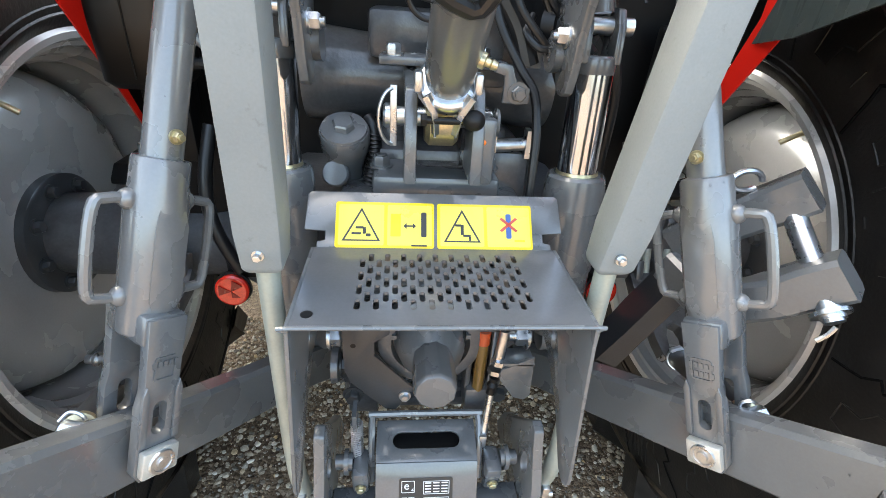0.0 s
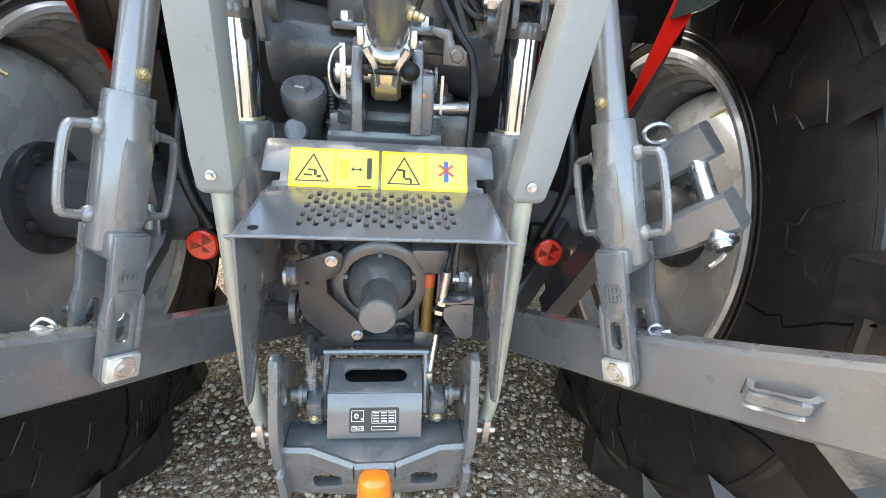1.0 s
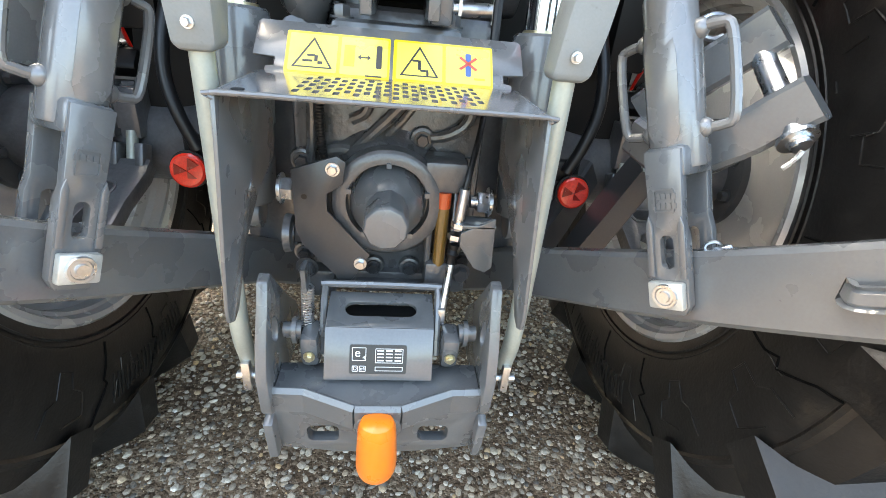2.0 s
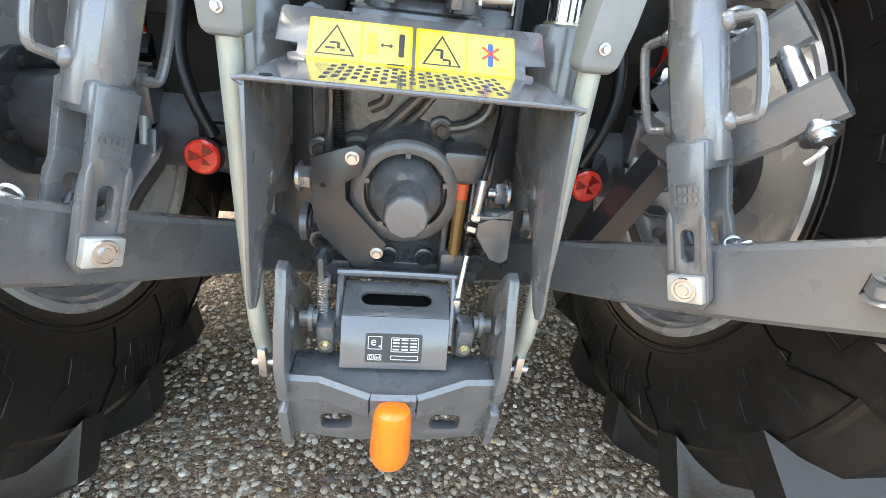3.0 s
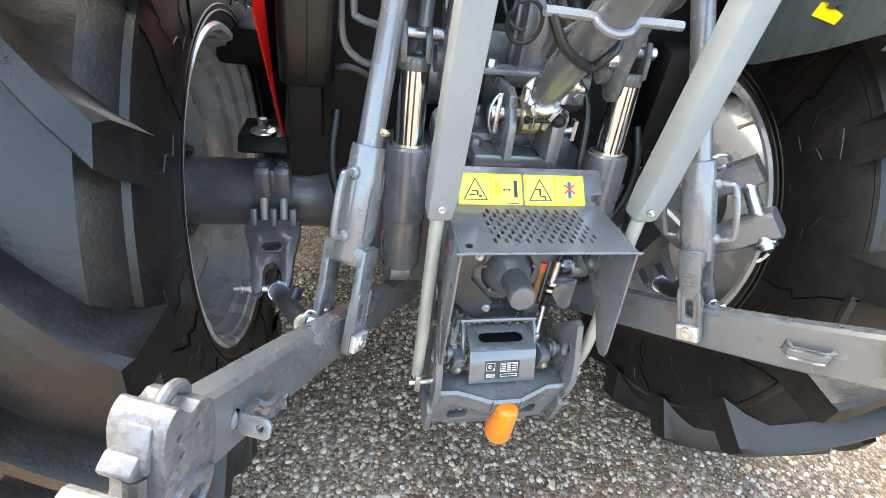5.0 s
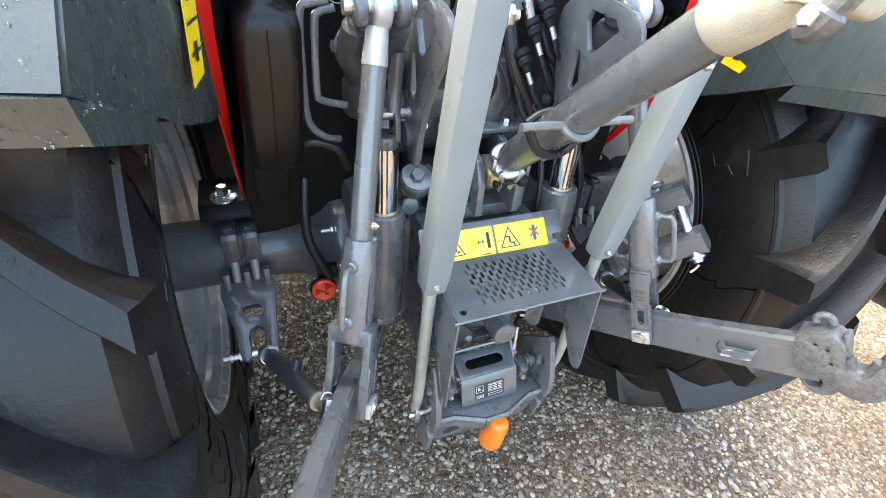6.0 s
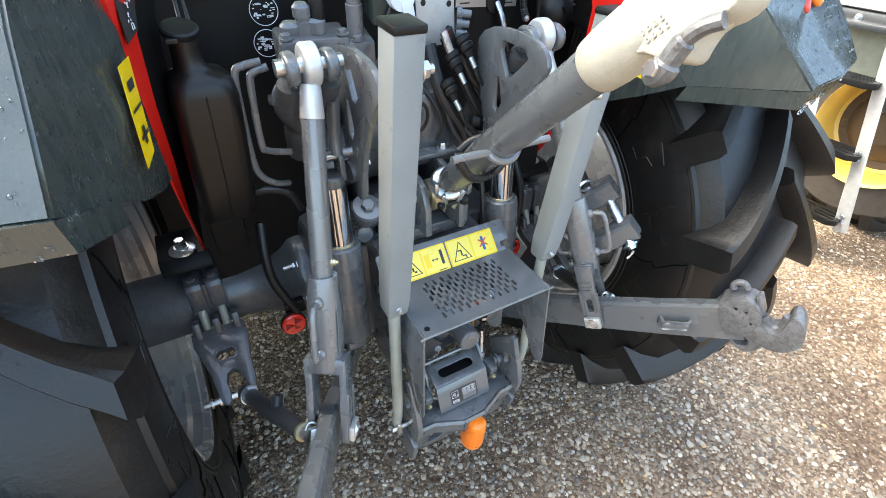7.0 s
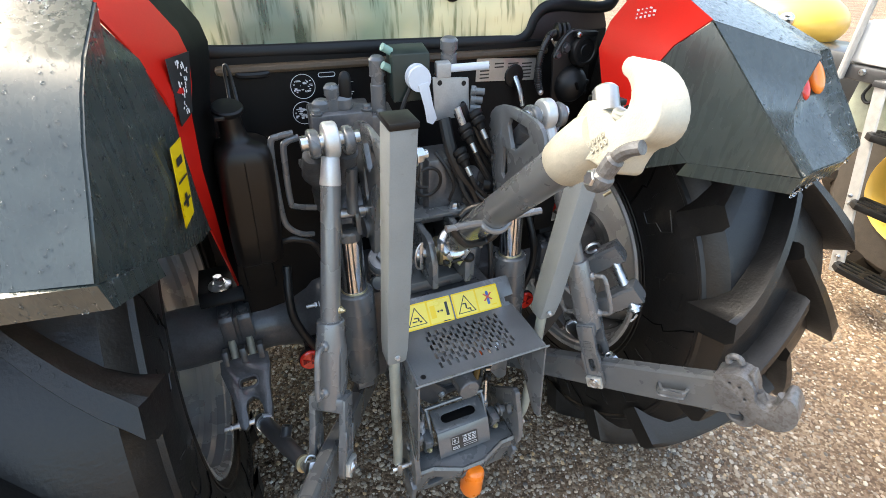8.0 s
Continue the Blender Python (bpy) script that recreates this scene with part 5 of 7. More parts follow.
def stabiliser(s):
    w = thing("stabiliser", (s * 0.55, 0.42, 0.70), "dark grey stabiliser bracket with a telescopic side bar", "stabiliser", "stabilisers")
    x = s * 0.535
    for k in (-1, 1):
        cx = x + k * 0.024
        part("clamp_block", Build().plate([(0.448, 0.852), (0.456, 0.864), (0.54, 0.864), (0.54, 0.80), (0.47, 0.772), (0.446, 0.772)], "x", cx - 0.0185, cx + 0.0185), CAST, w, bevel=0.003)
        part("clamp_stud", Build().cyl((cx, 0.452, 0.785), (cx, 0.424, 0.712), 0.0105), PALEZINC, w)
        bolt(w, (cx, 0.475, 0.864), (0, 0, 1), 0.012, 0.007, mat=CAST)
    part("block_web", Build().box((x, 0.485, 0.82), (0.016, 0.05, 0.07)), CAST, w, bevel=0.003)
    for k in (-1, 0, 1):
        part("clamp_lug", Build().box((x + k * 0.048, 0.428, 0.742), (0.017, 0.036, 0.050), Euler((radians(-20), 0, 0)).to_matrix()), CAST, w, bevel=0.003)
    hang = [(-0.066, 0.004), (-0.068, -0.03), (-0.056, -0.075), (-0.046, -0.115), (-0.042, -0.165), (-0.038, -0.188), (-0.026, -0.196), (-0.016, -0.188), (-0.014, -0.165), (-0.016, -0.14), (-0.010, -0.122), (0.004, -0.114), (0.018, -0.122), (0.026, -0.142), (0.028, -0.172), (0.036, -0.190), (0.046, -0.182), (0.052, -0.15), (0.054, -0.10), (0.066, -0.03), (0.064, 0.004)]
    mt = Matrix.Translation((x, 0.425, 0.725)) @ Matrix.Rotation(radians(-63), 4, "X")
    part("hanger", Build().plate(hang if s < 0 else [(-p, q) for p, q in hang[::-1]], "y", -0.015, 0.015, holes=[rounded(0.046, 0.024, 0.011, 0.0, -0.072)], m=mt), CAST, w, "grey cast hanger with a long hole", bevel=0.004)
    part("hanger_rib", Build().plate(rounded(0.056, 0.034, 0.014, 0.0, -0.072), "y", -0.0178, -0.014, holes=[rounded(0.046, 0.024, 0.011, 0.0, -0.072)], m=mt), CAST, w, bevel=0.001)
    pin = mt @ Vector((s * 0.028, 0, -0.176))
    part("hanger_pin", Build().lathe(pin + Vector((s * 0.052, 0, 0)), (-s, 0, 0), [(0, 0.008), (0.010, 0.008), (0.010, 0.006), (0.016, 0.006), (0.016, 0.013), (0.021, 0.013), (0.021, 0.0085), (0.036, 0.0085), (0.036, 0.014), (0.042, 0.014), (0.042, 0.009), (0.12, 0.009), (0.12, 0.013), (0.126, 0.013)], 18), ZINC, w, "bright zinc cross pin with washers")
    q, end = Vector((s * 0.515, 0.252, 0.652)), Vector((s * 0.415, -0.028, 0.803))
    d = (end - q).normalized()
    L = (end - q).length
    up = Vector((-s * 0.45, 0.0, 0.9))
    up = (up - d * up.dot(d)).normalized()
    out = d.cross(up)
    turn = Matrix((d, out, up)).transposed()
    part("ball_end", Build().lathe(q - d * 0.024, d, [(0, 0.010), (0.004, 0.017), (0.014, 0.020), (0.030, 0.020), (0.036, 0.016)], 20), CAST, w)
    part("collar", Build().lathe(q + d * 0.012, d, [(0, 0.0205), (0.0, 0.022), (0.006, 0.022), (0.006, 0.0205)], 24, caps=False), ZINC, w, "zinc clip ring", thick=0.001)
    part("outer_bar", Build().lathe(q, d, [(0, 0.018), (0.006, 0.020), (L * 0.62, 0.020), (L * 0.66, 0.018), (L * 0.88, 0.018), (L * 0.9, 0.016)], 24), DARKGREY, w, "dark grey outer tube")
    mid = q + d * (L * 0.52)
    part("stub_tube", Build().lathe(mid + up * 0.012, up, [(0, 0.0125), (0.030, 0.0125), (0.030, 0.0075), (0.012, 0.0075)], 20), DARKGREY, w, "short open tube stub")
    part("end_ring", Build().lathe(q + d * (L * 0.885), d, [(0, 0.0185), (0.008, 0.0185), (0.010, 0.012)], 20), YELLOWZINC, w, "yellow zinc ring")
    part("inner_bar", Build().cyl(q + d * (L * 0.88), end, 0.012), CAST, w)
    part("end_block", Build().box(end + d * 0.012 + up * 0.002, (0.018, 0.026, 0.044), turn), ZINC, w, "bright zinc end block", bevel=0.005)
    tip = end + d * 0.004
    clip = [tip + out * 0.016 + up * 0.018, tip + out * 0.010 + up * 0.030, tip - out * 0.004 + up * 0.028, tip - out * 0.012 - d * 0.01 + up * 0.010, tip - out * 0.014 - d * 0.008 - up * 0.02, tip - out * 0.004 - up * 0.034, tip + out * 0.012 - up * 0.030]
    part("spring_clip", Build().tube(clip, 0.0022, 6, 4), ZINC, w, "bent wire spring clip")
    part("clip_tab", Build().box(q + d * 0.022 + up * 0.022, (0.016, 0.022, 0.006), turn), WHITEPLASTIC, w, "pale plastic clip", bevel=0.001)
    return w


def reflector(s):
    w = thing("reflector", (s * 0.35, 0.345, 0.75), "round red reflector on a black bracket", "reflector", "rear reflectors")
    part("lens", Build().lathe((s * 0.35, 0.345, 0.75), (0, -1, 0.12), [(0, 0.03), (0.006, 0.03), (0.009, 0.026)], 32), REDLENS, w, "red faceted lens")
    # Darker red wedges paint in the facets that return less light.
    for k in range(3):
        a = 2 * math.pi * k / 3 + 0.5
        tri = [(s * 0.35, 0.751), (s * 0.35 + 0.024 * math.cos(a), 0.751 + 0.024 * math.sin(a)), (s * 0.35 + 0.024 * math.cos(a + 0.9), 0.751 + 0.024 * math.sin(a + 0.9))]
        part("facet", Build().plate(tri, "y", 0.3345, 0.3355), REDSHADE, w)
    part("back_plate", Build().lathe((s * 0.35, 0.352, 0.75), (0, -1, 0.12), [(0, 0.033), (0.006, 0.033)], 32), BLACK, w)
    part("stay", Build().box((s * 0.335, 0.37, 0.785), (0.05, 0.02, 0.04)), BLACK, w, bevel=0.003)
    return w


for s in (-1, 1):
    stabiliser(s)
    reflector(s)
for s in (-1, 1):
    h = solo("breather_hose", Build().tube([(s * 0.332, 0.352, 0.785), (s * 0.357, 0.355, 0.845), (s * 0.372, 0.365, 0.90), (s * 0.372, 0.38, 0.96), (s * 0.362, 0.41, 1.03)], 0.0115, 12), HOSE, (s * 0.335, 0.36, 0.78), "black rubber hose behind the reflector", "hose", "axle hoses")
    sup = thing("cab_mount", (s * 0.54, 0.51, 0.87), "black cab mount with a domed washer and nut", "mount", "cab mounts")
    part("arm", Build().plate([(0.475, 0.900), (0.52, 0.878), (0.62, 0.878), (0.62, 0.932), (0.50, 0.932), (0.478, 0.91)], "x", s * 0.485, s * 0.60), PANEL, sup, bevel=0.003)
    part("washer", Build().lathe((s * 0.542, 0.516, 0.932), (0, 0, 1), [(0, 0.022), (0.006, 0.031), (0.010, 0.030), (0.016, 0.016)], 28), ZINC, sup)
    bolt(sup, (s * 0.542, 0.516, 0.947), (0, 0, 1), 0.013, 0.02)

# fork with a pin, stowed beside the lift rod
fork = thing("stowed_fork", (0.42, 0.1, 0.98), "grey steel fork with a bright pin and clip", "hitch fork")
for path in ([(0.395, 0.235, 0.945), (0.430, 0.195, 1.000), (0.461, 0.164, 1.042), (0.484, 0.140, 1.074)], [(0.390, 0.22, 0.915), (0.415, 0.145, 0.900), (0.440, 0.098, 0.938), (0.464, 0.072, 0.974), (0.486, 0.047, 1.006)]):
    part("jaw", beam(Build(), path, 0.052, 0.054, 4), GREY, fork, "thick grey steel jaw")
channel = [[(0.362, 0.345, 0.658), (0.400, 0.322, 0.775), (0.440, 0.300, 0.88)], [(0.354, 0.285, 0.655), (0.386, 0.264, 0.745), (0.425, 0.246, 0.85)], [(0.385, 0.270, 0.652), (0.416, 0.256, 0.738), (0.455, 0.238, 0.845)]]
part("mount_channel", Build().skin(channel), DARKGREY, fork, "dark folded steel mounting channel", thick=0.006, angle=30)
fm = axes((0.385, 0.270, 0.652), (0.070, -0.032, 0.193), (0.03, 0.075, -0.01))
part("channel_flange", Build().plate([(0.0, 0.0), (0.006, 0.06), (0.02, 0.075), (0.20, 0.075), (0.20, 0.0)], "y", -0.003, 0.003, holes=[rounded(0.014, 0.009, 0.004, 0.035, 0.022), rounded(0.016, 0.010, 0.0045, 0.078, 0.034), rounded(0.034, 0.018, 0.008, 0.135, 0.040)], m=fm), DARKGREY, fork, "steel flange with round and long holes")
part("pin", Build().cyl((0.470, 0.172, 1.066), (0.470, 0.026, 0.958), 0.0135), ZINC, fork, "bright zinc pin")
part("pin_washer", Build().lathe((0.4695, 0.034, 0.963), (0.03, -0.83, -0.55), [(0, 0.021), (0.005, 0.021), (0.006, 0.012), (0.014, 0.011)], 20), ZINC, fork)
part("pin_clip", Build().tube([(0.470, 0.019, 0.952), (0.465, 0.019, 0.941), (0.457, 0.021, 0.930)], 0.003, 6), ZINC, fork)
part("pin_ring", Build().tube([(0.428 + 0.022 * math.cos(a), 0.185, 1.066 + 0.014 * math.sin(a)) for a in [0.5 * k for k in range(12)]], 0.004, 8, 2), ZINC, fork)

# ---- cab rear, fenders, tank ----
cab = thing("cab_rear_wall", (0, 0.72, 1.1), "black lower cab wall with rounded window surround", "cab wall", kind="structure")
# Lower part is added to hide the bright ground beyond the axle.
part("wall_sheet", Build().plate([(-0.49, 0.66), (0.49, 0.66), (0.49, 1.36), (0.46, 1.42), (0.43, 1.455), (-0.43, 1.455), (-0.46, 1.42), (-0.49, 1.36)], "y", 0.72, 0.74), PANEL, cab)
sur = [(-0.66, 0.95, 2.05), (-0.58, 0.83, 1.76), (-0.52, 0.77, 1.60), (-0.48, 0.745, 1.52), (-0.45, 0.738, 1.482), (-0.40, 0.735, 1.463), (0, 0.73, 1.46), (0.27, 0.735, 1.455), (0.33, 0.738, 1.454), (0.361, 0.74, 1.473), (0.376, 0.742, 1.506), (0.404, 0.744, 1.528), (0.454, 0.746, 1.534), (0.536, 0.748, 1.527), (0.60, 0.75, 1.526), (0.641, 0.76, 1.546), (0.665, 0.80, 1.65), (0.70, 0.95, 2.05)]
part("window_seal", Build().tube(sur, 0.015, 12, 6), BLACK, cab, "thick black rubber seal")
for s in (-1, 1):
    part("frame_post", Build().box((s * 0.425, 0.58, 1.06), (0.07, 0.09, 0.24)), PANEL, cab, "black frame post", bevel=0.006)
part("corner_panel", Build().plate([(0.336, 1.452), (0.363, 1.472), (0.378, 1.504), (0.406, 1.524), (0.454, 1.530), (0.60, 1.522), (0.62, 1.48), (0.62, 1.474), (0.336, 1.446)], "y", 0.7405, 0.746), material("brown_black_trim", (0.030, 0.022, 0.021), 0.42, 0.0, 0.3, 14, 0.2), cab, "dark brown trim panel in the window corner", bevel=0.002)
part("corner_sheet", Build().plate([(0.49, 1.10), (0.62, 1.10), (0.62, 1.474), (0.49, 1.462)], "y", 0.738, 0.745), PANEL, cab, bevel=0.001)
part("sill", Build().box((0, 0.715, 1.432), (0.84, 0.03, 0.018)), SILL, cab, "dusty brown sill", bevel=0.01)
part("wiper_boss", Build().lathe((0.138, 0.757, 1.565), (0, -0.96, 0.29), [(0, 0.022), (0.02, 0.021), (0.026, 0.012)], 20).box((0.155, 0.745, 1.572), (0.06, 0.012, 0.018)), BLACK, cab, "black wiper pivot", bevel=0.002)
# Unseen roof, added and sized to keep the sun off the hitch.
part("roof_sheet", Build().box((0, 1.4, 2.6), (1.7, 1.9, 0.12)), PANEL, cab, bevel=0.04)
# Mostly unseen blocks, added to keep the sun off hitch and ground.
body = thing("tractor_body", (0, 2.2, 0.45), "mostly hidden tractor body of plain blocks, added to shade the hitch", "tractor body")
part("belly", Build().box((0, 2.35, 0.72), (0.52, 3.1, 0.52)), DARKGREY, body, bevel=0.03)
part("hood", Build().box((0, 3.3, 1.28), (0.72, 1.9, 0.75)), RED, body, "unseen red hood block, added for shade", bevel=0.08)
part("cab_floor", Build().box((0, 1.55, 1.08), (1.36, 1.55, 0.10)), PANEL, body, bevel=0.02)
# Side blocks, widened to shade the ground under the tractor.
for s in (-1, 1):
    part("fuel_tank", Build().box((s * 0.66, 1.95, 0.63), (0.68, 1.6, 0.74)), BLACK, body, "unseen black block that shades the ground under the tractor", bevel=0.06)
    part("cab_pillar", Build().box((s * 0.72, 2.28, 1.85), (0.07, 0.07, 1.5)), PANEL, body, bevel=0.015)
glass = bpy.data.materials.new("misted_glass")
glass.use_nodes = True
gb = glass.node_tree.nodes["Principled BSDF"]
gb.inputs["Base Color"].default_value = (0.55, 0.66, 0.58, 1)
gn, gl = glass.node_tree.nodes, glass.node_tree.links
gco, gmap, gdrip, gglow = gn.new("ShaderNodeTexCoord"), gn.new("ShaderNodeMapping"), gn.new("ShaderNodeTexNoise"), gn.new("ShaderNodeTexNoise")
gmap.inputs["Scale"].default_value = (70, 4, 7)
gdrip.inputs["Scale"].default_value, gglow.inputs["Scale"].default_value = 1.0, 4.5
gdrip.inputs["Detail"].default_value = 5
gl.new(gco.outputs["Object"], gmap.inputs[0])
gl.new(gmap.outputs[0], gdrip.inputs["Vector"])
gl.new(gco.outputs["Object"], gglow.inputs["Vector"])
gr, gr2, gm = gn.new("ShaderNodeValToRGB"), gn.new("ShaderNodeValToRGB"), gn.new("ShaderNodeMix")
gr.color_ramp.elements[0].position, gr.color_ramp.elements[1].position = 0.36, 0.50
gr.color_ramp.elements[0].color, gr.color_ramp.elements[1].color = (0.22, 0.27, 0.20, 1), (1, 1, 1, 1)
# Green of reflected trees and gold sun glow, painted as blotches of tint.
gr2.color_ramp.elements[0].position, gr2.color_ramp.elements[1].position = 0.40, 0.66
gr2.color_ramp.elements[0].color, gr2.color_ramp.elements[1].color = (0.30, 0.40, 0.30, 1), (0.90, 0.88, 0.60, 1)
gl.new(gdrip.outputs[0], gr.inputs[0])
gl.new(gglow.outputs[0], gr2.inputs[0])
gm.data_type, gm.blend_type = "RGBA", "MULTIPLY"
gm.inputs[0].default_value = 0.8
gl.new(gr2.outputs[0], gm.inputs[6])
gl.new(gr.outputs[0], gm.inputs[7])
gl.new(gm.outputs[2], gb.inputs["Base Color"])
gb.inputs["Roughness"].default_value = 0.22
gb.inputs["Transmission Weight"].default_value = 0.55
gb.inputs["IOR"].default_value = 1.3
win = solo("rear_window", Build().skin([[(-0.41, 0.738, 1.466), (0.335, 0.738, 1.458)], [(-0.468, 0.746, 1.505), (0.375, 0.743, 1.505)], [(-0.478, 0.748, 1.52), (0.40, 0.745, 1.526)], [(-0.49, 0.753, 1.54), (0.64, 0.757, 1.545)], [(-0.517, 0.772, 1.60), (0.66, 0.782, 1.60)], [(-0.577, 0.832, 1.76), (0.675, 0.842, 1.76)], [(-0.657, 0.952, 2.05), (0.70, 0.952, 2.05)]]), glass, (0, 0.74, 1.49),
           "misted green-tinted rear window with running droplets and painted gold glow", "window", kind="structure", thick=0.004)


def fender_start(s):
    return thing("fender", (s * 0.63, 0.1, 1.4), "dark grey plastic rear fender wet with rain drops", "fender", "rear fenders")


def lamps(w, s, spots):
    """Tail light and indicator, two upright oval lenses side by side."""
    for (x, y, z, r), mt, nm, lb in zip(spots, (REDLENS, ORANGELENS), ("stop_light", "indicator"), ("red tail light lens", "orange indicator lens")):
        part(nm, Build().ball((s * x, y, z), r, (0.62, 0.5, 1.35), Euler((radians(-35), 0, 0)).to_matrix(), 24), mt, w, lb)


def left_fender():
    w = fender_start(-1)
    X = lambda pts: [(0.02 - x, y, z) for x, y, z in pts]
    ridge = [(0.568, -0.045, 1.457), (0.563, 0.01, 1.514), (0.558, 0.05, 1.563), (0.553, 0.09, 1.602), (0.548, 0.13, 1.631), (0.540, 0.24, 1.674)]
    inner = [(0.555, 0.125, 1.37), (0.520, 0.25, 1.43), (0.508, 0.335, 1.46), (0.505, 0.325, 1.51), (0.520, 0.275, 1.60), (0.561, 0.241, 1.673)]
    mid = [tuple((p + q) / 2 + d for p, q, d in zip(a, b, (0.008, -0.006, 0.0))) for a, b in zip(ridge, inner)]
    part("inner_panel", Build().skin([X(ridge), X(mid), X(inner)]), FENDER, w, "dark grey-green inner fender panel", thick=0.006, angle=50)
    tip = [(0.555, 0.125, 1.37), (0.520, 0.25, 1.43), (0.508, 0.335, 1.46), (0.510, 0.36, 1.35), (0.512, 0.385, 1.25), (0.522, 0.32, 1.265), (0.540, 0.22, 1.31)]
    fill = Build()
    fill.bm.faces.new([fill.bm.verts.new(p) for p in X(tip)])
    part("lower_panel", fill, FENDER, w, thick=0.006)
    outer = [(0.95, 0.0, 1.46), (0.94, 0.03, 1.53), (0.93, 0.06, 1.60), (0.92, 0.11, 1.67), (0.92, 0.22, 1.73), (0.93, 0.45, 1.77)]
    rows = [ridge] + [[tuple(p + (q - p) * f + d * 0.3 for p, q, d in zip(a, b, (0, dy, -0.006))) for a, b in zip(ridge, outer)] for f, dy in ((0.35, 0.034), (0.75, 0.030))]
    edge = [(1.03, 0.05, 1.41), (1.02, 0.12, 1.50), (1.02, 0.20, 1.56), (1.03, 0.30, 1.60), (1.04, 0.42, 1.63), (1.05, 0.60, 1.64)]
    part("outer_panel", Build().skin([X(r) for r in rows + [outer, edge]]), FENDER, w, "wet dark grey rear fender face", thick=0.006, angle=40)
    lip = [(0.555, 0.125, 1.37), (0.568, -0.045, 1.457), (0.95, 0.0, 1.46), (1.03, 0.05, 1.41)]
    part("lower_lip", Build().skin([X(lip), X([(x, y + 0.008, z - 0.038) for x, y, z in lip])]), FENDER, w, thick=0.008)
    lamps(w, -1, ((0.735, 0.108, 1.54, 0.032), (0.768, 0.116, 1.555, 0.036)))


def right_fender():
    w = fender_start(1)
    ridge = [(0.566, -0.045, 1.391), (0.556, 0.03, 1.455), (0.549, 0.094, 1.510), (0.541, 0.16, 1.567), (0.533, 0.225, 1.622)]
    inner = [(0.515, 0.16, 1.345), (0.500, 0.24, 1.40), (0.492, 0.295, 1.46), (0.490, 0.311, 1.505), (0.503, 0.276, 1.567)]
    mid = [tuple((p + q) / 2 for p, q in zip(a, b)) for a, b in zip(ridge, inner)]
    part("inner_panel", Build().skin([ridge, mid, inner]), FENDER, w, "dark grey-green inner fender panel", thick=0.006, angle=50)
    tip = [(0.515, 0.16, 1.345), (0.500, 0.24, 1.40), (0.492, 0.295, 1.46), (0.486, 0.36, 1.42), (0.482, 0.42, 1.33), (0.481, 0.43, 1.22), (0.488, 0.36, 1.235), (0.505, 0.25, 1.29)]
    fill = Build()
    fill.bm.faces.new([fill.bm.verts.new(p) for p in tip])
    part("lower_panel", fill, FENDER, w, thick=0.006)
    # flat facet, then the hollow that holds the lamps, then the outer side
    crease = [(0.650, -0.016, 1.379), (0.652, 0.05, 1.43), (0.664, 0.078, 1.468), (0.685, 0.092, 1.515), (0.735, 0.112, 1.566)]
    hollow = [(0.735, -0.014, 1.388), (0.735, 0.055, 1.43), (0.735, 0.092, 1.47), (0.740, 0.122, 1.52), (0.772, 0.140, 1.567)]
    outer = [(0.82, 0.007, 1.406), (0.82, 0.035, 1.44), (0.82, 0.061, 1.469), (0.82, 0.106, 1.517), (0.82, 0.15, 1.569)]
    side = [(0.90, 0.10, 1.38), (0.90, 0.13, 1.42), (0.90, 0.16, 1.45), (0.90, 0.20, 1.49), (0.90, 0.25, 1.53)]
    part("facet_panel", Build().skin([ridge, crease]), FENDER, w, "wet blue-grey facet beside the ridge", thick=0.006)
    part("outer_panel", Build().skin([crease, hollow, outer, side]), FENDER, w, "wet dark grey hollow face round the lamps", thick=0.006, angle=60)
    front = [r[-1] for r in (ridge, crease, hollow, outer, side)]
    half = [(0.545, 0.38, 1.672), (0.69, 0.34, 1.650), (0.75, 0.33, 1.640), (0.82, 0.33, 1.625), (0.90, 0.36, 1.58)]
    back = [(0.53, 0.60, 1.715), (0.66, 0.60, 1.72), (0.74, 0.60, 1.71), (0.82, 0.60, 1.69), (0.90, 0.60, 1.64)]
    part("top_panel", Build().skin([front, half, back]), FENDER, w, "wet dark grey fender top", thick=0.006, angle=50)
    lip = [(0.515, 0.16, 1.345), (0.566, -0.045, 1.391), (0.645, -0.016, 1.379), (0.735, -0.014, 1.388), (0.82, 0.007, 1.406), (0.90, 0.10, 1.38)]
    part("lower_lip", Build().skin([lip, [(x, y + 0.008, z - 0.036) for x, y, z in lip]]), FENDER, w, thick=0.008)
    lamps(w, 1, ((0.722, 0.112, 1.508, 0.023), (0.757, 0.116, 1.526, 0.029)))


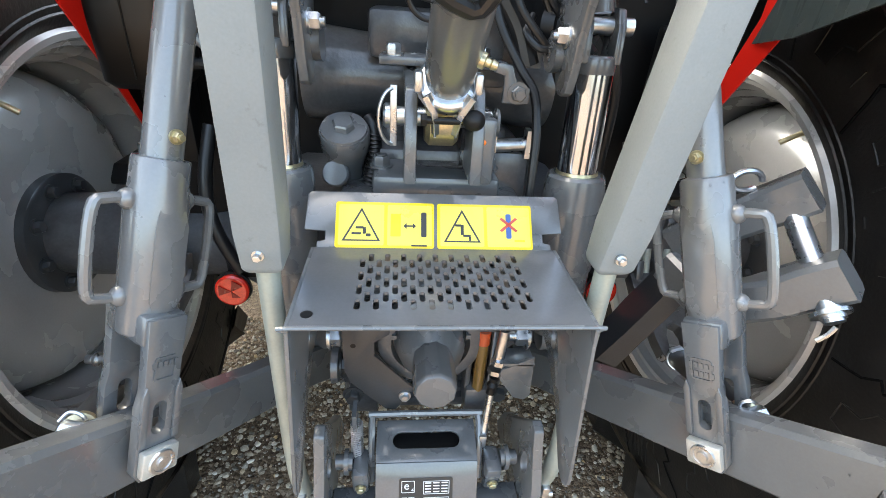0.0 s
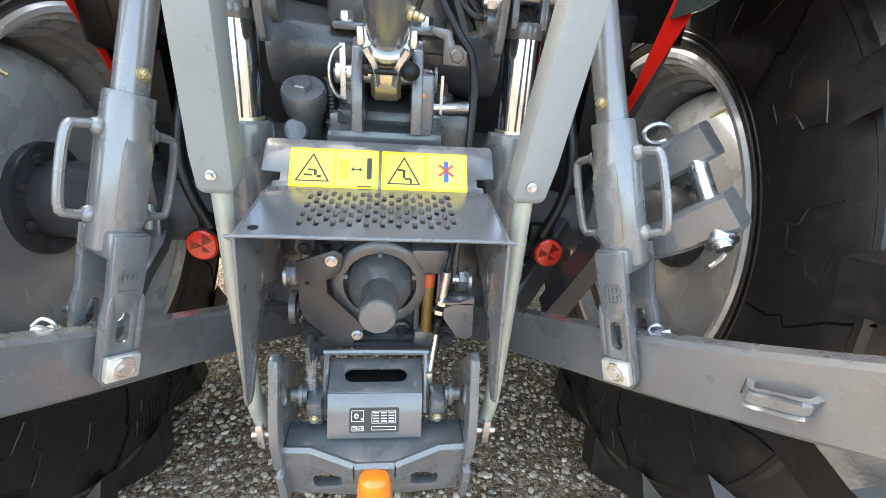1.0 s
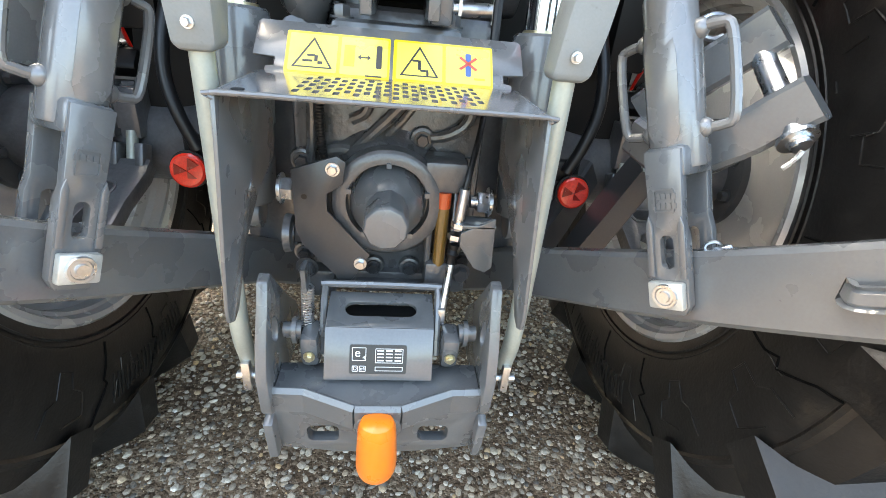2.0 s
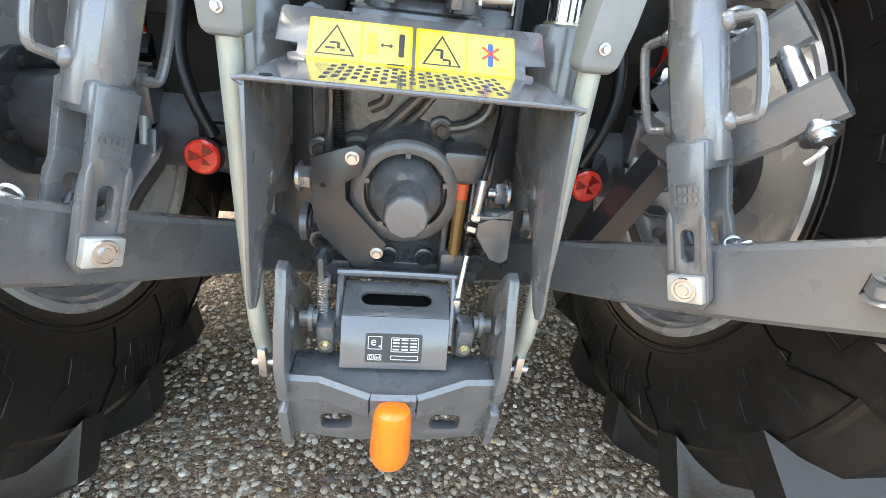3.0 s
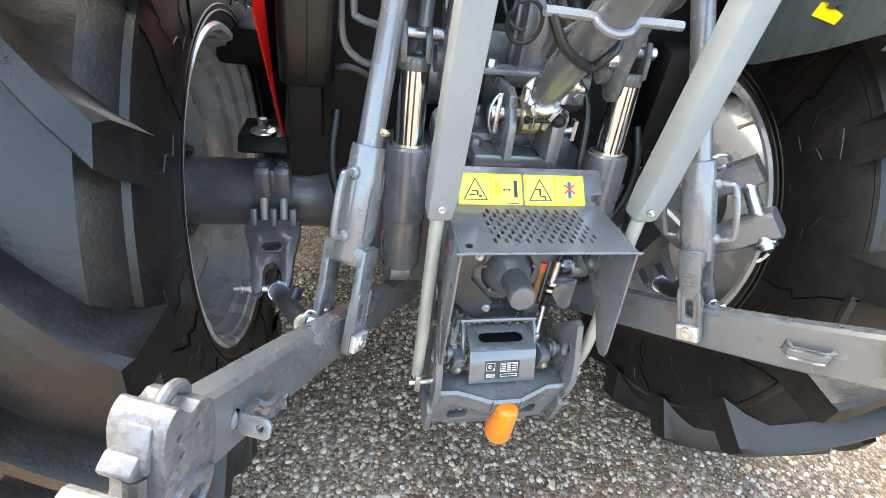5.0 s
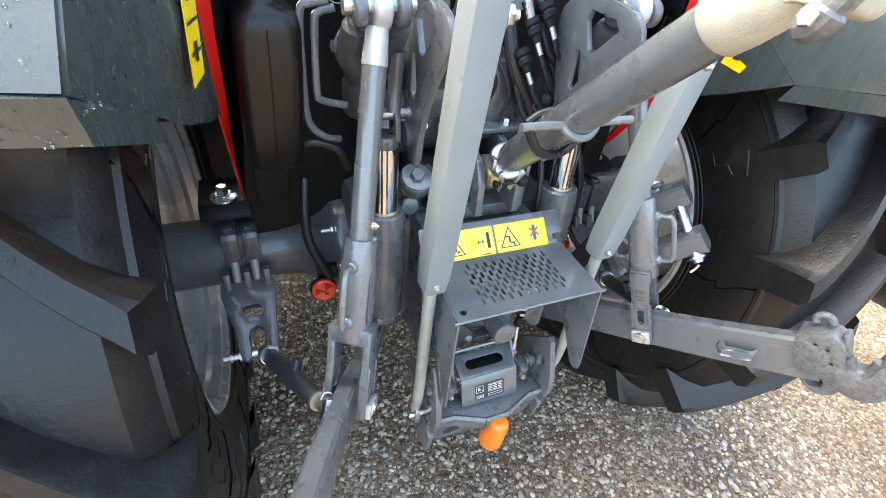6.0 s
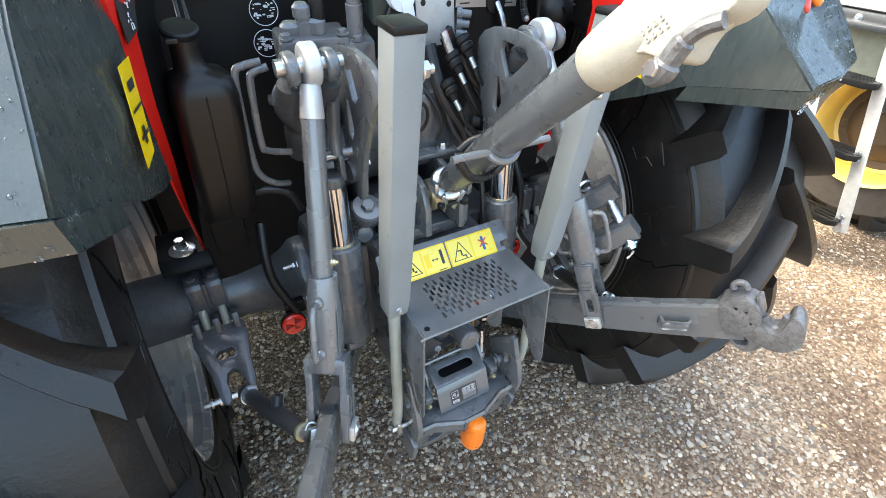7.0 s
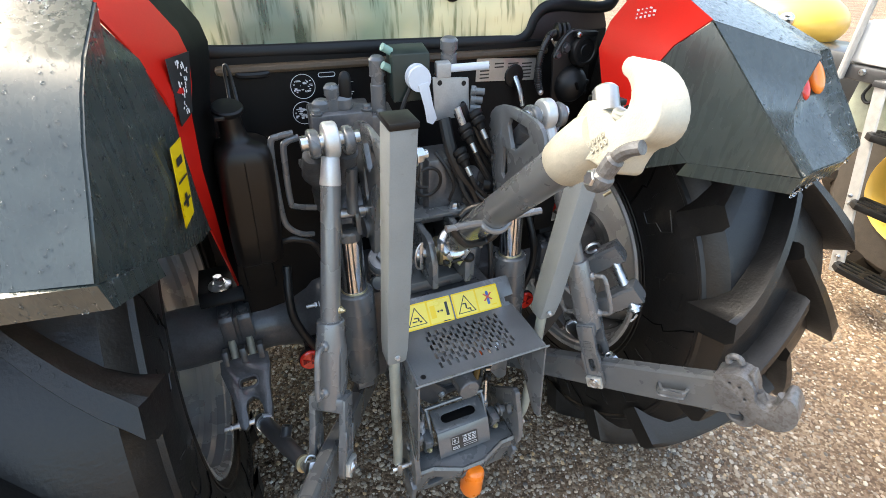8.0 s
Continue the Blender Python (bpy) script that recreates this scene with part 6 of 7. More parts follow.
def red_skin(s):
    w = thing("red_cab_skin", (s * 0.48, 0.5, 1.2), "glossy red cab side skin with a narrow rear edge", "body panel", "red cab skins")
    X = lambda pts: [(s * x, y, z) for x, y, z in pts]
    if s < 0:
        a = [(0.545, 0.60, 1.745), (0.545, 0.40, 1.725), (0.540, 0.242, 1.676), (0.522, 0.252, 1.652), (0.505, 0.268, 1.615), (0.485, 0.30, 1.538), (0.485, 0.327, 1.499), (0.488, 0.338, 1.439), (0.494, 0.405, 1.258), (0.495, 0.474, 1.11), (0.492, 0.53, 0.94)]
        b = [(0.49, 0.74, 1.74), (0.485, 0.55, 1.715), (0.479, 0.40, 1.66), (0.453, 0.42, 1.613), (0.447, 0.43, 1.578), (0.454, 0.43, 1.529), (0.467, 0.42, 1.479), (0.475, 0.42, 1.376), (0.480, 0.45, 1.256), (0.491, 0.495, 1.086), (0.490, 0.534, 0.94)]
    else:
        a = [(0.53, 0.60, 1.722), (0.545, 0.38, 1.680), (0.533, 0.227, 1.626), (0.503, 0.278, 1.569)] + [(0.490, 0.312, 1.507), (0.488, 0.338, 1.439), (0.494, 0.382, 1.258), (0.495, 0.45, 1.11), (0.492, 0.52, 0.94)]
        b = [(0.575, 0.70, 1.73), (0.556, 0.56, 1.672), (0.530, 0.50, 1.632), (0.487, 0.493, 1.590), (0.468, 0.493, 1.53), (0.469, 0.45, 1.45), (0.480, 0.44, 1.256), (0.488, 0.48, 1.086), (0.490, 0.524, 0.94)]
    part("red_sheet", Build().skin([X(a), X(b)]), RED, w, thick=0.004, angle=40)
    c = [(x - (0.03 if s < 0 else -0.06), y + (0.12 if s < 0 else 0.05), z) for x, y, z in b]
    part("black_edge", Build().skin([X(b), X(c)]), PANEL, w, thick=0.004, angle=40)
    return w


left_fender()
right_fender()
for s in (-1, 1):
    red_skin(s)

tank = thing("washer_tank", (-0.40, 0.40, 1.12), "dark brown plastic fluid tank with a flip cap", "tank")
rows = []
for z, w_, d_, r_, x, y in ((1.112, 0.02, 0.02, 0.009, -0.415, 0.40), (1.114, 0.085, 0.10, 0.02, -0.415, 0.40), (1.125, 0.102, 0.115, 0.022, -0.413, 0.395), (1.20, 0.107, 0.12, 0.022, -0.408, 0.39), (1.30, 0.110, 0.12, 0.022, -0.402, 0.388), (1.365, 0.110, 0.12, 0.024, -0.399, 0.388),
                            (1.386, 0.104, 0.112, 0.028, -0.399, 0.387), (1.398, 0.088, 0.095, 0.032, -0.401, 0.383), (1.404, 0.064, 0.066, 0.030, -0.405, 0.377), (1.414, 0.050, 0.050, 0.024, -0.407, 0.374), (1.435, 0.044, 0.044, 0.0215, -0.408, 0.372), (1.462, 0.043, 0.043, 0.021, -0.408, 0.371)):
    ring = rounded(w_, d_, r_, x, y)
    rows.append([(a, b, z) for a, b in ring + ring[:1]])
part("tank_body", Build().skin(rows), TANK, tank, angle=60)
part("mould_line", Build().tube([(-0.399, 0.327, 1.372), (-0.402, 0.3265, 1.30), (-0.407, 0.3285, 1.20), (-0.412, 0.336, 1.13)], 0.0012, 6, 3), TANK, tank)
part("cap", Build().lathe((-0.408, 0.370, 1.463), (0.05, -0.30, 1), [(0, 0.027), (0.004, 0.029), (0.010, 0.029), (0.013, 0.026), (0.014, 0.0)], 28), BLACK, tank, "round black flip cap")
part("cap_tab", Build().box((-0.424, 0.344, 1.460), (0.018, 0.016, 0.008)), BLACK, tank, bevel=0.002)
part("strap", Build().tube([(-0.402, 0.400, 1.455), (-0.400, 0.425, 1.49), (-0.398, 0.43, 1.53), (-0.392, 0.43, 1.53), (-0.388, 0.425, 1.49), (-0.388, 0.405, 1.45)], 0.0032, 8, 4), HOSE, tank, "thin black wire strap")


# ---- rear cover details inside the guard ----
ribs = thing("cover_fittings", (0, 0.19, 0.85), "grey cast ribs and bolt bosses on the rear cover", "casting")
part("nose_ring", Build().lathe((-0.002, 0.200, 0.792), (0, -1, 0), [(0, 0.104), (0.008, 0.098), (0.020, 0.090), (0.024, 0.084), (0.022, 0.070)], 48, caps=False), CASTROUGH, ribs, "rough cast collar round the shaft")
for path, r in (([(-0.062, 0.192, 0.850), (-0.034, 0.188, 0.880), (-0.004, 0.188, 0.910), (0.030, 0.190, 0.948), (0.05, 0.192, 0.985)], 0.0085),
                ([(-0.004, 0.192, 0.885), (0.018, 0.190, 0.910), (0.036, 0.192, 0.935)], 0.006),
                ([(-0.098, 0.194, 0.852), (-0.075, 0.190, 0.862), (-0.050, 0.192, 0.858)], 0.010),
                ([(-0.055, 0.192, 0.905), (-0.035, 0.189, 0.918), (-0.030, 0.190, 0.945), (-0.032, 0.192, 0.98)], 0.008),
                ([(0.047, 0.194, 0.884), (0.085, 0.189, 0.893), (0.112, 0.190, 0.915), (0.118, 0.192, 0.96)], 0.008),
                ([(-0.112, 0.194, 0.965), (-0.110, 0.190, 0.90), (-0.116, 0.190, 0.80), (-0.112, 0.190, 0.70), (-0.080, 0.194, 0.655)], 0.007),
                ([(0.118, 0.194, 0.86), (0.122, 0.190, 0.78), (0.116, 0.190, 0.70), (0.09, 0.194, 0.655)], 0.007)):
    part("rib", Build().tube(path, r, 10, 5), CASTROUGH, ribs)
for x, z in ((-0.126, 0.842), (0.047, 0.884), (-0.129, 0.690), (-0.075, 0.668), (0.04, 0.668), (0.125, 0.69), (-0.02, 0.668), (0.118, 0.955), (-0.126, 0.765)):
    part("boss", Build().lathe((x, 0.197, z), (0, -1, 0), [(0, 0.0185), (0.008, 0.017), (0.010, 0.0125)], 18), CASTROUGH, ribs)
    bolt(ribs, (x, 0.187, z), (0, -1, 0), 0.0095, 0.008, 0.003, mat=DARKGREY)
part("cover_flange", Build().box((0, 0.20, 0.645), (0.26, 0.03, 0.03)), CASTROUGH, ribs, bevel=0.005)
part("step_block", Build().box((-0.105, 0.192, 0.640), (0.05, 0.04, 0.05)).box((0.01, 0.190, 0.638), (0.12, 0.035, 0.022)), CAST, ribs, bevel=0.006)
part("thin_hose", Build().tube([(-0.099, 0.182, 0.985), (-0.0985, 0.180, 0.92), (-0.096, 0.180, 0.87), (-0.093, 0.184, 0.848)], 0.0062, 12), HOSE, ribs, "black braided hose")
for k in range(26):
    part("braid", Build().lathe((-0.0985 + 0.00008 * k, 0.1795, 0.962 - 0.0042 * k), (0.02, 0, 1), [(-0.0012, 0.0062), (0.0, 0.0071), (0.0012, 0.0062)], 12, caps=False), HOSE, ribs)
for s in (-1, 1):
    part("pivot_boss", Build().lathe((s * 0.150, 0.165, 0.735), (-s, 0, 0), [(0, 0.030), (0.010, 0.028), (0.012, 0.020)], 24), CAST, ribs, "dark cast pivot boss")
    bolt(ribs, (s * 0.138, 0.165, 0.735), (-s, 0, 0), 0.014, 0.012, 0.006, mat=DARKGREY)
chan = solo("support_channel", beam(Build(), [(0.27, 0.36, 0.58), (0.35, 0.42, 0.67), (0.43, 0.49, 0.77)], 0.03, 0.085, 3), DARKGREY, (0.34, 0.33, 0.70), "dark grey steel channel bracket under the axle", "bracket")

# ---- valve block and couplings under the window ----
valve = thing("valve_block", (-0.13, 0.50, 1.33), "grey hydraulic valve block with capped cartridges", "valve block")
part("block", Build().box((-0.185, 0.51, 1.36), (0.135, 0.10, 0.085)), CAST, valve, bevel=0.008)
part("second_block", Build().box((-0.095, 0.51, 1.345), (0.06, 0.10, 0.09)), CAST, valve, bevel=0.008)
for x, z, r, h in ((-0.225, 1.39, 0.018, 0.03), (-0.20, 1.395, 0.016, 0.055), (-0.176, 1.36, 0.018, 0.065), (-0.098, 1.385, 0.017, 0.115), (0.07, 1.47, 0.02, 0.06)):
    part("cartridge", Build().lathe((x, 0.495, z), (0, 0, 1), [(0, r), (h * 0.55, r), (h * 0.56, r * 0.85), (h * 0.7, r * 0.85), (h * 0.71, r * 1.05), (h, r * 1.05), (h + 0.006, r * 0.7)], 20), GREY, valve)
part("black_boot", Build().lathe((-0.172, 0.495, 1.42), (0.05, 0, 1), [(0, 0.011), (0.01, 0.014), (0.045, 0.0135), (0.055, 0.010), (0.06, 0.004)], 16), BLACK, valve, "black rubber boot")
for x, z in ((-0.238, 1.404), (-0.13, 1.404), (-0.10, 1.39)):
    bolt(valve, (x, 0.47, z), (0, 0, 1), 0.009, 0.008, mat=GREY)
part("body_low", Build().box((-0.16, 0.52, 1.29), (0.18, 0.09, 0.07)), CAST, valve, bevel=0.01)
for k, z in enumerate((1.30, 1.27, 1.33)):
    part("union", Build().lathe((-0.255 + 0.02 * k, 0.47, z), (-1, -0.3, 0.1), [(0, 0.014), (0.02, 0.014), (0.021, 0.011), (0.035, 0.011)], 6), GREY, valve)
coup = thing("hose_coupling", (-0.03, 0.45, 1.47), "dark green hose coupling block with a white dust cap", "coupling")
part("coupling_block", Build().box((-0.03, 0.48, 1.472), (0.085, 0.08, 0.10)), material("dark_green_block", (0.02, 0.03, 0.026), 0.4), coup, "dark green block", bevel=0.004)
for z in (1.520, 1.484):
    part("nozzle", Build().cyl((-0.07, 0.47, z), (-0.090, 0.465, z + 0.012), 0.008), material("pale_green_plastic", (0.22, 0.36, 0.30), 0.4), coup, "pale green nozzle")
part("dust_cap", Build().lathe((-0.02, 0.437, 1.476), (0.05, -1, 0.1), [(0, 0.027), (0.012, 0.027), (0.014, 0.021), (0.024, 0.021), (0.026, 0.027), (0.034, 0.026), (0.036, 0.01)], 28), WHITEPLASTIC, coup, "white plastic dust cap")
part("cap_tongue", Build().plate([(-0.012, 0.0), (0.012, 0.0), (0.011, -0.05), (0.013, -0.085), (0.0, -0.095), (-0.012, -0.085), (-0.010, -0.05)], "y", -0.002, 0.002, m=Matrix.Translation((-0.012, 0.398, 1.472)) @ Matrix.Rotation(radians(-14), 4, "Y")), WHITEPLASTIC, coup, bevel=0.001)
part("cap_strap", Build().tube([(-0.035, 0.43, 1.455), (-0.055, 0.42, 1.42), (-0.07, 0.40, 1.38), (-0.09, 0.39, 1.35)], 0.005, 8), BLACK, coup)
part("side_plate", Build().plate([(0.022, 1.465), (0.112, 1.458), (0.12, 1.37), (0.03, 1.365)], "y", 0.455, 0.462), STEPGREY, coup, "bare grey steel plate with holes", bevel=0.002)
# Black discs on the uncut plate stand for the shade in its holes.
for x, z in ((0.04, 1.452), (0.10, 1.447), (0.10, 1.40)):
    part("plate_hole", Build().lathe((x, 0.4545, z), (0, 1, 0), [(0, 0.006), (0.0003, 0.006)], 14), BLACK, coup)
part("grab_bar", Build().cyl((0.045, 0.455, 1.482), (0.16, 0.45, 1.484), 0.0085), WHITEPLASTIC, coup, "pale round grab bar")
part("bar_block", Build().box((0.048, 0.46, 1.48), (0.035, 0.03, 0.03)), STEPGREY, coup, bevel=0.003)
for k in range(4):
    part("small_union", Build().lathe((0.118, 0.45, 1.43 - 0.02 * k), (1, -0.2, -0.1), [(0, 0.012), (0.012, 0.012), (0.013, 0.008), (0.035 - 0.004 * k, 0.008)], 12), GREY, coup)

# ---- pipes, hoses and cables ----
def line(path, r, mat, label, category, group=""):
    return solo(category.replace(" ", "_"), Build().tube(path, r, 10, 6), mat, path[0], label, category, group)


line([(-0.295, 0.42, 1.388), (-0.325, 0.42, 1.384), (-0.342, 0.42, 1.372), (-0.346, 0.42, 1.30), (-0.346, 0.42, 1.20), (-0.335, 0.42, 1.165), (-0.31, 0.42, 1.145), (-0.285, 0.43, 1.135)], 0.0068, GREY, "grey bent hydraulic pipe beside the valve block", "steel pipe", "steel pipes")
line([(-0.285, 0.42, 1.378), (-0.312, 0.42, 1.370), (-0.320, 0.42, 1.35), (-0.324, 0.42, 1.24), (-0.315, 0.42, 1.22), (-0.27, 0.42, 1.208)], 0.0068, GREY, "grey bent hydraulic pipe beside the valve block", "steel pipe", "steel pipes")
line([(-0.36, 0.45, 1.12), (-0.33, 0.44, 1.125), (-0.29, 0.43, 1.11), (-0.27, 0.44, 1.06)], 0.008, HOSE, "black hose below the steel pipes", "hose", "black hoses")
loop = [(-0.01 + 0.034 * math.cos(a), 0.355 - 0.01 * math.sin(a), 1.256 + 0.04 * math.sin(a)) for a in [2.4 + 0.5 * k for k in range(13)]]
line([(-0.03, 0.37, 1.34), *loop], 0.0042, HOSE, "black coiled cable beside the strut", "cable", "black cables")
line([(-0.06, 0.40, 1.35), (-0.055, 0.38, 1.29), (-0.035, 0.36, 1.25), (-0.01, 0.36, 1.24)], 0.0038, HOSE, "thin black cable hanging from the coupling", "cable", "black cables")
line([(0.045, 0.42, 1.38), (0.055, 0.38, 1.32), (0.075, 0.36, 1.27), (0.11, 0.35, 1.22), (0.13, 0.34, 1.17)], 0.016, HOSE, "thick black sheathed cable below the plate", "hose", "black hoses")
line([(0.07, 0.40, 1.40), (0.095, 0.38, 1.35), (0.13, 0.36, 1.28), (0.17, 0.35, 1.21), (0.19, 0.34, 1.17)], 0.0075, HOSE, "black control cable with a zinc end", "cable", "black cables")
line([(0.068, 0.39, 1.415), (0.08, 0.38, 1.385), (0.095, 0.37, 1.355)], 0.009, ZINC, "zinc cable end fitting", "cable end")
line([(0.09, 0.42, 1.41), (0.14, 0.42, 1.30), (0.19, 0.40, 1.22), (0.23, 0.38, 1.18)], 0.009, HOSE, "black hose running to the lift shaft", "hose", "black hoses")
line([(0.068, 0.36, 1.27), (0.085, 0.335, 1.22), (0.115, 0.31, 1.175), (0.136, 0.29, 1.145), (0.141, 0.27, 1.10), (0.140, 0.255, 1.05), (0.138, 0.24, 0.98)], 0.0065, HOSE, "black cable down to the guard", "cable", "black cables")
for k in range(3):
    line([(0.235, 0.40, 1.22 + 0.03 * k), (0.27, 0.40, 1.16 + 0.01 * k), (0.29, 0.42, 1.10), (0.30, 0.46, 1.0 - 0.02 * k)], 0.006 + 0.001 * k, HOSE, "black hose behind the lift ram", "hose", "black hoses")
line([(0.13, 0.36, 1.23), (0.12, 0.33, 1.215), (0.14, 0.31, 1.20), (0.165, 0.32, 1.205), (0.17, 0.345, 1.225), (0.15, 0.36, 1.235)], 0.0055, HOSE, "black cable loop round a plug", "cable", "black cables")
for k, (x, y, z) in enumerate(((0.085, 0.385, 1.375), (0.07, 0.365, 1.325), (0.115, 0.40, 1.40))):
    bt = thing("cable_boot", (x, y, z), "black ribbed rubber boot on a cable", "cable boot", "cable boots")
    dr = Vector((0.35, -0.55, -0.75))
    part("boot", Build().lathe((x, y, z), dr, [(0, 0.012), (0.004, 0.018), (0.014, 0.018), (0.018, 0.014), (0.022, 0.018), (0.032, 0.017), (0.036, 0.012), (0.05, 0.009)], 18), BLACK, bt)
    part("ferrule", Build().cyl(Vector((x, y, z)) + dr * 0.045, Vector((x, y, z)) + dr * 0.075, 0.0065, n=12), ZINC, bt, "zinc ferrule")
    e = Vector((x, y, z)) + dr * 0.07
    line([e, e + Vector((0.015, -0.012, -0.03)), e + Vector((0.045 + 0.012 * k, -0.012, -0.075)), e + Vector((0.085, 0.02, -0.11 - 0.015 * k))], 0.0055, HOSE, "black cable below a rubber boot", "cable", "black cables")
line([(0.02, 0.40, 1.31), (0.045, 0.37, 1.275), (0.06, 0.355, 1.235), (0.05, 0.36, 1.195)], 0.0045, HOSE, "thin black cable beside the cast post", "cable", "black cables")
line([(0.125, 0.42, 1.36), (0.15, 0.40, 1.31), (0.185, 0.39, 1.27), (0.21, 0.40, 1.20), (0.20, 0.42, 1.13)], 0.011, HOSE, "black corrugated hose over the lift shaft", "hose", "black hoses")
line([(-0.255, 0.45, 1.335), (-0.275, 0.43, 1.325), (-0.275, 0.425, 1.295), (-0.25, 0.43, 1.27), (-0.21, 0.44, 1.25)], 0.011, GREY, "grey elbow pipe below the valve block", "steel pipe", "steel pipes")
plug = thing("cable_plug", (0.16, 0.35, 1.22), "black round plug on a grey tab", "plug")
part("plug_body", Build().lathe((0.15, 0.36, 1.22), (0.8, -0.5, 0.1), [(0, 0.02), (0.02, 0.02), (0.022, 0.014), (0.05, 0.012)], 18), BLACK, plug)
part("tab", Build().box((0.135, 0.35, 1.19), (0.03, 0.006, 0.05)), GREY, plug, bevel=0.002)
post = thing("grey_post", (0.018, 0.40, 1.15), "grey cast post with bolted cover", "casting")
part("column", Build().box((0.018, 0.41, 1.225), (0.05, 0.04, 0.13)), GREY, post, bevel=0.006)
part("cover", Build().box((0.03, 0.40, 1.155), (0.15, 0.11, 0.03)), CAST, post, bevel=0.006)
for x in (-0.03, 0.03, 0.085):
    bolt(post, (x, 0.36, 1.17), (0, 0, 1), 0.010, 0.009, mat=GREY)

ball = solo("cable_outlet", Build().lathe((0.322, 0.715, 1.372), (0, -1, 0), [(0, 0.03), (0.008, 0.028), (0.012, 0.012)], 20), BLACK, (0.322, 0.715, 1.372), "round black grommet in the cab wall", "grommet")
line([(0.322, 0.70, 1.372), (0.332, 0.67, 1.342), (0.340, 0.655, 1.306)], 0.0075, ZINC, "zinc cable end below the grommet", "cable end")
line([(0.340, 0.655, 1.306), (0.348, 0.64, 1.27), (0.356, 0.62, 1.21)], 0.004, HOSE, "thin black cable from the grommet", "cable", "black cables")
# ---- printed things on the cab wall ----
decal = thing("wall_decal", (-0.22, 0.717, 1.36), "white line-drawn instruction decal on the black wall", "decal")


def ring_flat(x, z, r, w=0.0012, y=0.717):
    out = [(x + r * math.cos(2 * math.pi * k / 32), z + r * math.sin(2 * math.pi * k / 32)) for k in range(32)]
    inn = [(x + (r - w) * math.cos(2 * math.pi * k / 32), z + (r - w) * math.sin(2 * math.pi * k / 32)) for k in range(32)]
    return Build().plate(out, "y", y - 0.0006, y, holes=[inn])


for x, z, r in ((-0.242, 1.386, 0.028), (-0.247, 1.325, 0.027), (-0.165, 1.352, 0.012), (-0.14, 1.375, 0.008)):
    part("ring", ring_flat(x, z, r), WHITEINK, decal)
rng = random.Random(5)
for x, z, n_, sp in ((-0.242, 1.386, 30, 0.02), (-0.247, 1.325, 40, 0.02), (-0.15, 1.372, 34, 0.024)):
    for k in range(n_):
        px, pz = x + rng.uniform(-sp, sp), z + rng.uniform(-sp, sp) * 0.7
        part("stroke", Build().plate(rounded(rng.uniform(0.0015, 0.009), rng.uniform(0.0012, 0.0035), 0.0004, px, pz), "y", 0.7164, 0.717), WHITEINK, decal)
part("bottle_shape", Build().plate(rounded(0.04, 0.011, 0.005, -0.185, 1.409), "y", 0.7164, 0.717, holes=[rounded(0.037, 0.008, 0.0035, -0.185, 1.409)]), WHITEINK, decal)
data = thing("data_plate", (0.30, 0.717, 1.385), "grey metal data plate with rows of small print", "plate")
quad = [(0.205, 1.422), (0.387, 1.414), (0.387, 1.356), (0.205, 1.364)]
part("metal", Build().plate(quad, "y", 0.714, 0.717), PLATE, data)
for j in range(5):
    for i in range(4):
        if j > 1 and i == 1:
            continue
        part("print_bar", Build().plate(rounded(0.032 if i > 1 else 0.028, 0.0035, 0.0008, 0.23 + 0.043 * i, 1.408 - 0.009 * j - 0.002 * i), "y", 0.7133, 0.7138), INK, data)
part("grip", Build().tube([(-0.375, 0.716, 1.428), (-0.37, 0.70, 1.424), (-0.32, 0.70, 1.424), (-0.315, 0.716, 1.428)], 0.007, 8, 3), BLACK, cab)

# stickers on the fenders and the red skin
for s in (-1, 1):
    o = 0.02 if s < 0 else 0.0
    st = thing("fender_sticker", (s * 0.50 + o, 0.225, 1.42), "narrow yellow warning sticker on the fender", "sticker", "fender stickers")
    pts = [Vector((x, y, z)) for x, y, z in ((0.511, 0.222, 1.445), (0.494, 0.284, 1.445), (0.490, 0.312, 1.337), (0.497, 0.262, 1.33))]
    if s < 0:
        pts = [Vector((-0.492, 0.252, 1.478)), Vector((-0.480, 0.299, 1.478)), Vector((-0.489, 0.266, 1.362)), Vector((-0.499, 0.212, 1.362))]
    b = Build()
    b.bm.faces.new([b.bm.verts.new(p) for p in pts])
    part("backing", b, YELLOW, st, thick=0.001)
    mid = (pts[0] + pts[1] + pts[2] + pts[3]) / 4
    u, v = (pts[1] - pts[0]).normalized(), (pts[3] - pts[0]).normalized()
    nn = u.cross(v).normalized()
    nn = nn if nn.y < 0 else -nn
    for c0, w0, h0 in ((0.22, 0.5, 0.10), (0.45, 0.8, 0.03), (0.72, 0.2, 0.18), (0.72, 0.7, 0.04)):
        p = pts[0] + (pts[3] - pts[0]) * c0 + (pts[1] - pts[0]) * 0.5 + nn * 0.0012
        hw, hh = (pts[1] - pts[0]).length * w0 / 2, (pts[3] - pts[0]).length * h0 / 2
        b = Build()
        b.bm.faces.new([b.bm.verts.new(p + u * i * hw + v * j * hh) for i, j in ((-1, -1), (1, -1), (1, 1), (-1, 1))])
        part("mark", b, INK, st)
red_tag = thing("skin_decal", (-0.475, 0.42, 1.52), "black decal with white line marks on the red skin", "decal")
q = [Vector(p) for p in ((-0.478, 0.345, 1.585), (-0.449, 0.428, 1.582), (-0.468, 0.420, 1.485), (-0.483, 0.345, 1.482))]
b = Build()
b.bm.faces.new([b.bm.verts.new(p + Vector((0.006, -0.010, 0.002))) for p in q])
part("backing", b, INK, red_tag, thick=0.001)
rng = random.Random(8)
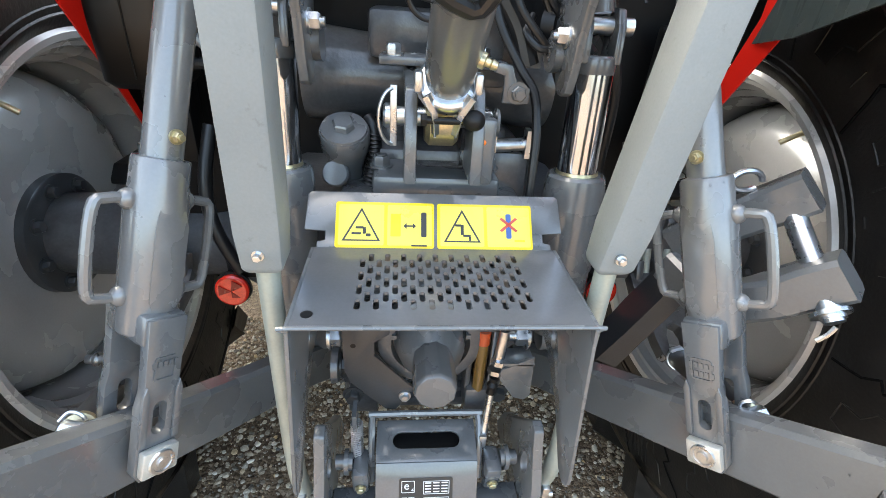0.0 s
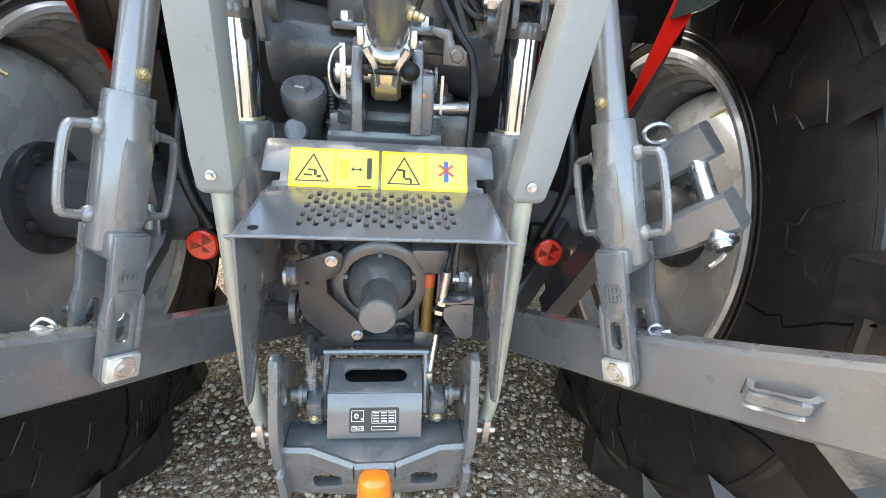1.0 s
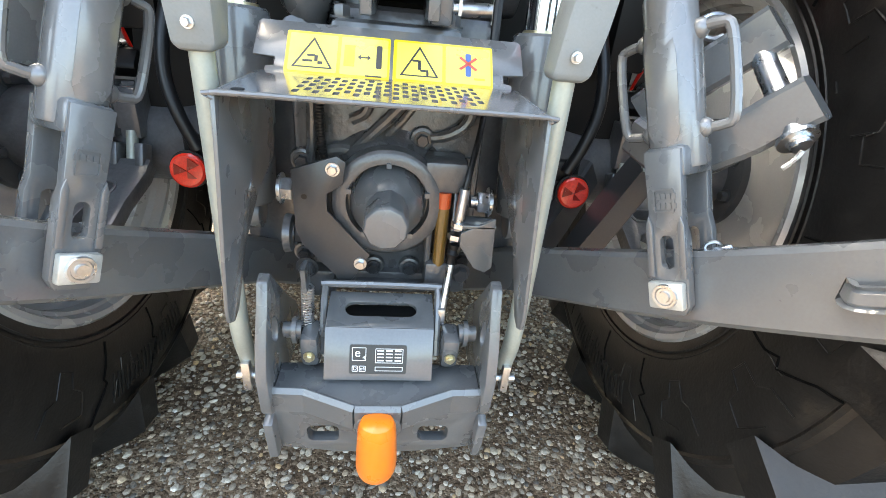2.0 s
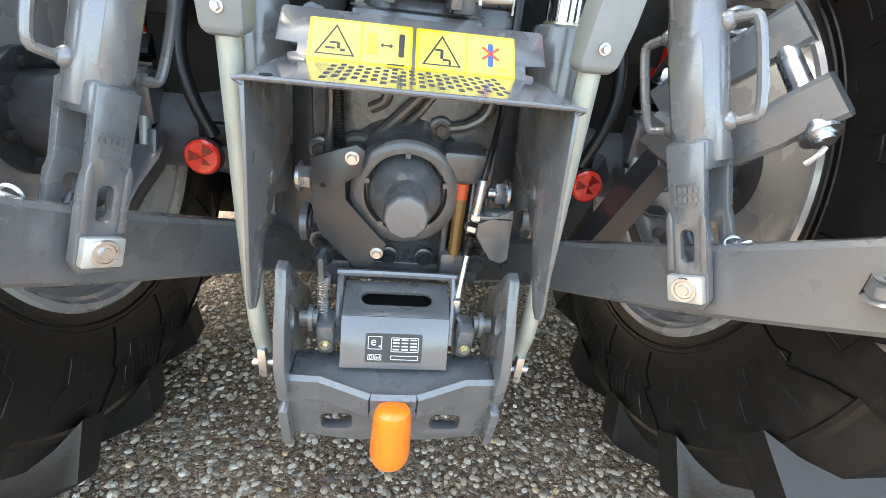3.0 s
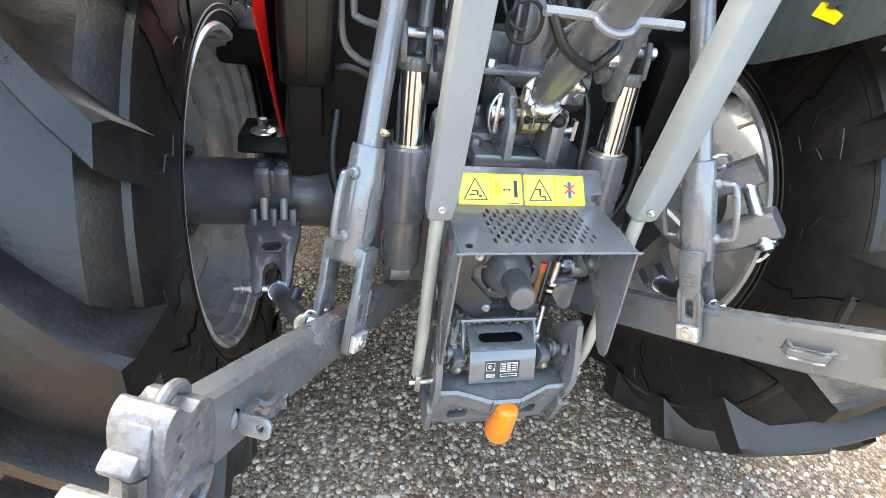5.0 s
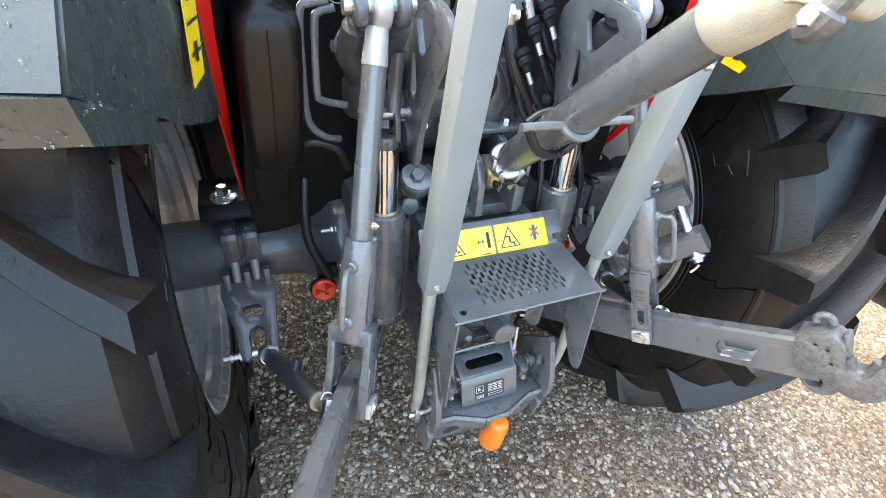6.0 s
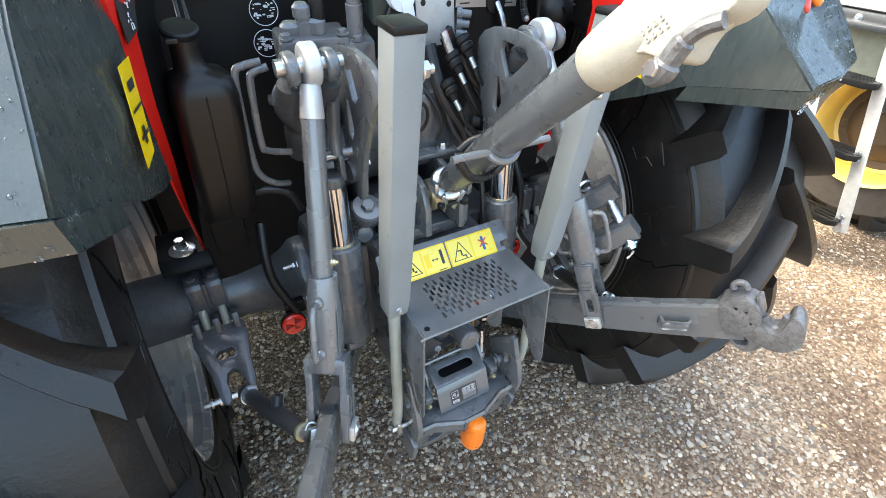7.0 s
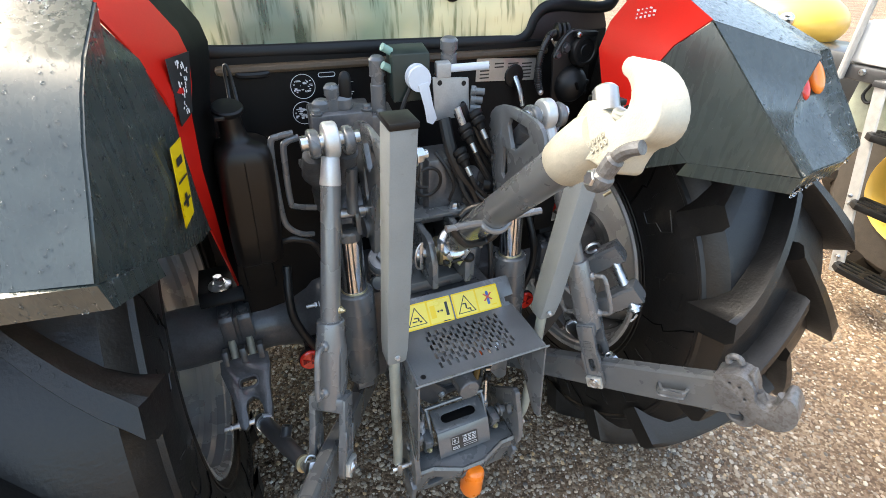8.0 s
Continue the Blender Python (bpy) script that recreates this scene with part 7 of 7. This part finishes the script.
for k in range(34):
    f, g = rng.uniform(0.08, 0.92), rng.uniform(0.25, 0.8)
    c = q[0].lerp(q[3], f).lerp(q[1].lerp(q[2], f), g) + Vector((0.0075, -0.0135, 0.002))
    part("stroke", Build().box(c, (0.0012, rng.uniform(0.002, 0.012), rng.uniform(0.0015, 0.008))), WHITEINK, red_tag)

mark = thing("skin_mark", (0.487, 0.39, 1.62), "small white line marks on the red skin", "decal")
rng = random.Random(21)
for k in range(14):
    p = Vector((0.4875, 0.408, 1.614)).lerp(Vector((0.4985, 0.352, 1.628)), (k % 5) / 4 * 0.8 + 0.1) + Vector((-0.004, -0.004, 0.008 * (k // 5) - 0.006))
    part("stroke", Build().box(p, (0.0014, rng.uniform(0.003, 0.008), rng.uniform(0.002, 0.006))), WHITEINK, mark)

# ---- machine parked behind on the right ----
other = thing("parked_machine", (3.4, 0.8, 0.0), "pale and yellow parked machine with a step ladder", "vehicle")
for y0 in (0.0, -0.29):
    up = [(2.58, 0.455 + y0, 0.21), (2.58, 0.52 + y0, 0.45), (2.60, 0.60 + y0, 0.72), (2.62, 0.67 + y0, 0.95), (2.64, 0.74 + y0, 1.2)]
    part("ladder_side", beam(Build(), up, 0.012, 0.07, 3), STEPGREY, other, "grey ladder side plate")
    for z in (0.26, 0.30, 0.60, 0.64):
        bolt(other, (2.574, 0.455 + y0 + (z - 0.21) * 0.29, z), (-1, 0, 0), 0.009, 0.008)
for y, z, x in ((0.325, 0.25, 2.58), (0.415, 0.60, 2.60), (0.52, 0.94, 2.62)):
    st = part("step", Build().plate([(-0.14, -0.05), (-0.10, -0.085), (0.10, -0.085), (0.14, -0.05), (0.14, 0.06), (-0.14, 0.06)], "z", 0, 0.03, holes=[rounded(0.10, 0.018, 0.004, cx, cy) for cx in (-0.065, 0.065) for cy in (-0.048, -0.012, 0.026)], m=Matrix.Translation((x, y, z)) @ Matrix.Rotation(radians(-90), 4, "Z")), BLACK, other, "black ribbed plastic step", bevel=0.003)
part("deck_rail", Build().box((2.76, 0.17, 1.20), (0.10, 1.6, 0.075)), DARKGREY, other, "dark grey deck rail", bevel=0.01)
for k in range(5):
    bolt(other, (2.71, 0.0 + 0.22 * k, 1.21), (-1, 0, 0), 0.014, 0.01)
part("white_box", Build().box((3.12, 0.19, 1.345), (0.8, 1.62, 0.21)), WHITE, other, "white painted tank box", bevel=0.03)
part("dark_hood", Build().box((3.22, 0.28, 1.86), (0.7, 1.40, 0.80)), BLACK, other, "black hood with yellow lines", bevel=0.05)
part("hood_groove", Build().box((2.868, 0.28, 1.50), (0.008, 1.30, 0.02)), SEAM, other)
for k in range(9):
    part("yellow_bar", Build().box((2.866, 0.90 - 0.024 * k, 1.585), (0.006, 0.016, 0.026 if k % 3 else 0.036)), GOLD, other)
part("yellow_line", Build().box((2.866, 0.62, 1.548), (0.006, 0.62, 0.007)), GOLD, other)
part("lamp_shell", Build().ball((3.28, 1.76, 1.33), 0.36, (0.9, 1.05, 0.55), seg=28), GOLD, other, "yellow front cowl")
for y in (1.56, 1.66):
    part("headlamp", Build().lathe((2.97, y, 1.36), (-1, -0.3, 0), [(0, 0.05), (0.02, 0.047), (0.03, 0.03)], 24), CHROME, other, "round chrome headlamp")
part("ladder_hanger", Build().box((2.675, 0.60, 1.185), (0.11, 0.34, 0.03)), DARKGREY, other, "dark hanger between ladder and deck", bevel=0.004)
part("front_frame", Build().box((3.25, 1.30, 1.10), (0.42, 0.95, 0.28)), DARKGREY, other, "dark front frame under the cowl", bevel=0.03)
part("handrail", Build().tube([(2.70, 0.97, 1.16), (2.70, 0.985, 1.5), (2.70, 1.0, 2.1)], 0.02, 10), STEPGREY, other)
part("side_sheet", Build().box((2.84, 0.62, 1.02), (0.02, 0.62, 0.26)), material("pale_green_sheet", (0.30, 0.32, 0.25), 0.5), other, "pale green sheet", bevel=0.004)
part("cable_loop", Build().tube([(2.82, 0.86, 1.15), (2.81, 0.87, 1.08), (2.81, 0.83, 1.05), (2.81, 0.80, 1.10), (2.82, 0.81, 1.15)], 0.009, 8), HOSE, other)
part("under_box", Build().box((3.1, -0.1, 0.90), (0.3, 1.1, 0.3)), DARKGREY, other, bevel=0.02)
for cy, cx, nm in ((0.40, 3.30, 0), (-1.0, 3.25, 1)):
    wh = part("wheel", Build().lathe((cx + 0.22, cy, 0.62), (-1, 0, 0), [(0, 0.35), (0.03, 0.53), (0.12, 0.60), (0.32, 0.60), (0.41, 0.53), (0.44, 0.33)], 48, caps=False), GUMBROWN if nm == 0 else RUBBER, other, "dusty lugged tyre")
    part("rim", Build().lathe((cx - 0.235, cy, 0.62), (1, 0, 0), [(0, 0.34), (0.01, 0.325), (0.03, 0.315), (0.05, 0.30), (0.15, 0.285), (0.17, 0.26)], 40, caps=False), GOLD, wh, "yellow steel rim", thick=0.004)
    part("wheel_disc", Build().lathe((cx - 0.235, cy, 0.62), (1, 0, 0), [(0.165, 0.27), (0.175, 0.22), (0.13, 0.17), (0.12, 0.10), (0.06, 0.09), (0.05, 0.0)], 40, caps=False), DARKGOLD, wh, "dark yellow wheel disc with brown patches", thick=0.004)
    for k in range(18):
        for h in (-1, 1):
            ob = new("lug", LUGS[h])
            ob.parent = wh
            ob.scale = (0.8, 0.84, 0.84)
            ob.location = Vector((cx, cy, 0.62)) - Vector((3.4, 0.8, 0.0))
            ob.rotation_euler = (2 * math.pi * (k + (0.5 if h > 0 else 0)) / 18, 0, 0)

# ---- final places ----
settle([hitch, horn, rating], lambda x, y, z: (x * 1.03, y + 0.063 - 0.196 * (z - 0.492), 0.452 + 1.18 * (z - 0.492)))
settle(named("pto_guard", "warning_sticker"), lambda x, y, z: (x * 1.02, y, z - 0.007))
settle([pto], lambda x, y, z: (0.001 + 0.87 * (x + 0.003), y + 0.022, 0.802 + 0.87 * (z - 0.805)))
settle([brk], lambda x, y, z: (x, y + 0.022, z - 0.012))
settle([sight], lambda x, y, z: (x + 0.013, y + 0.035, z))
settle([rod, tab], lambda x, y, z: (x + 0.006, y + 0.036, z))
settle([ribs], lambda x, y, z: (x, y + 0.03, z))
settle(named("reflector", "breather_hose"), lambda x, y, z: (x * 0.99, y + 0.01, z + 0.018))
settle(named("lift_ram"), lambda x, y, z: (x, y - 0.016, z + 0.004))
settle(named("lift_lever"), lambda x, y, z: (x * 0.97, y - 0.05, z - 0.018 + 0.17 * (1.43 - z)))
settle(named("top_link_bracket"), lambda x, y, z: (x, y, z + 0.009))
settle(named("stabiliser"), lambda x, y, z: (x * 0.97, y + 0.03, z + 0.01))
settle(named("cab_mount"), lambda x, y, z: (x * 0.99, y + 0.03, z + 0.005))
settle(named("stowed_fork"), lambda x, y, z: (x - 0.015, y, z))


def cab_side(x, y, z):
    """What hangs on the cab comes nearer the deeper it lies."""
    w = min(1.2, max(0.0, (y - 0.30) / 0.417))
    return x, y - 0.185 * w, z + 0.07 * w


settle(named("cab_rear_wall", "rear_window", "valve_block", "hose_coupling", "steel_pipe", "hose", "cable", "cable_end", "cable_boot", "cable_plug",
             "cable_outlet", "wall_decal", "data_plate"), cab_side)


def fender_side(x, y, z):
    w = min(1.0, max(0.0, (z - 0.95) / 0.4))
    return x, y - w * (0.09 + 0.12 * max(0.0, y - 0.3)), z


settle(named("fender", "red_cab_skin", "fender_sticker", "skin_decal", "skin_mark"), fender_side)

# ---- sockets in the corner of the cab ----
sock = thing("trailer_socket", (0.44, 0.50, 1.40), "black trailer socket with a hinged round lid on a bent bracket", "socket")
part("bracket", Build().plate([(0.383, 1.505), (0.400, 1.545), (0.418, 1.562), (0.440, 1.566), (0.500, 1.556), (0.515, 1.40), (0.47, 1.37), (0.40, 1.38), (0.392, 1.46)], "y", 0.452, 0.460), BLACK, sock, "black bent bracket plate", bevel=0.003)
for q in range(3):
    part("ribbed_back", Build().lathe((0.395 + 0.014 * q, 0.475, 1.556), (1, -0.2, 0), [(0, 0.017), (0.003, 0.022), (0.009, 0.022), (0.012, 0.017)], 24), BLACK, sock)
part("lid", Build().lathe((0.472, 0.452, 1.514), (0.05, -1, 0.05), [(0, 0.041), (0.012, 0.041), (0.018, 0.038), (0.019, 0.030), (0.016, 0.028), (0.016, 0.016), (0.018, 0.014)], 36), BLACK, sock, "round black spring lid")
part("hinge", Build().box((0.470, 0.443, 1.554), (0.066, 0.018, 0.013)), BLACK, sock, "black hinge bar", bevel=0.003)
part("hinge_pin", Build().lathe((0.440, 0.432, 1.555), (0, -1, 0), [(0, 0.007), (0.004, 0.007), (0.006, 0.004)], 14), ZINC, sock)
part("rim_bar", Build().tube([(0.386, 0.450, 1.500), (0.402, 0.449, 1.535), (0.420, 0.449, 1.556), (0.440, 0.449, 1.561), (0.50, 0.449, 1.558)], 0.0028, 8, 4), DARKGREY, sock)
for x, z, rr in ((0.420, 1.521, 0.010), (0.396, 1.505, 0.008)):
    bolt(sock, (x, 0.452, z), (0, -1, 0), rr, 0.008, mat=DARKGREY)
plug2 = thing("ball_socket", (0.452, 0.46, 1.43), "domed black plastic plug socket with a slot", "socket")
part("dome", Build().lathe((0.452, 0.455, 1.428), (-0.1, -1, 0.15), [(0, 0.048), (0.012, 0.047), (0.026, 0.040), (0.036, 0.028), (0.042, 0.014), (0.043, 0.002)], 32), BLACK, plug2)
# Deep black block set into the dome for the dark of its slot.
part("slot", Build().box((0.446, 0.414, 1.432), (0.007, 0.012, 0.020), Euler((0, radians(-25), 0)).to_matrix()), SEAM, plug2, bevel=0.002)
part("green_mark", Build().box((0.470, 0.423, 1.447), (0.004, 0.004, 0.014), Euler((0, radians(-30), 0)).to_matrix()), material("teal_mark", (0.02, 0.30, 0.24), 0.4), plug2, "small teal mark", bevel=0.001)
for x, z in ((0.486, 1.437), (0.484, 1.410)):
    part("lug", Build().box((x, 0.432, z), (0.014, 0.02, 0.012)), BLACK, plug2, bevel=0.003)
pipe = [Vector(p) for p in ((0.392, 0.470, 1.556), (0.366, 0.455, 1.552), (0.346, 0.448, 1.520), (0.339, 0.446, 1.478), (0.345, 0.446, 1.44), (0.362, 0.450, 1.41))]
wrap = thing("conduit", pipe[2], "black corrugated conduit beside the sockets", "conduit")
part("sleeve", Build().tube([tuple(p) for p in pipe], 0.0075, 12, 6), HOSE, wrap)
for a, b in zip(pipe, pipe[1:]):
    n_ = max(2, int((b - a).length / 0.0052))
    for q in range(n_):
        part("ring", Build().lathe(a.lerp(b, q / n_), b - a, [(-0.0014, 0.0078), (0, 0.0093), (0.0014, 0.0078)], 12, caps=False), HOSE, wrap)
bolt(wrap, (0.352, 0.438, 1.417), (0, -1, 0), 0.005, 0.004, mat=ZINC)

# ---- rain drops ----
water = bpy.data.materials.new("water_drop")
water.use_nodes = True
wb = water.node_tree.nodes["Principled BSDF"]
wb.inputs["Base Color"].default_value = (0.9, 0.95, 1.0, 1)
wb.inputs["Roughness"].default_value, wb.inputs["Transmission Weight"].default_value, wb.inputs["IOR"].default_value = 0.02, 1.0, 1.33


def drops(names, count, low, high, seed, lift=0.0031):
    """Beads of water spread over the outer faces of the named parts, as one mesh."""
    rng = np.random.default_rng(seed)
    tris, norms, area = [], [], []
    bpy.context.view_layer.update()
    for ob in list(scene.objects):
        if ob.type == "MESH" and ob.name.split(".")[0] in names:
            me = ob.data
            me.calc_loop_triangles()
            mw = ob.matrix_world
            for t in me.loop_triangles:
                p = [mw @ me.vertices[i].co for i in t.vertices]
                nrm = (p[1] - p[0]).cross(p[2] - p[0])
                if nrm.length < 1e-9:
                    continue
                tris.append(p)
                area.append(nrm.length)
                nrm.normalize()
                norms.append(nrm)
    area = np.array(area) / sum(area)
    ico = bmesh.new()
    bmesh.ops.create_icosphere(ico, subdivisions=1, radius=1)
    v0 = np.array([v.co[:] for v in ico.verts])
    f0 = np.array([[v.index for v in f.verts] for f in ico.faces])
    ico.free()
    vs, fs = [], []
    for k, i in enumerate(rng.choice(len(tris), count, p=area)):
        a, b = sorted(rng.random(2))
        p = tris[i][0] * a + tris[i][1] * (b - a) + tris[i][2] * (1 - b)
        n = norms[i]
        r = low + (high - low) * rng.random() ** 3
        u = n.orthogonal().normalized()
        w = n.cross(u)
        m = np.array([u[:], w[:], n[:]])
        st = np.array([r * (0.8 + 0.5 * rng.random()), r * (0.8 + 0.5 * rng.random()), r * 0.55])
        for sgn in ((1, -1) if lift > 0.001 else (1,)):
            vs.append((v0 * st) @ m + np.array((p + n * (lift * sgn))[:]))
            fs.append(f0 + len(v0) * len(fs))
    me = bpy.data.meshes.new("drops")
    me.from_pydata(np.concatenate(vs).tolist(), [], np.concatenate(fs).tolist())
    me.materials.append(water)
    for poly in me.polygons:
        poly.use_smooth = True
    return me


tagged(new("rain_drops", drops({"inner_panel", "outer_panel", "facet_panel", "top_panel", "lower_panel", "lower_lip"}, 8500, 0.0006, 0.0026, 3)), "clear rain drops beaded on the fenders", "water drops", kind="stuff")
tagged(new("rain_drops", drops({"sleeve", "screw_rod", "arm", "claw", "handle", "label_sheet"}, 1500, 0.0006, 0.0019, 4, 0.0)), "small rain drops on the grey hitch arms", "water drops", kind="stuff")
for s in (-1, 1):
    hang = Build()
    rng = random.Random(11 + s)
    for k in range(16):
        f = rng.random()
        p = Vector((s * 0.607 + (0.02 if s < 0 else 0.0), -0.112, 1.419)).lerp(Vector((s * 0.95, -0.082, 1.422)), f)
        if s > 0:
            p = Vector((0.566, -0.132, 1.352)).lerp(Vector((0.82, -0.078, 1.368)), f)
        hang.ball(p + Vector((0, 0, -0.003)), rng.uniform(0.002, 0.0036), (1, 1, 1.4), seg=10)
    ob = solo("hanging_drops", hang, water, (s * 0.8, 0, 1.42), "clear drops hanging from the fender edge", "water drops", kind="stuff")

# raised size marks on one tread bar of the tyre
turn_bar = Matrix.Translation(left_wheel.matrix_basis.translation) @ Matrix.Rotation(0.227 + 4 * math.pi / 16, 4, "X")


def bar_point(t):
    a = 0.42 * (1 - t) ** 1.25
    r = 0.768 - 0.004 * t - 0.016 * t ** 4 + 0.0004
    return Vector((-0.014 + 0.252 * t, r * math.sin(a), r * math.cos(a)))


for i, ch in enumerate("460/85 R 30"):
    if ch != " ":
        t = 0.66 - 0.052 * i
        o, x_ = bar_point(t), (bar_point(t - 0.02) - bar_point(t)).normalized()
        z_ = Vector((0, o.y, o.z)).normalized()
        y_ = z_.cross(x_).normalized()
        m = Matrix((x_, y_, x_.cross(y_))).transposed().to_4x4()
        lettering(ch, 0.02, turn_bar @ Matrix.Translation(o) @ m, RUBBER, left_wheel)
